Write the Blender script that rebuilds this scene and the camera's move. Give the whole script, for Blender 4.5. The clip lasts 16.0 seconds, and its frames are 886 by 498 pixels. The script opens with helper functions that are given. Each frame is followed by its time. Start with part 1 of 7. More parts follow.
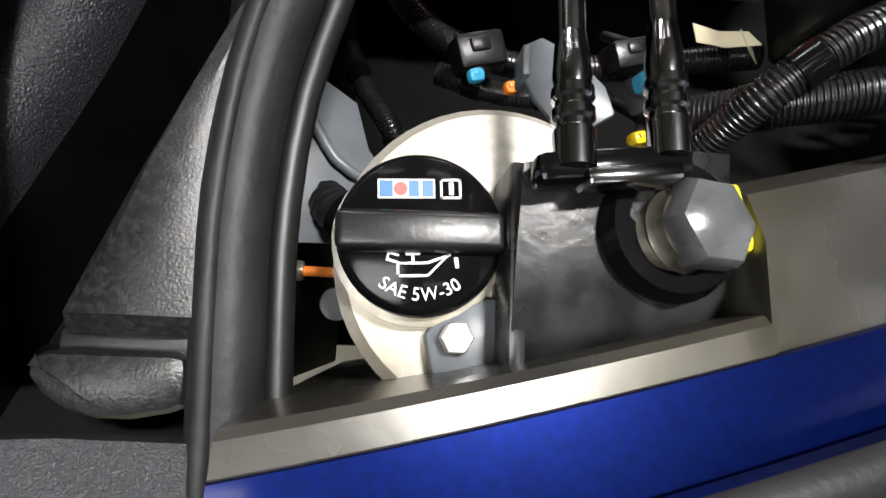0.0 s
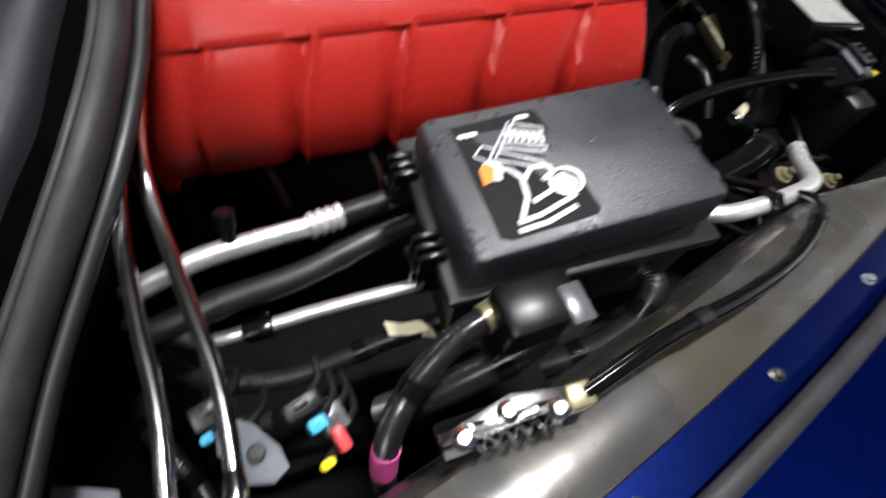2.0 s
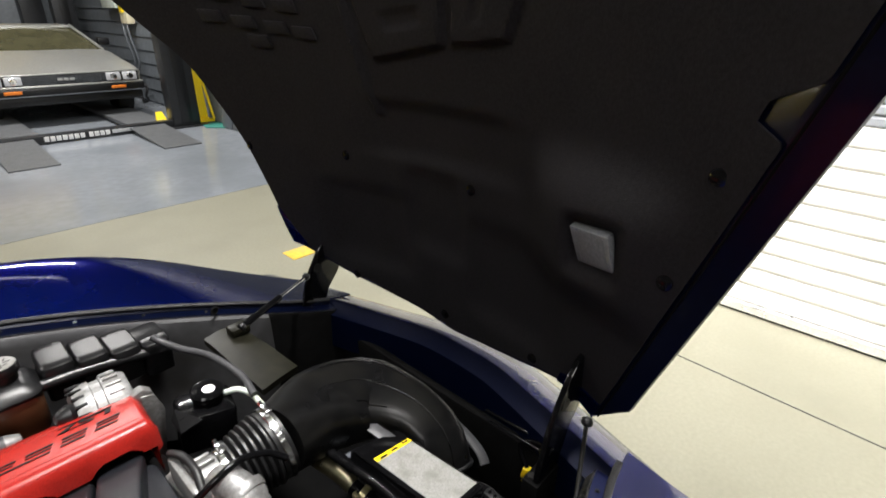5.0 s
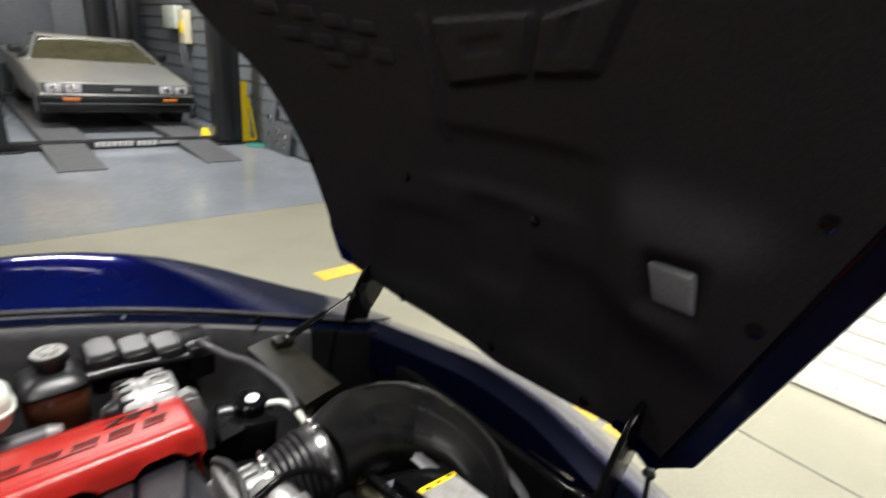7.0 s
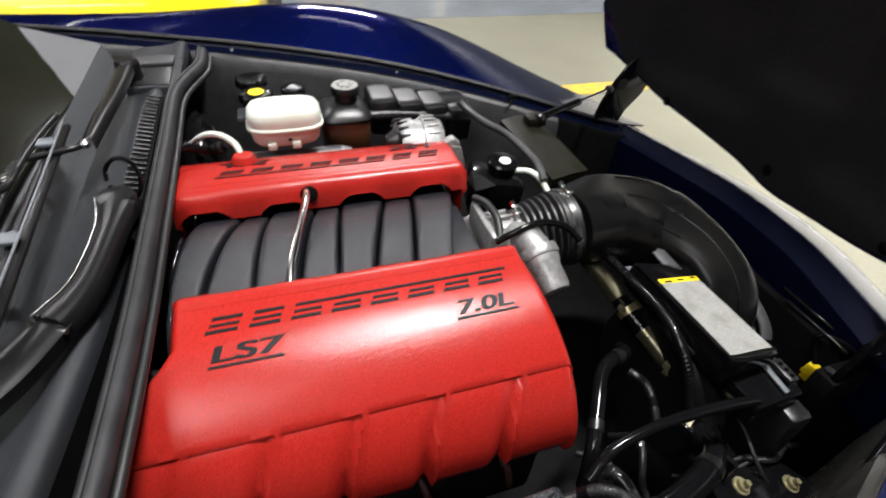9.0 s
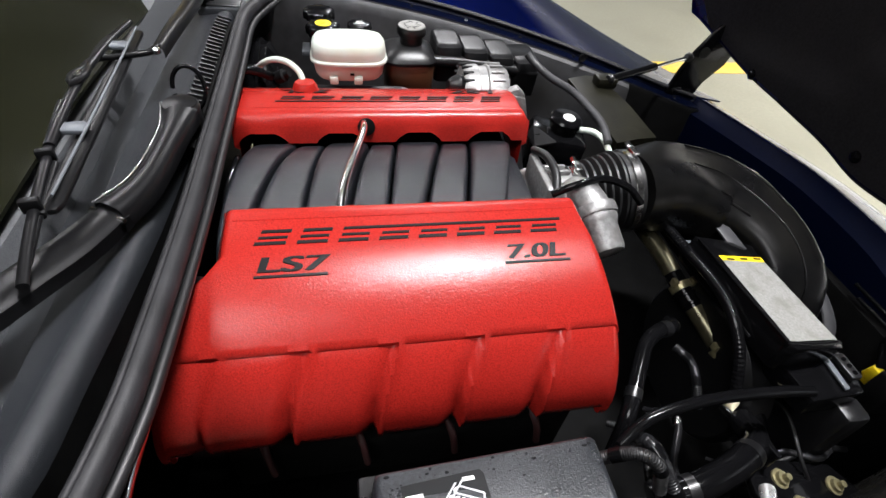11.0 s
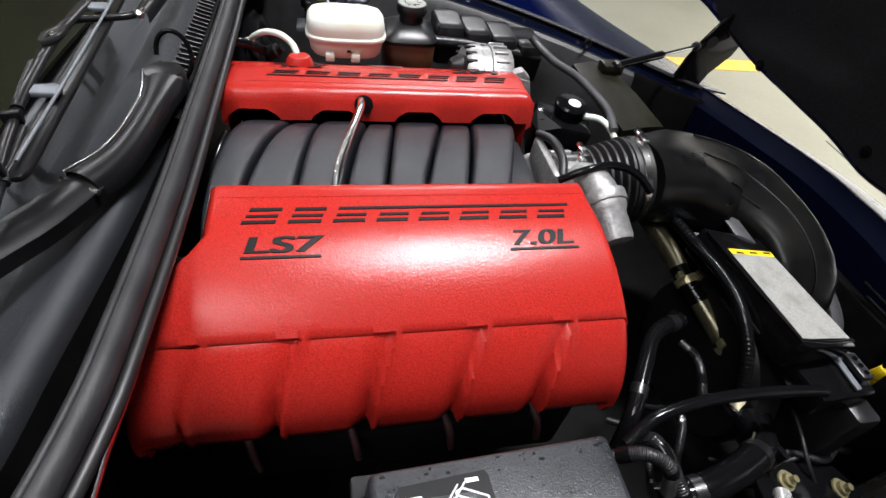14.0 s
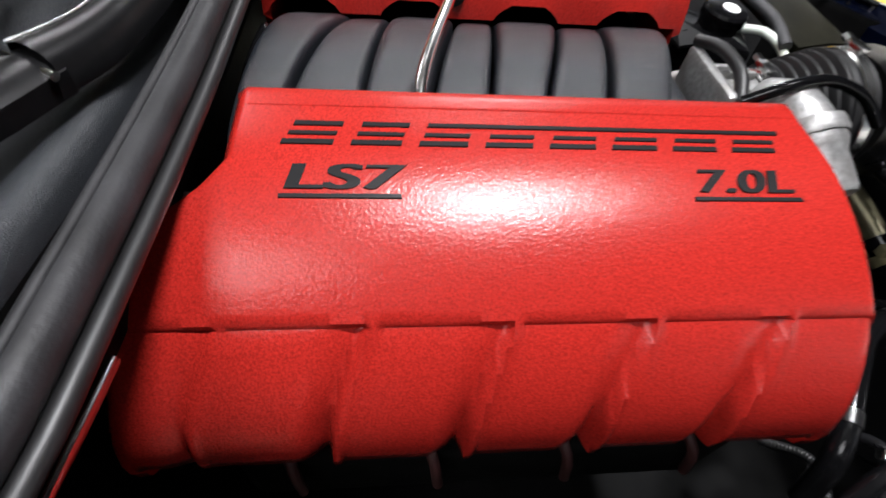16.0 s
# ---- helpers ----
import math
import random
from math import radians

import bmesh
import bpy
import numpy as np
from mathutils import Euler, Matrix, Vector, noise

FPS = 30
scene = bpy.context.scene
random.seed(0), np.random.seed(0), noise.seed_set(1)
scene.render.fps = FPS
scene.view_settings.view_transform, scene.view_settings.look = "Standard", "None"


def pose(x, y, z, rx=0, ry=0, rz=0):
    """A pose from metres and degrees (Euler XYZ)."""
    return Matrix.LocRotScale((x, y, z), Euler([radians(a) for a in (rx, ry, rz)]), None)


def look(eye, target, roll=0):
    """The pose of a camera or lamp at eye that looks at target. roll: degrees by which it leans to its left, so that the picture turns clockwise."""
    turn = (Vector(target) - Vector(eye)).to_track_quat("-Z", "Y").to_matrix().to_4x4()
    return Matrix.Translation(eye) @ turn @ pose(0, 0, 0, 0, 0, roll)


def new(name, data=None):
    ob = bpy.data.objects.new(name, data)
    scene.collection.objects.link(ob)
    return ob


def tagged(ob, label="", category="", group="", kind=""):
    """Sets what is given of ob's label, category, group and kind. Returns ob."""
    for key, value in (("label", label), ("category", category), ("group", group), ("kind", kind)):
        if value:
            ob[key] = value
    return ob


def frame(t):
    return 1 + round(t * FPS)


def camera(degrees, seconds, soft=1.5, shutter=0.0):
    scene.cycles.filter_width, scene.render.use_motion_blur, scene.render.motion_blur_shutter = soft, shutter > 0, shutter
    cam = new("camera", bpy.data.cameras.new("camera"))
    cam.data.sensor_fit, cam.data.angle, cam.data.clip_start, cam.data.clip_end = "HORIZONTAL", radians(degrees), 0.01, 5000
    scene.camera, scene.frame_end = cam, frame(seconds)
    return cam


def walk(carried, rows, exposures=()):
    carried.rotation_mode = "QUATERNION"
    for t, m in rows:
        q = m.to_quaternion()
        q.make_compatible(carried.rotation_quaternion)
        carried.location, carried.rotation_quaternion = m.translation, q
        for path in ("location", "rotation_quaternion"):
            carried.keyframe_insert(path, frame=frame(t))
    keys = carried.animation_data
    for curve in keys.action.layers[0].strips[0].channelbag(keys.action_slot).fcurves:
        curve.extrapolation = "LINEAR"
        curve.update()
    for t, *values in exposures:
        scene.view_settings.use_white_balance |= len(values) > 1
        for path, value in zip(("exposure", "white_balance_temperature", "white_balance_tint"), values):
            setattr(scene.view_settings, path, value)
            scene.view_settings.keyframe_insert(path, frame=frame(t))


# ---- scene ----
cam = camera(82.6, 16.0, shutter=0.5)
PATH = [
    (0, (-0.302, -0.733, 0.922), (-0.107, -0.365, -1.034), 30.8),
    (0.5, (-0.304, -0.723, 0.921), (-0.085, -0.356, -1.033), 35.5),
    (1, (-0.27, -0.7, 0.954), (0.005, -0.242, -0.973), 32.1),
    (1.5, (-0.204, -0.682, 0.999), (0.085, -0.014, -0.864), 17.0),
    (2, (-0.156, -0.672, 1.053), (0.291, 0.194, -0.694), 11.8),
    (2.5, (-0.071, -0.661, 1.121), (0.501, 0.313, -0.53), 3.3),
    (3, (-0.009, -0.651, 1.181), (0.722, 0.416, -0.344), 0.5),
    (3.5, (0.02, -0.667, 1.237), (0.898, 0.51, -0.122), -0.9),
    (4, (0.04, -0.68, 1.303), (1.111, 0.537, 0.137), -0.8),
    (4.5, (0.064, -0.676, 1.374), (1.3, 0.547, 0.388), 0.3),
    (4.7, (0.07, -0.67, 1.396), (1.357, 0.554, 0.477), 0.6),
    (6.8, (0.034, -0.597, 1.376), (1.44, 0.679, 0.744), 5.7),
    (7, (0.018, -0.595, 1.364), (1.342, 0.727, 0.658), 5.5),
    (7.2, (0.012, -0.589, 1.34), (1.225, 0.796, 0.558), 4.8),
    (7.5, (-0.004, -0.575, 1.323), (1.053, 0.859, 0.413), 3.5),
    (8, (-0.03, -0.572, 1.303), (0.84, 0.903, 0.27), 3.8),
    (8.5, (-0.054, -0.576, 1.268), (0.653, 0.885, 0.099), 4.3),
    (9, (-0.07, -0.58, 1.24), (0.464, 0.835, -0.068), 4.7),
    (9.5, (-0.076, -0.588, 1.224), (0.328, 0.79, -0.167), 4.5),
    (9.7, (-0.082, -0.594, 1.217), (0.303, 0.778, -0.186), 4.9),
    (12, (-0.083, -0.59, 1.188), (0.302, 0.792, -0.206), 8.4),
    (12.5, (-0.084, -0.588, 1.181), (0.307, 0.787, -0.217), 8.7),
    (13, (-0.088, -0.584, 1.176), (0.317, 0.783, -0.227), 9.6),
    (13.5, (-0.087, -0.582, 1.17), (0.316, 0.783, -0.236), 10.1),
    (14, (-0.088, -0.572, 1.161), (0.316, 0.786, -0.251), 9.9),
    (14.5, (-0.093, -0.551, 1.136), (0.295, 0.796, -0.291), 9.6),
    (15, (-0.097, -0.521, 1.101), (0.242, 0.802, -0.36), 9.6),
    (15.5, (-0.102, -0.481, 1.063), (0.166, 0.798, -0.45), 8.5),
    (16, (-0.116, -0.441, 1.011), (0.107, 0.814, -0.53), 7.6),
]
# the clip's camera opens up a little over the dark corner and cools its white balance towards the end
EXPOSURES = [(0, -0.18, 6500, 10), (1.5, -0.2, 6350, 11), (2, -0.2, 6250, 12), (3, -0.2, 6500, 10), (4.5, -0.32, 6500, 10), (8.5, -0.32, 6500, 10), (9.5, -0.3, 6250, 12), (16, -0.3, 6200, 12)]
walk(cam, [(t, look(eye, target, roll)) for t, eye, target, roll in PATH], EXPOSURES)

# ---- world, lamps and exposure ----
world = bpy.data.worlds.new("world")
world.use_nodes = True
world.node_tree.nodes["Background"].inputs[0].default_value = (0.55, 0.63, 0.78, 1)
world.node_tree.nodes["Background"].inputs[1].default_value = 0.03
scene.world = world


# ---- materials ----
def pm(name, col, rough=0.5, metal=0.0, var=0.25, scale=60.0, bump=0.0, bscale=300.0, coat=0.0, spec=0.5, dirt=None, dscale=8.0, rvar=0.12):
    """A procedural surface: base colour with fine and broad variation, roughness variation, fine relief."""
    m = bpy.data.materials.new(name)
    m.use_nodes = True
    nt = m.node_tree
    b = nt.nodes["Principled BSDF"]
    b.inputs["Metallic"].default_value = metal
    b.inputs["Specular IOR Level"].default_value = spec
    b.inputs["Coat Weight"].default_value = coat
    b.inputs["Coat Roughness"].default_value = 0.03 if coat > 0.7 and metal < 0.5 else 0.08
    tc = nt.nodes.new("ShaderNodeTexCoord")
    fine = nt.nodes.new("ShaderNodeTexNoise")
    fine.inputs["Scale"].default_value = scale
    fine.inputs["Detail"].default_value = 6
    broad = nt.nodes.new("ShaderNodeTexNoise")
    broad.inputs["Scale"].default_value = dscale
    broad.inputs["Detail"].default_value = 4
    for n in (fine, broad):
        nt.links.new(tc.outputs["Object"], n.inputs["Vector"])
    ramp = nt.nodes.new("ShaderNodeValToRGB")
    lo, hi = 1 - var, 1 + var
    ramp.color_ramp.elements[0].position, ramp.color_ramp.elements[1].position = 0.3, 0.7
    ramp.color_ramp.elements[0].color = (*[min(1, c * lo) for c in col], 1)
    ramp.color_ramp.elements[1].color = (*[min(1, c * hi) for c in col], 1)
    nt.links.new(fine.outputs["Fac"], ramp.inputs[0])
    out = ramp.outputs[0]
    mask = nt.nodes.new("ShaderNodeValToRGB")
    mask.color_ramp.elements[0].position, mask.color_ramp.elements[1].position = 0.45, 0.72
    nt.links.new(broad.outputs["Fac"], mask.inputs[0])
    if dirt:
        mix = nt.nodes.new("ShaderNodeMixRGB")
        mix.inputs[2].default_value = (*dirt, 1)
        nt.links.new(mask.outputs[0], mix.inputs[0])
        nt.links.new(out, mix.inputs[1])
        out = mix.outputs[0]
    nt.links.new(out, b.inputs["Base Color"])
    mr = nt.nodes.new("ShaderNodeMapRange")
    mr.inputs["To Min"].default_value = max(0.02, rough - rvar)
    mr.inputs["To Max"].default_value = min(1, rough + rvar)
    nt.links.new(broad.outputs["Fac"], mr.inputs["Value"])
    nt.links.new(mr.outputs[0], b.inputs["Roughness"])
    if bump:
        bt = nt.nodes.new("ShaderNodeTexNoise")
        bt.inputs["Scale"].default_value = bscale
        bt.inputs["Detail"].default_value = 3
        nt.links.new(tc.outputs["Object"], bt.inputs["Vector"])
        bp = nt.nodes.new("ShaderNodeBump")
        bp.inputs["Strength"].default_value = bump
        bp.inputs["Distance"].default_value = 0.001
        nt.links.new(bt.outputs["Fac"], bp.inputs["Height"])
        nt.links.new(bp.outputs[0], b.inputs["Normal"])
    return m


def glow(name, col, strength):
    m = bpy.data.materials.new(name)
    m.use_nodes = True
    b = m.node_tree.nodes["Principled BSDF"]
    b.inputs["Base Color"].default_value = (0.8, 0.8, 0.8, 1)
    b.inputs["Emission Color"].default_value = (*col, 1)
    b.inputs["Emission Strength"].default_value = strength
    return m


def glass(name, col, rough=0.02):
    m = bpy.data.materials.new(name)
    m.use_nodes = True
    b = m.node_tree.nodes["Principled BSDF"]
    b.inputs["Base Color"].default_value = (*col, 1)
    b.inputs["Roughness"].default_value = rough
    b.inputs["Transmission Weight"].default_value = 0.9
    b.inputs["IOR"].default_value = 1.45
    return m


RED = pm("red_wrinkle_paint", (0.32, 0.0150, 0.0105), 0.25, var=0.3, scale=600, bump=0.36, bscale=440, rvar=0.03, spec=0.33)
INK = pm("black_satin_ink", (0.008, 0.008, 0.0085), 0.45, var=0.1, spec=0.12)
BLACK = pm("black_plastic", (0.0055, 0.0055, 0.006), 0.34, var=0.3, scale=90, bump=0.15, bscale=500)
LIDPL = pm("dusty_lid_plastic", (0.0165, 0.0182, 0.021), 0.3, var=0.5, scale=420, bump=0.6, bscale=620, rvar=0.1, dirt=(0.023, 0.025, 0.029), dscale=30)
BLACKSTEEL = pm("black_chromed_steel", (0.36, 0.36, 0.37), 0.12, metal=1.0, var=0.2, scale=90, bump=0.05, spec=0.5)
DROPLET = pm("dark_water_spot", (0.004, 0.004, 0.005), 0.6, var=0.2, spec=0.1)
GLOSSBLACK = pm("gloss_black_plastic", (0.0032, 0.0032, 0.0036), 0.13, var=0.2, bump=0.1, bscale=120, rvar=0.07, spec=0.22)
RUBBER = pm("rubber", (0.0065, 0.0065, 0.007), 0.45, var=0.25, scale=70, bump=0.1, bscale=400)
SEALRUB = pm("seal_rubber", (0.0135, 0.0135, 0.015), 0.52, var=0.4, scale=35, bump=0.4, bscale=260, spec=0.32)
SATIN = pm("satin_black_enamel", (0.006, 0.006, 0.0065), 0.3, var=0.25, scale=120, bump=0.1, bscale=420, rvar=0.1, spec=0.22)
DUCTPL = pm("matt_duct_plastic", (0.004, 0.004, 0.0042), 0.3, var=0.35, scale=60, bump=0.12, bscale=420, spec=0.2, dirt=(0.0065, 0.0062, 0.0054), dscale=14)
COWL = pm("grained_cowl_plastic", (0.02, 0.0222, 0.026), 0.34, var=0.6, scale=1500, bump=1.0, bscale=1150, rvar=0.1, spec=0.5)
TRIMPL = pm("dusty_trim_plastic", (0.009, 0.01, 0.0115), 0.34, var=0.3, scale=300, bump=0.25, bscale=900, rvar=0.06, spec=0.4, dirt=(0.024, 0.025, 0.023), dscale=420)
BRACKET = pm("scuffed_black_bracket_paint", (0.012, 0.012, 0.0125), 0.3, var=0.5, scale=40, bump=0.35, bscale=130, rvar=0.15, spec=0.6, dirt=(0.03, 0.03, 0.031), dscale=55)
# cowl plastic made paler, reflected light put into its colour
COWLLIT = pm("lightened_cowl_plastic", (0.09, 0.094, 0.1), 0.45, var=0.6, scale=900, bump=1.0, bscale=900, rvar=0.1, spec=0.5)
INTAKE = pm("intake_plastic", (0.0115, 0.013, 0.0165), 0.31, var=0.5, scale=900, bump=1.0, bscale=1000)
LOOM = pm("loom_plastic", (0.01, 0.01, 0.011), 0.27, var=0.3, scale=70, bump=0.1, bscale=400)
LINER = pm("felt_liner", (0.0108, 0.0098, 0.0112), 0.8, var=0.35, scale=200, bump=0.5, bscale=420, spec=0.22)
BLUE = pm("blue_metallic_paint", (0.0006, 0.008, 0.112), 0.27, metal=0.9, var=0.12, scale=900, coat=1.0, rvar=0.03, spec=0.0)
BLUE.node_tree.nodes["Principled BSDF"].inputs["Coat IOR"].default_value = 1.5
BLUE.node_tree.nodes["Principled BSDF"].inputs["Specular Tint"].default_value = (0.02, 0.03, 0.1, 1.0)
# the car's blue with shade put in, for both flanges and the far channel
BLUESHADE = pm("shade_darkened_blue", (0.0006, 0.0025, 0.016), 0.35, metal=0.4, var=0.2, scale=200, coat=0.2, rvar=0.05, spec=0.3)
BLUEIN = pm("near_channel_blue", (0.0006, 0.006, 0.07), 0.3, metal=0.8, var=0.2, scale=300, coat=0.3, rvar=0.05, spec=0.2)
YELLOWPAINT = pm("yellow_car_paint", (0.84, 0.6, 0.004), 0.3, var=0.04, scale=20, coat=1.0, rvar=0.03)
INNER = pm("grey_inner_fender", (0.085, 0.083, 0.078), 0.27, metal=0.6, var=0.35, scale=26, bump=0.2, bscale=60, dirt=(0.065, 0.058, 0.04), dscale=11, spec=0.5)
DARKGREY = pm("dark_grey_panel", (0.04, 0.04, 0.043), 0.45, var=0.2, scale=50, bump=0.25, bscale=350)
ALU = pm("cast_aluminium", (0.29, 0.29, 0.287), 0.4, metal=0.55, var=0.3, scale=150, bump=0.45, bscale=320, dirt=(0.22, 0.21, 0.2), dscale=40)
# near-black for greasy parts, with the shade deep in the bay put into it
SHADEBLACK = pm("greasy_black_and_shade", (0.003, 0.003, 0.003), 0.7, var=0.4, scale=40, bump=0.4, bscale=90, spec=0.06)
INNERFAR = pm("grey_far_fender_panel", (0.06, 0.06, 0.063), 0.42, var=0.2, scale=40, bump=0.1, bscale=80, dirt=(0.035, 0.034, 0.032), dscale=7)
CHROME = pm("bright_steel", (0.78, 0.78, 0.77), 0.18, metal=1.0, var=0.12, scale=60, bump=0.05)
TANKMETAL = pm("tank_silver", (0.62, 0.60, 0.54), 0.42, metal=0.55, var=0.15, scale=200, bump=0.15, bscale=300, dirt=(0.4, 0.36, 0.26), dscale=16)
OLDSTEEL = pm("olive_tinged_steel", (0.11, 0.1, 0.06), 0.3, metal=0.7, var=0.3, scale=60, bump=0.1)
ZINC = pm("zinc_plated_steel", (0.28, 0.25, 0.14), 0.34, metal=0.6, var=0.25, scale=80, bump=0.1)
OLDZINC = pm("dull_zinc", (0.12, 0.11, 0.09), 0.34, metal=0.6, var=0.4, scale=90, bump=0.2, dirt=(0.06, 0.05, 0.035), dscale=60)
WHITEPL = pm("white_plastic", (0.6, 0.66, 0.6), 0.38, var=0.06, scale=30, dirt=(0.52, 0.54, 0.43), dscale=14)
KNOB = pm("dark_grey_plastic", (0.075, 0.078, 0.082), 0.27, var=0.3, scale=60, bump=0.2)
GREYPL = pm("grey_plastic", (0.105, 0.115, 0.128), 0.36, var=0.15, scale=50)
BROWNTANK = pm("amber_tank", (0.06, 0.024, 0.01), 0.35, var=0.2, scale=20)
LABEL = pm("paper_label", (0.235, 0.232, 0.218), 0.55, var=0.22, scale=300, dirt=(0.15, 0.147, 0.13), dscale=30)
YELLOW = pm("yellow_plastic", (0.85, 0.62, 0.01), 0.4, var=0.08)
ORANGE = pm("orange_plastic", (0.75, 0.2, 0.02), 0.4, var=0.1)
BRIGHTYEL = pm("lime_yellow_plastic", (0.85, 0.8, 0.02), 0.4, var=0.06)
PINK = pm("pink_tape", (0.62, 0.08, 0.3), 0.5, var=0.1)
CYAN = pm("light_blue_plastic", (0.05, 0.38, 0.62), 0.4, var=0.1)
SPARK = pm("dark_red_rubber", (0.025, 0.004, 0.004), 0.6, var=0.2)
REDPL = pm("red_plastic", (0.6, 0.05, 0.05), 0.45, var=0.1)
CREAM = pm("cream_tag", (0.72, 0.66, 0.46), 0.6, var=0.06)
OLIVE = pm("olive_dark_plastic", (0.0095, 0.009, 0.0055), 0.38, var=0.4, scale=40, bump=0.2, bscale=300, spec=0.18)
EPOXY = pm("grey_epoxy_floor", (0.25, 0.27, 0.295), 0.13, var=0.08, scale=14, bump=0.05, bscale=30, dirt=(0.2, 0.22, 0.24), dscale=1.2, rvar=0.06)
CONCRETE = pm("worn_concrete", (0.245, 0.236, 0.176), 0.5, var=0.07, scale=60, bump=0.15, bscale=90, dirt=(0.2, 0.193, 0.143), dscale=1.1)
LINEPAINT = pm("yellow_line_paint", (0.72, 0.47, 0.05), 0.55, var=0.15, scale=40, dirt=(0.55, 0.4, 0.12), dscale=9)
STAINLESS = pm("brushed_stainless", (0.62, 0.62, 0.59), 0.38, metal=0.8, var=0.08, scale=40)
WALLGREY = pm("grey_wall_panel", (0.13, 0.145, 0.16), 0.5, var=0.12, scale=20)
WALLWHITE = pm("white_shutter_paint", (0.82, 0.81, 0.78), 0.45, var=0.05, scale=8, dirt=(0.72, 0.7, 0.66), dscale=3)
SLATGREY = pm("grey_shutter_paint", (0.2, 0.21, 0.225), 0.4, var=0.06, scale=8, dirt=(0.17, 0.175, 0.185), dscale=3)
PIPE = pm("aluminium_pipe", (0.85, 0.85, 0.84), 0.3, metal=0.8, var=0.1, scale=80, bump=0.1)
POST = pm("lift_post_paint", (0.016, 0.017, 0.019), 0.4, var=0.2, scale=20)
RAMP = pm("tread_plate", (0.12, 0.125, 0.13), 0.5, metal=0.3, var=0.25, scale=60, bump=0.4, bscale=120)
LENSGREY = pm("scuffed_clear_lens", (0.16, 0.165, 0.17), 0.22, var=0.15, scale=200, coat=0.4)
TYRE = pm("tyre_rubber", (0.018, 0.018, 0.018), 0.7, var=0.3, scale=60)
CEIL = pm("ceiling_board", (0.1, 0.1, 0.1), 0.8, var=0.06, scale=6)
LAMPGLASS = pm("clear_lens", (0.55, 0.56, 0.58), 0.18, var=0.1, scale=200, coat=0.6)
SMOKE = pm("dark_glass", (0.012, 0.013, 0.011), 0.06, var=0.1, scale=10, coat=1.0, rvar=0.02)
OLIVEGLASS = pm("tinted_windscreen", (0.008, 0.0085, 0.0045), 0.15, var=0.2, scale=4, coat=0.1, rvar=0.04, spec=0.2)
COUPEGLASS = pm("olive_coupe_glass", (0.07, 0.066, 0.036), 0.2, var=0.2, scale=4, coat=0.3, rvar=0.05)
TUBE = glow("lit_tube", (1.0, 0.98, 0.94), 11.0)
WHITE = pm("white_print", (0.8, 0.8, 0.8), 0.45, var=0.04)
BLUEPRINT = pm("blue_print", (0.02, 0.12, 0.5), 0.45, var=0.04)
REDPRINT = pm("red_print", (0.7, 0.06, 0.05), 0.45, var=0.04)
GREYPRINT = pm("grey_print", (0.5, 0.51, 0.52), 0.45, var=0.3, scale=260)
GREEN = pm("green_mat", (0.03, 0.2, 0.16), 0.7, var=0.2)
WALLYEL = pm("yellow_wall_paint", (0.75, 0.52, 0.03), 0.5, var=0.05)
WALLRED = pm("red_wall_paint", (0.5, 0.05, 0.03), 0.5, var=0.05)


# ---- mesh helpers ----
def link(name, bm, mat, parent=None, label="", smooth=35):
    """Links a bmesh made in world places as one mesh object with its origin in its middle."""
    bmesh.ops.recalc_face_normals(bm, faces=bm.faces)
    vs = [v.co for v in bm.verts]
    c = Vector([(min(v[i] for v in vs) + max(v[i] for v in vs)) / 2 for i in range(3)])
    bmesh.ops.translate(bm, verts=bm.verts, vec=-c)
    for f in bm.faces:
        f.smooth = True
    for e in bm.edges:
        if len(e.link_faces) == 2 and e.calc_face_angle(0) > radians(smooth):
            e.smooth = False
    me = bpy.data.meshes.new(name)
    bm.to_mesh(me)
    bm.free()
    me.materials.append(mat)
    ob = new(name, me)
    ob.location = c
    if parent is not None:
        ob.parent = parent
        ob.matrix_parent_inverse = world_of(parent).inverted()
    if label:
        ob["label"] = label
    return ob


def world_of(ob):
    m = Matrix.Translation(ob.location)
    if ob.parent is not None:
        m = world_of(ob.parent) @ ob.matrix_parent_inverse @ m
    return m


def part(name, bm, mat, parent, label="", smooth=35):
    return link(name, bm, mat, parent, label, smooth)


def thing(name, at, label, category, group="", kind=""):
    ob = new(name)
    ob.location = at
    ob.empty_display_size = 0.05
    return tagged(ob, label, category, group, kind)


def box(lo, hi, bevel=0.0, rot=None, bm=None, seg=2):
    bm2 = bmesh.new()
    bmesh.ops.create_cube(bm2, size=1)
    size = [hi[i] - lo[i] for i in range(3)]
    mid = Vector([(hi[i] + lo[i]) / 2 for i in range(3)])
    bmesh.ops.scale(bm2, vec=size, verts=bm2.verts)
    if bevel:
        bmesh.ops.bevel(bm2, geom=list(bm2.edges), offset=min(bevel, 0.45 * min(size)), segments=seg, profile=0.5, affect="EDGES")
    m = Matrix.Translation(mid)
    if rot is not None:
        m = m @ Euler([radians(a) for a in rot]).to_matrix().to_4x4()
    bmesh.ops.transform(bm2, matrix=m, verts=bm2.verts)
    return join(bm, bm2)


def join(bm, bm2):
    """Adds bm2 to bm, if there is one."""
    if bm is None:
        return bm2
    me = bpy.data.meshes.new("join")
    bm2.to_mesh(me)
    bm2.free()
    bm.from_mesh(me)
    bpy.data.meshes.remove(me)
    return bm


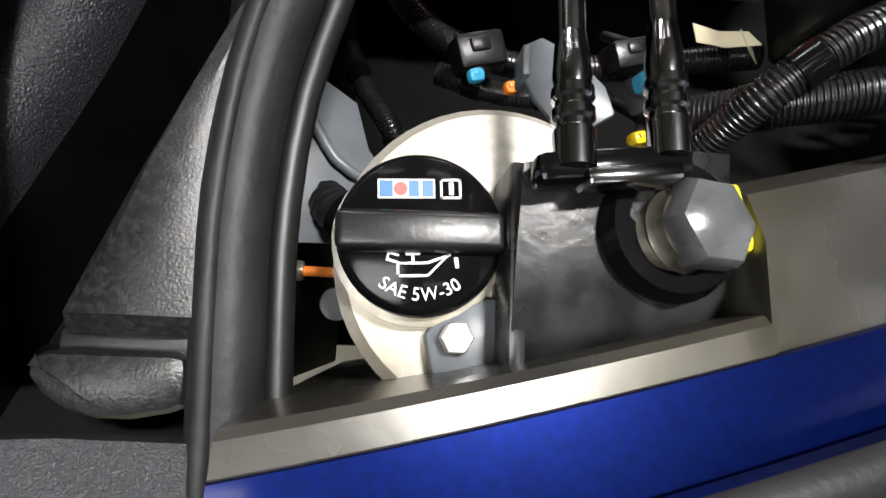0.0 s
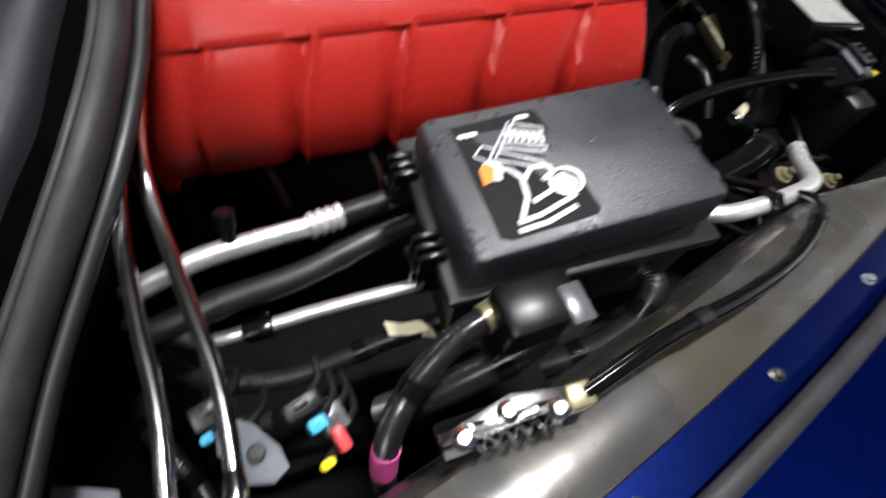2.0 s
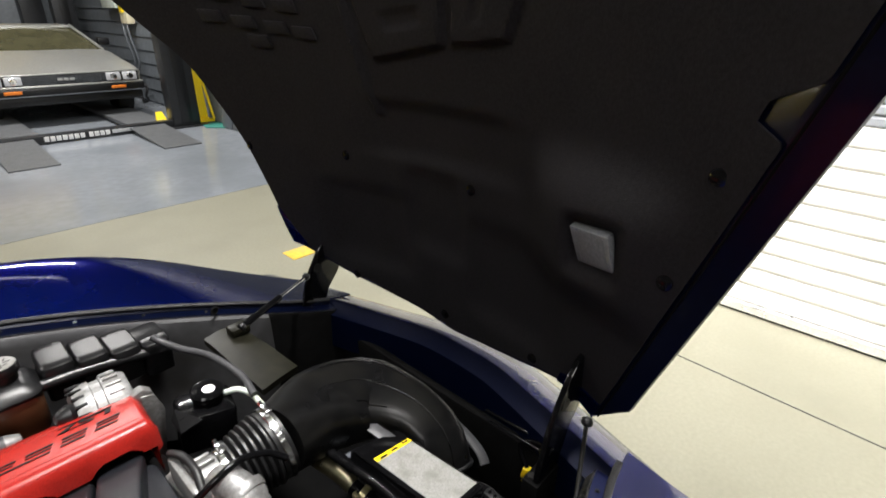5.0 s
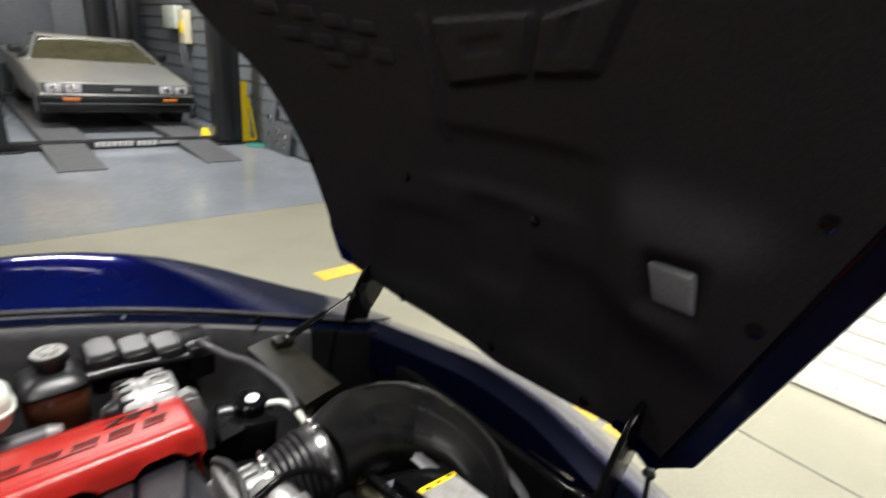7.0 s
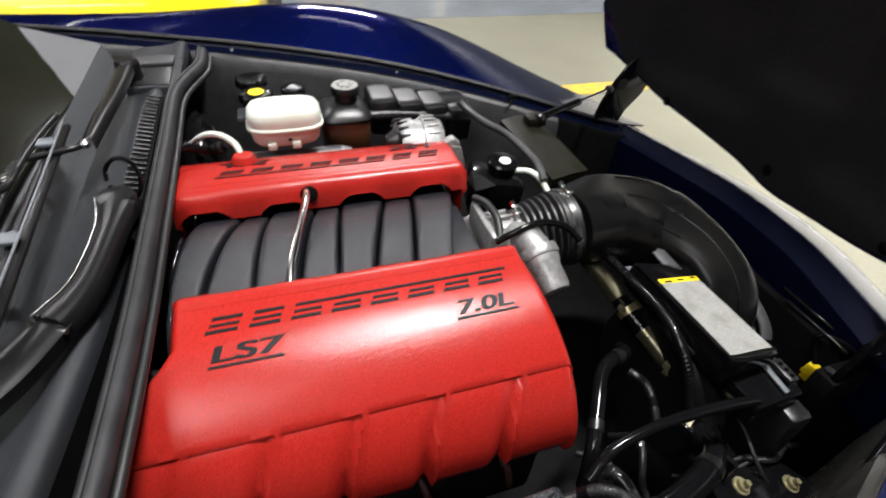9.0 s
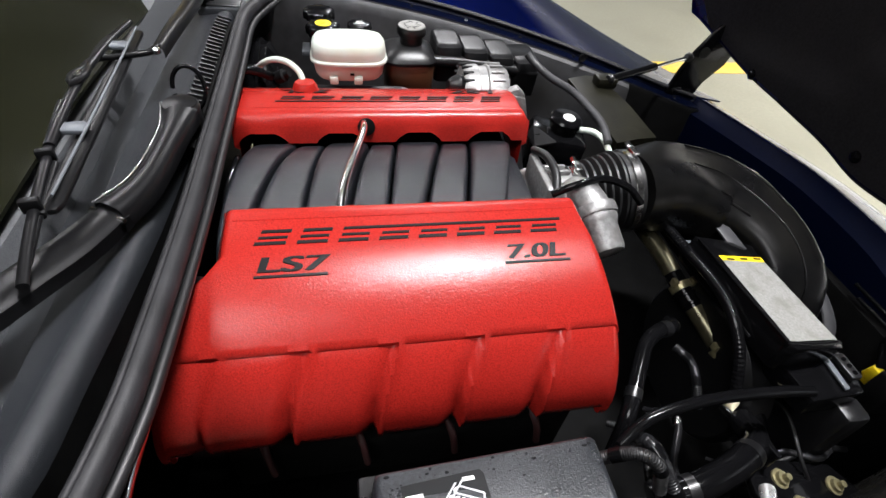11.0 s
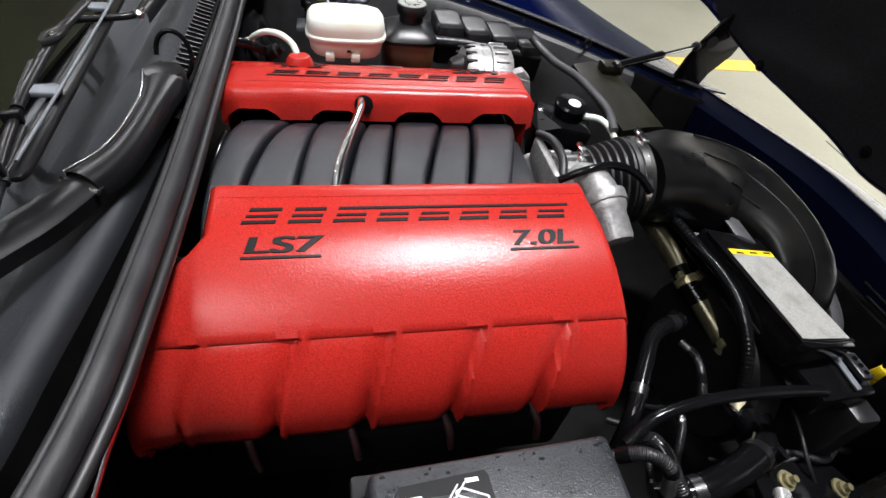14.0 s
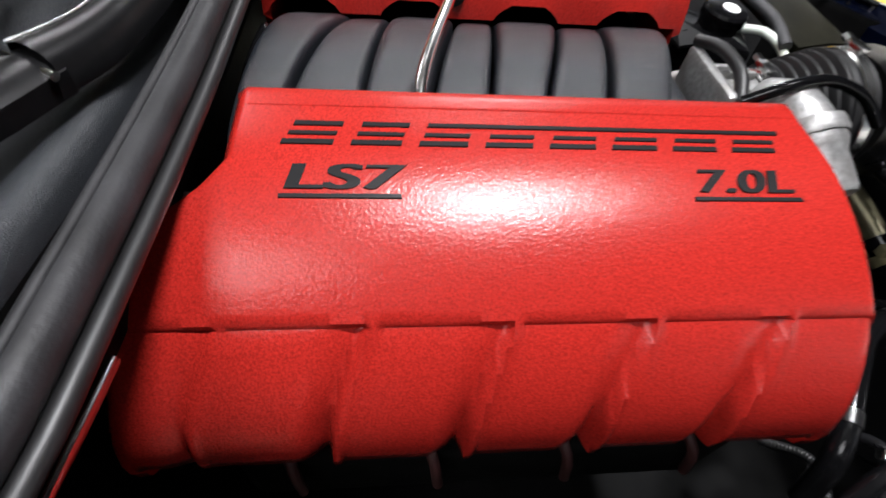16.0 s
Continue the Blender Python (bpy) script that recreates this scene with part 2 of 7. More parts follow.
def spline(pts, step):
    """Catmull-Rom points along pts, about step apart."""
    p = [Vector(q) for q in pts]
    p = [2 * p[0] - p[1]] + p + [2 * p[-1] - p[-2]]
    out = []
    for i in range(1, len(p) - 2):
        n = max(2, int((p[i + 1] - p[i]).length / step))
        for k in range(n):
            t = k / n
            a, b, c, d = p[i - 1], p[i], p[i + 1], p[i + 2]
            out.append(0.5 * (2 * b + (c - a) * t + (2 * a - 5 * b + 4 * c - d) * t * t + (3 * b - a - 3 * c + d) * t ** 3))
    out.append(p[-2])
    return out


def tube(pts, r, sides=12, step=0.01, ridge=0.0, pitch=0.006, straight=False, bm=None, flat=1.0):
    """A hose or pipe along pts. ridge: depth of its corrugation, pitch: from ridge to ridge."""
    sides = max(sides, 12)
    if ridge:
        step = pitch / 4
    line = [Vector(q) for q in pts] if straight else spline(pts, step)
    bm2 = bmesh.new()
    up = Vector((0, 0, 1))
    rings, run = [], 0.0
    for i, q in enumerate(line):
        tan = (line[min(i + 1, len(line) - 1)] - line[max(i - 1, 0)]).normalized()
        side = tan.cross(up)
        if side.length < 0.15:
            side = tan.cross(Vector((0, 1, 0)))
        side.normalize()
        top = side.cross(tan)
        if i:
            run += (q - line[i - 1]).length
        rr = (r(i / max(1, len(line) - 1)) if callable(r) else r) + (ridge * (1 if i % 4 < 2 else 0) if ridge else 0)
        rings.append([bm2.verts.new(q + side * rr * math.cos(a) + top * rr * flat * math.sin(a)) for a in [2 * math.pi * k / sides for k in range(sides)]])
    for a, b in zip(rings, rings[1:]):
        for k in range(sides):
            bm2.faces.new((a[k], a[(k + 1) % sides], b[(k + 1) % sides], b[k]))
    bm2.faces.new(rings[0])
    bm2.faces.new(rings[-1][::-1])
    return join(bm, bm2)


def lathe(profile, at, axis=(0, 0, 1), sides=32, bm=None, squash=(1, 1)):
    """A turned body: profile of (radius, height) along the axis from at."""
    bm2 = bmesh.new()
    m = Matrix.Translation(at) @ Vector((0, 0, 1)).rotation_difference(Vector(axis).normalized()).to_matrix().to_4x4()
    rings = []
    for r, h in profile:
        rings.append([bm2.verts.new(m @ Vector((max(r, 1e-4) * squash[0] * math.cos(a), max(r, 1e-4) * squash[1] * math.sin(a), h))) for a in [2 * math.pi * k / sides for k in range(sides)]])
    for a, b in zip(rings, rings[1:]):
        for k in range(sides):
            bm2.faces.new((a[k], a[(k + 1) % sides], b[(k + 1) % sides], b[k]))
    bm2.faces.new(rings[0][::-1])
    bm2.faces.new(rings[-1])
    return join(bm, bm2)


def loft(rings, closed=True, caps=True, bm=None):
    """A skin through rings of equally many points."""
    bm2 = bmesh.new()
    vs = [[bm2.verts.new(p) for p in ring] for ring in rings]
    n = len(vs[0])
    for a, b in zip(vs, vs[1:]):
        for k in range(n if closed else n - 1):
            bm2.faces.new((a[k], a[(k + 1) % n], b[(k + 1) % n], b[k]))
    if closed and caps:
        bm2.faces.new(vs[0][::-1])
        bm2.faces.new(vs[-1])
    return join(bm, bm2)


def sheet(rows, thick, down=(0, 0, -1), bm=None):
    """A panel through rows of points, thick along down."""
    bm2 = bmesh.new()
    d = Vector(down).normalized() * thick
    nr, nc = len(rows), len(rows[0])
    a = [[bm2.verts.new(p) for p in row] for row in rows]
    b = [[bm2.verts.new(Vector(p) + d) for p in row] for row in rows]
    for i in range(nr - 1):
        for j in range(nc - 1):
            bm2.faces.new((a[i][j], a[i][j + 1], a[i + 1][j + 1], a[i + 1][j]))
            bm2.faces.new((b[i][j], b[i + 1][j], b[i + 1][j + 1], b[i][j + 1]))
    for i in range(nr - 1):
        bm2.faces.new((a[i][0], a[i + 1][0], b[i + 1][0], b[i][0]))
        bm2.faces.new((a[i][-1], b[i][-1], b[i + 1][-1], a[i + 1][-1]))
    for j in range(nc - 1):
        bm2.faces.new((a[0][j], b[0][j], b[0][j + 1], a[0][j + 1]))
        bm2.faces.new((a[-1][j], a[-1][j + 1], b[-1][j + 1], b[-1][j]))
    return join(bm, bm2)


def slab(outline, thick, frame_of=None, bm=None, bevel=0.0):
    """A plate with an outline of (u, v), thick below w = 0, set by frame_of(u, v, w)."""
    bm2 = bmesh.new()
    top = [bm2.verts.new((u, v, 0)) for u, v in outline]
    bot = [bm2.verts.new((u, v, -thick)) for u, v in outline]
    n = len(outline)
    f = bm2.faces.new(top)
    bm2.faces.new(bot[::-1])
    for k in range(n):
        bm2.faces.new((top[k], bot[k], bot[(k + 1) % n], top[(k + 1) % n]))
    if bevel:
        bmesh.ops.recalc_face_normals(bm2, faces=bm2.faces)
        bmesh.ops.bevel(bm2, geom=[e for e in bm2.edges if e.calc_face_angle(0) > 0.6], offset=bevel, segments=2, profile=0.5, affect="EDGES")
    if frame_of:
        for v in bm2.verts:
            v.co = frame_of(*v.co)
    return join(bm, bm2)


def lerp(table, x):
    """Smooth interpolation in a short table of (x, value)."""
    if x <= table[0][0]:
        return table[0][1]
    n = len(table)
    for i in range(n - 1):
        (a, u), (b, v) = table[i], table[i + 1]
        if x <= b:
            t = (x - a) / (b - a)
            if n <= 4:
                return u + (v - u) * t * t * (3 - 2 * t)
            p, q = table[max(0, i - 1)], table[min(n - 1, i + 2)]
            m0 = (v - p[1]) / (b - p[0]) * (b - a)
            m1 = (q[1] - u) / (q[0] - a) * (b - a)
            return (2 * t ** 3 - 3 * t * t + 1) * u + (t ** 3 - 2 * t * t + t) * m0 + (3 * t * t - 2 * t ** 3) * v + (t ** 3 - t * t) * m1
    return table[-1][1]


def lettering(text, size, depth=0.0):
    """Mesh of a word in the built-in font, flat in u, v."""
    cu = bpy.data.curves.new("word", "FONT")
    cu.body, cu.size, cu.extrude = text, size, depth
    ob = bpy.data.objects.new("word", cu)
    scene.collection.objects.link(ob)
    me = bpy.data.meshes.new_from_object(ob.evaluated_get(bpy.context.evaluated_depsgraph_get()))
    bm = bmesh.new()
    bm.from_mesh(me)
    bpy.data.objects.remove(ob)
    bpy.data.curves.remove(cu)
    bpy.data.meshes.remove(me)
    return bm


# ---- the car's body: tables along its length ----
LIP_Y = [(-0.9, 0.83), (-0.6, 0.80), (-0.34, 0.768), (-0.07, 0.70), (0.2, 0.615), (0.3, 0.578), (0.52, 0.495), (0.71, 0.43), (0.82, 0.40)]
LIP_Z = [(-0.9, 0.84), (-0.5, 0.815), (-0.3, 0.80), (-0.1, 0.79), (0.2, 0.765), (0.45, 0.725), (0.6, 0.69), (0.82, 0.635)]
CREST_Y = [(-0.9, 0.90), (-0.3, 0.875), (0.1, 0.865), (0.3, 0.84), (0.5, 0.78), (0.7, 0.69), (0.85, 0.6), (0.95, 0.52)]
CREST_Z = [(-0.9, 0.83), (-0.35, 0.825), (-0.1, 0.838), (0.05, 0.842), (0.2, 0.828), (0.42, 0.775), (0.6, 0.70), (0.75, 0.645), (0.95, 0.585)]


def along(table, x):
    """A faired value from a table along the car."""
    return sum(lerp(table, x + 0.018 * k) for k in range(-5, 6)) / 11


def fender_rows(side, inner=0.02):
    rows = []
    for i in range(130):
        x = (-0.345 + 1.195 * i / 129) if side < 0 else (-0.95 + 1.8 * i / 129)
        out = 0.017 if side < 0 else 0.0
        y0, z0, y1, z1 = along(LIP_Y, x) + inner + out, along(LIP_Z, x) + 0.003, along(CREST_Y, x), along(CREST_Z, x)
        row = []
        for k in range(17):
            t = k / 16
            row.append(Vector((x, side * (y0 + (y1 - y0) * t), z0 + (z1 - z0) * t * (1.35 - 0.35 * t ** 3))))
        for k in range(1, 10):
            a = k / 9 * math.pi / 2
            row.append(Vector((x, side * (y1 + 0.085 * math.sin(a)), z1 - 0.24 * (1 - math.cos(a)))))
        row.append(Vector((x, side * (y1 + 0.09), z1 - 0.5)))
        rows.append(row)
    return rows


car = thing("sports_car_body", (0, 0, 0), "blue metallic sports car body with its hood raised", "car")
for side in (-1, 1):
    part("fender", sheet(fender_rows(side), 0.004), BLUE, car, "glossy metallic blue fender")
    # painted channel inside the fender, with a rubber strip at its outer side
    ch, strip, wall = [], [], []
    xs = [(-0.343 + 1.153 * i / 55) if side < 0 else (-0.85 + 1.66 * i / 55) for i in range(56)]
    for x in sorted(xs + ([-0.1865, -0.1835] if side < 0 else [])):
        y, z = along(LIP_Y, x) + (0.017 if side < 0 else 0.0), along(LIP_Z, x)
        ch.append([Vector((x, side * (y + 0.022), z - 0.001)), Vector((x, side * (y + 0.012), z - 0.012)), Vector((x, side * (y - 0.016), z - 0.014)), Vector((x, side * (y - 0.018), z - 0.02))])
        strip.append(Vector((x, side * (y + 0.016), z + 0.002)))
        k = 0.45 if side > 0 else 1.15 if x < 0.27 else max(0.5, 1.15 - 5.0 * (x - 0.27))
        if x < -0.185:
            # flat-topped rail beside the oil tank
            wall.append([Vector((x, side * (y - a), z - b)) for a, b in ((0.012, 0.019), (0.017, 0.0145), (0.0255, 0.0155), (0.0285, 0.0185), (0.0295, 0.045), (0.03, 0.12), (0.031, 0.38))] if side < 0 else [Vector((x, side * (y - a * 0.45), z - b)) for a, b in ((0.027, 0.019), (0.044, 0.0155), (0.05, 0.019), (0.06, 0.026), (0.067, 0.045), (0.075, 0.12), (0.085, 0.38))])
            continue
        wall.append([Vector((x, side * (y - 0.012), z - 0.019)), Vector((x, side * (y - 0.02), z - 0.0155)), Vector((x, side * (y - 0.045 * k), z - 0.019)), Vector((x, side * (y - 0.06 * k), z - 0.026)), Vector((x, side * (y - 0.067 * k), z - 0.045)), Vector((x, side * (y - 0.075 * k), z - 0.12)), Vector((x, side * (y - 0.085 * k), z - 0.38))])
    # near channel in the brighter blue, far one in the blue darkened for shade
    part("fender_channel", sheet(ch, 0.003), BLUEIN if side < 0 else BLUESHADE, car, "blue painted channel along the fender")
    part("edge_seal", tube(strip[::3], 0.007, sides=8, flat=0.6), SEALRUB, car, "grey rubber edge strip")
    # near-black sheet added where the hood shades the far inner fender
    if side > 0:
        part("shade_sheet", sheet([[r[1] + Vector((0, -0.004, 0)), r[3] + Vector((0, -0.004, 0)), r[6] + Vector((0, -0.004, 0))] for r in wall if r[0].x > 0.58], 0.003, (0, 1, 0)), SHADEBLACK, car, "near-black sheet standing in for the hood's shade")
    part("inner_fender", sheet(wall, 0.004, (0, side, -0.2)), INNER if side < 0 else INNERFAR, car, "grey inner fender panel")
# nose: lip round the front of the bay, then the painted bumper
nose, flange = [], []
NOSE = [(10, 0.012), (15, 0.02), (18, 0.024), (20, 0.024), (23, 0.024), (28, 0.02), (36, 0.016), (46, 0.014), (58, 0.014), (70, 0.014), (82, 0.02)]
for i in range(41):
    a = -1 + 2 * i / 40
    y = 0.72 * a
    xl = 0.86 - 0.135 * (abs(y) - 0.1 + math.sqrt((abs(y) - 0.1) ** 2 + 0.0016))
    zl = 0.64 + 0.012 * (1 - a * a)
    p = Vector((xl + 0.018, y, zl))
    row = [p.copy()]
    for fall, run in NOSE:
        c = math.cos(radians(fall)) * run
        p = p + Vector((c * (1 - 0.25 * abs(a)), 0.35 * c * a * abs(a), -math.sin(radians(fall)) * run))
        row.append(p.copy())
    row.append(p + Vector((0.0, 0, -0.2)))
    nose.append(row)
    flange.append([Vector((xl + 0.022, y, zl)), Vector((xl, y, zl - 0.015)), Vector((xl - 0.026, y * 0.98, zl - 0.022)), Vector((xl - 0.03, y * 0.975, zl - 0.12))])
part("front_bumper", sheet(nose, 0.004), BLUE, car, "glossy blue front bumper")
part("front_flange", sheet(flange, 0.003), BLUESHADE, car, "blue flange at the front of the engine bay, darkened for shade")

# ---- cowl, seal, windscreen ----
SEAL = [(-0.352, -0.80, 0.737), (-0.357, -0.725, 0.74), (-0.358, -0.684, 0.742), (-0.354, -0.64, 0.745), (-0.342, -0.60, 0.755), (-0.325, -0.55, 0.77), (-0.308, -0.51, 0.782), (-0.278, -0.445, 0.805), (-0.263, -0.38, 0.812), (-0.257, -0.32, 0.815), (-0.251, -0.15, 0.815), (-0.25, 0.05, 0.815), (-0.25, 0.25, 0.815), (-0.25, 0.40, 0.815), (-0.235, 0.47, 0.815), (-0.212, 0.54, 0.815), (-0.21, 0.62, 0.815)]


def sealx(y):
    return lerp([(b, a) for a, b, c in SEAL], y)


def sealz(y):
    return lerp([(b, c) for a, b, c in SEAL], y)


CREST = [(-0.80, -0.475), (-0.685, -0.43), (-0.62, -0.405), (-0.5, -0.352), (-0.405, -0.320), (-0.304, -0.307), (-0.22, -0.298), (-0.13, -0.290), (0.0, -0.285), (0.4, -0.285), (0.6, -0.252), (0.72, -0.25)]
cowl_rows = []
for i in range(77):
    y = -0.80 + 1.52 * i / 76
    sx, sz, cx = sealx(y), sealz(y), lerp(CREST, y)
    cz = min(0.808, sz - 0.006 + 0.1 * max(0, -0.4 - y))
    low = cz - 0.012
    row = [(sx - 0.006, sz - 0.012), (sx - 0.010, sz - 0.022), (sx - 0.012, sz - 0.075), (max(cx + 0.006, sx - 0.5), cz - 0.08), (cx + 0.004, cz - 0.022), (cx + 0.002, cz - 0.011), (cx - 0.001, cz - 0.004), (cx - 0.005, cz - 0.0008), (cx - 0.010, cz), (cx - 0.016, cz - 0.001), (cx - 0.021, cz - 0.003), (cx - 0.025, cz - 0.006), (min(cx - 0.04, -0.345), low), (min(cx - 0.045, -0.362), low - 0.006), (min(cx - 0.05, -0.372), low - 0.03), (min(cx - 0.055, -0.405), low - 0.03), (min(cx - 0.06, -0.42), low + 0.012), (-0.56, 0.85)]
    cowl_rows.append([Vector((a, y, b)) for a, b in row])
part("cowl_gutter", sheet([r[:5] for r in cowl_rows], 0.003), SHADEBLACK, car, "black gutter behind the cowl seal")
part("cowl_panel", sheet([r[4:16] for r in cowl_rows], 0.003), COWL, car, "black grained plastic cowl panel")
# apron in the paler copy, for the light this slope reflects
part("cowl_apron", sheet([r[15:] for r in cowl_rows], 0.003), COWLLIT, car, "grey apron below the windscreen, lightened for reflected light")
part("cowl_seal", tube(SEAL, 0.0125, sides=14, step=0.012), SEALRUB, car, "grey bulb rubber cowl seal")
part("seal_lip", tube([(x - 0.004, y, z + 0.0105) for x, y, z in SEAL], 0.0036, sides=8, step=0.012), SEALRUB, car, "raised lip on the seal")
part("seal_flange", tube([(x + 0.014, y, z - 0.012) for x, y, z in SEAL], 0.006, sides=8, step=0.02), RUBBER, car)
ws = [[Vector((-0.42 - 0.55 * t, y * (1 - 0.06 * t), 0.832 + 0.26 * t - 0.12 * abs(y) ** 2 * (1 - t))) for t in (0, 0.25, 0.5, 0.75, 1)] for y in [-0.74 + 1.48 * i / 20 for i in range(21)]]
part("windscreen", sheet(ws, 0.005), OLIVEGLASS, car, "dark tinted windscreen glass")
part("corner_trim", sheet([[(-0.35, -0.86, 0.765), (-0.40, -0.86, 0.775), (-0.5, -0.86, 0.80)], [(-0.35, -0.80, 0.755), (-0.40, -0.80, 0.763), (-0.5, -0.8, 0.79)], [(-0.35, -0.768, 0.745), (-0.40, -0.766, 0.75), (-0.5, -0.765, 0.78)]], 0.01), COWL, car, "black grained corner trim")
# firewall and the tub under the engine, near-black to hold the bay's shade
part("firewall", box((-0.375, -0.76, 0.3), (-0.362, 0.72, 0.73), 0.004), SHADEBLACK, car)
part("under_tray", box((-0.375, -0.74, 0.27), (0.86, 0.74, 0.30), 0.004), SHADEBLACK, car)
part("radiator_wall", box((0.775, -0.62, 0.29), (0.80, 0.62, 0.58), 0.01), SHADEBLACK, car)

# ---- hood ----
HP0, HV, HN = Vector((0.848, 0, 0.75)), Vector((-0.1045, 0, 0.9945)), Vector((0.9945, 0, 0.1045))


def hoodp(u, v, w=0.0):
    """A place on the crowned hood: u to the car's left, v up along it, w towards its outer side."""
    return HP0 + Vector((0, u, 0)) + HV * v + HN * (w + 0.02 - 0.4 * u * u)


HFAR = [(-0.08, 0.44), (0.0, 0.475), (0.04, 0.503), (0.08, 0.527), (0.22, 0.563), (0.36, 0.606), (0.49, 0.668), (0.56, 0.71), (0.64, 0.785), (0.72, 0.85), (0.85, 0.90), (1.12, 0.92)]
HNEAR = [(-0.08, 0.36), (0.0, 0.386), (0.2, 0.452), (0.4, 0.518), (0.6, 0.584), (0.8, 0.65), (1.12, 0.755)]
HBOT = [(-0.37, -0.033), (-0.33, -0.02), (-0.29, -0.012), (-0.24, -0.022), (-0.17, -0.041), (-0.07, -0.056), (0.045, -0.064), (0.155, -0.043), (0.274, -0.024), (0.41, 0.008), (0.527, 0.075)]


def hood_uv(s, r):
    """Place on the hood: s from its right to its left edge, r from its front to its rear edge."""
    vb = lerp(HBOT, s * (0.527 if s > 0 else 0.37))
    v = vb + (1.12 - vb) * r
    return s * lerp(HFAR if s > 0 else HNEAR, v), v


def inside(u, v, quad):
    """How deep (u, v) lies inside a quad, in metres; negative outside."""
    side = []
    for (a, b), (c, d) in zip(quad, quad[1:] + quad[:1]):
        side.append(((c - a) * (v - b) - (d - b) * (u - a)) / math.hypot(c - a, d - b))
    return max(min(side), -max(side))


FLAGS = [[(0.247, 0.692), (0.198, 0.561), (0.012, 0.596), (0.004, 0.708)], [(-0.012, 0.70), (0.0, 0.597), (-0.14, 0.61), (-0.192, 0.747)], [(0.268, 0.70), (0.20, 0.445), (0.218, 0.445), (0.286, 0.70)][::-1]]
MARKS = [[(0.17, 0.655), (0.155, 0.62), (0.06, 0.635), (0.065, 0.67)], [(-0.06, 0.70), (-0.05, 0.635), (-0.08, 0.64), (-0.10, 0.71)]]


def emboss(u, v):
    """Pressed relief of the liner: the lamp's hollow and its swell, broad pads and two flag shapes."""
    w = 0.024 * math.exp(-(((u + 0.345) / 0.052) ** 6 + ((v - 0.328 + 0.15 * (u + 0.345)) / 0.05) ** 6))
    w -= 0.04 * math.exp(-(((u + 0.335) / 0.125) ** 4 + ((v - 0.33) / 0.115) ** 4))
    for q in FLAGS[:2]:
        w -= 0.014 * min(1, max(0, inside(u, v, q) / 0.010))
    w -= 0.012 * min(1, max(0, inside(u, v, FLAGS[2]) / 0.008))
    for q in MARKS:
        w += 0.006 * min(1, max(0, inside(u, v, q) / 0.008))
    for a, b, du, dv in ((0.28, 0.16, 0.13, 0.11), (-0.14, 0.14, 0.12, 0.12), (0.07, 0.24, 0.08, 0.1), (0.05, 0.42, 0.2, 0.06)):
        w += 0.016 * math.exp(-(((u - a) / du) ** 6 + ((v - b) / dv) ** 6))
    return w + 0.0015 * noise.noise(Vector((u * 7, v * 7, 0)))


def liner_far(r):
    return 1 - 0.09 * max(0, 1 - r / 0.10)


def liner_near(v):
    """Share of the half width that the liner covers, with a bay near its rear corner."""
    return 1 - 0.065 * min(1, max(0, (v - 0.548) / 0.012)) * min(1, max(0, (0.615 - v) / 0.03))


hood = thing("hood", (0.85, 0, 0.68), "raised blue hood with black felt insulation underneath", "hood")
liner = []
for k in range(201):
    r = k / 200
    v = hood_uv(-1, r)[1]
    lo, hi = -liner_near(v), liner_far(r)
    row = [hood_uv(lo + (hi - lo) * i / 190, r) for i in range(191)]
    liner.append([hoodp(a, b, emboss(a, b) - 0.004) for a, b in row])
part("insulation_liner", sheet(liner, 0.006, HN), LINER, hood, "black felt hood insulation")
edge = []
for k in range(61):
    u, v = hood_uv(-1, k / 60)
    edge.append([hoodp(u + 0.05, v, 0.004), hoodp(u + 0.004, v, 0.002), hoodp(u - 0.008, v + 0.004, 0.002), hoodp(u - 0.014, v + 0.01, 0.004), hoodp(u - 0.048, v + 0.042, 0.012), hoodp(u - 0.064, v + 0.056, 0.016), hoodp(u - 0.068, v + 0.06, 0.022), hoodp(u - 0.068, v + 0.06, 0.042)])
part("inner_flange", sheet(edge, 0.004, HN), BLUESHADE, hood, "blue inner hood flange, darkened for shade")
part("edge_groove", tube([r[2] for r in edge], 0.002, sides=6), SHADEBLACK, hood)
corner = [[hoodp(*hood_uv(liner_far(r) - 0.01 + (1.01 - liner_far(r)) * i / 6, r), 0.004 - 0.002 * i) for i in range(7)] for r in [0.10 * k / 12 for k in range(13)]]
part("hood_corner", sheet(corner, 0.008, HN), BLUE, hood, "dark blue painted corner of the hood")
corner = [[hoodp(*hood_uv(-1 + 0.26 * i / 6, 0.035 * k / 6 * (1 - 0.4 * i / 6)), -0.008) for i in range(7)] for k in range(7)]
part("hood_corner", sheet(corner, 0.008, HN), BLUE, hood, "dark blue painted corner of the hood")
skin = []
for k in range(31):
    row = []
    for i in range(41):
        t = -1 + 2 * i / 40
        u, v = hood_uv(t, 0.03 + 0.97 * k / 30)
        row.append(hoodp(u - (0.066 if t < 0 else 0.0) * abs(t) ** 4, v + 0.055 * max(0, -t) ** 6, 0.045 + 0.02 * (1 - t * t)))
    skin.append(row)
part("outer_skin", sheet(skin, 0.004, HN), BLUE, hood, "glossy blue hood skin")
low = []
for k in range(41):
    u, v = hood_uv(-1 + 2 * k / 40, 0)
    low.append([hoodp(u, v + 0.006, -0.006), hoodp(u, v - 0.004, 0.0), hoodp(u * 1.02, v - 0.008, 0.03)])
part("front_rim", sheet(low, 0.003, HN), BLUE, hood)
LAMPQ = [(-0.302, 0.358), (-0.380, 0.369), (-0.392, 0.305), (-0.317, 0.292)]
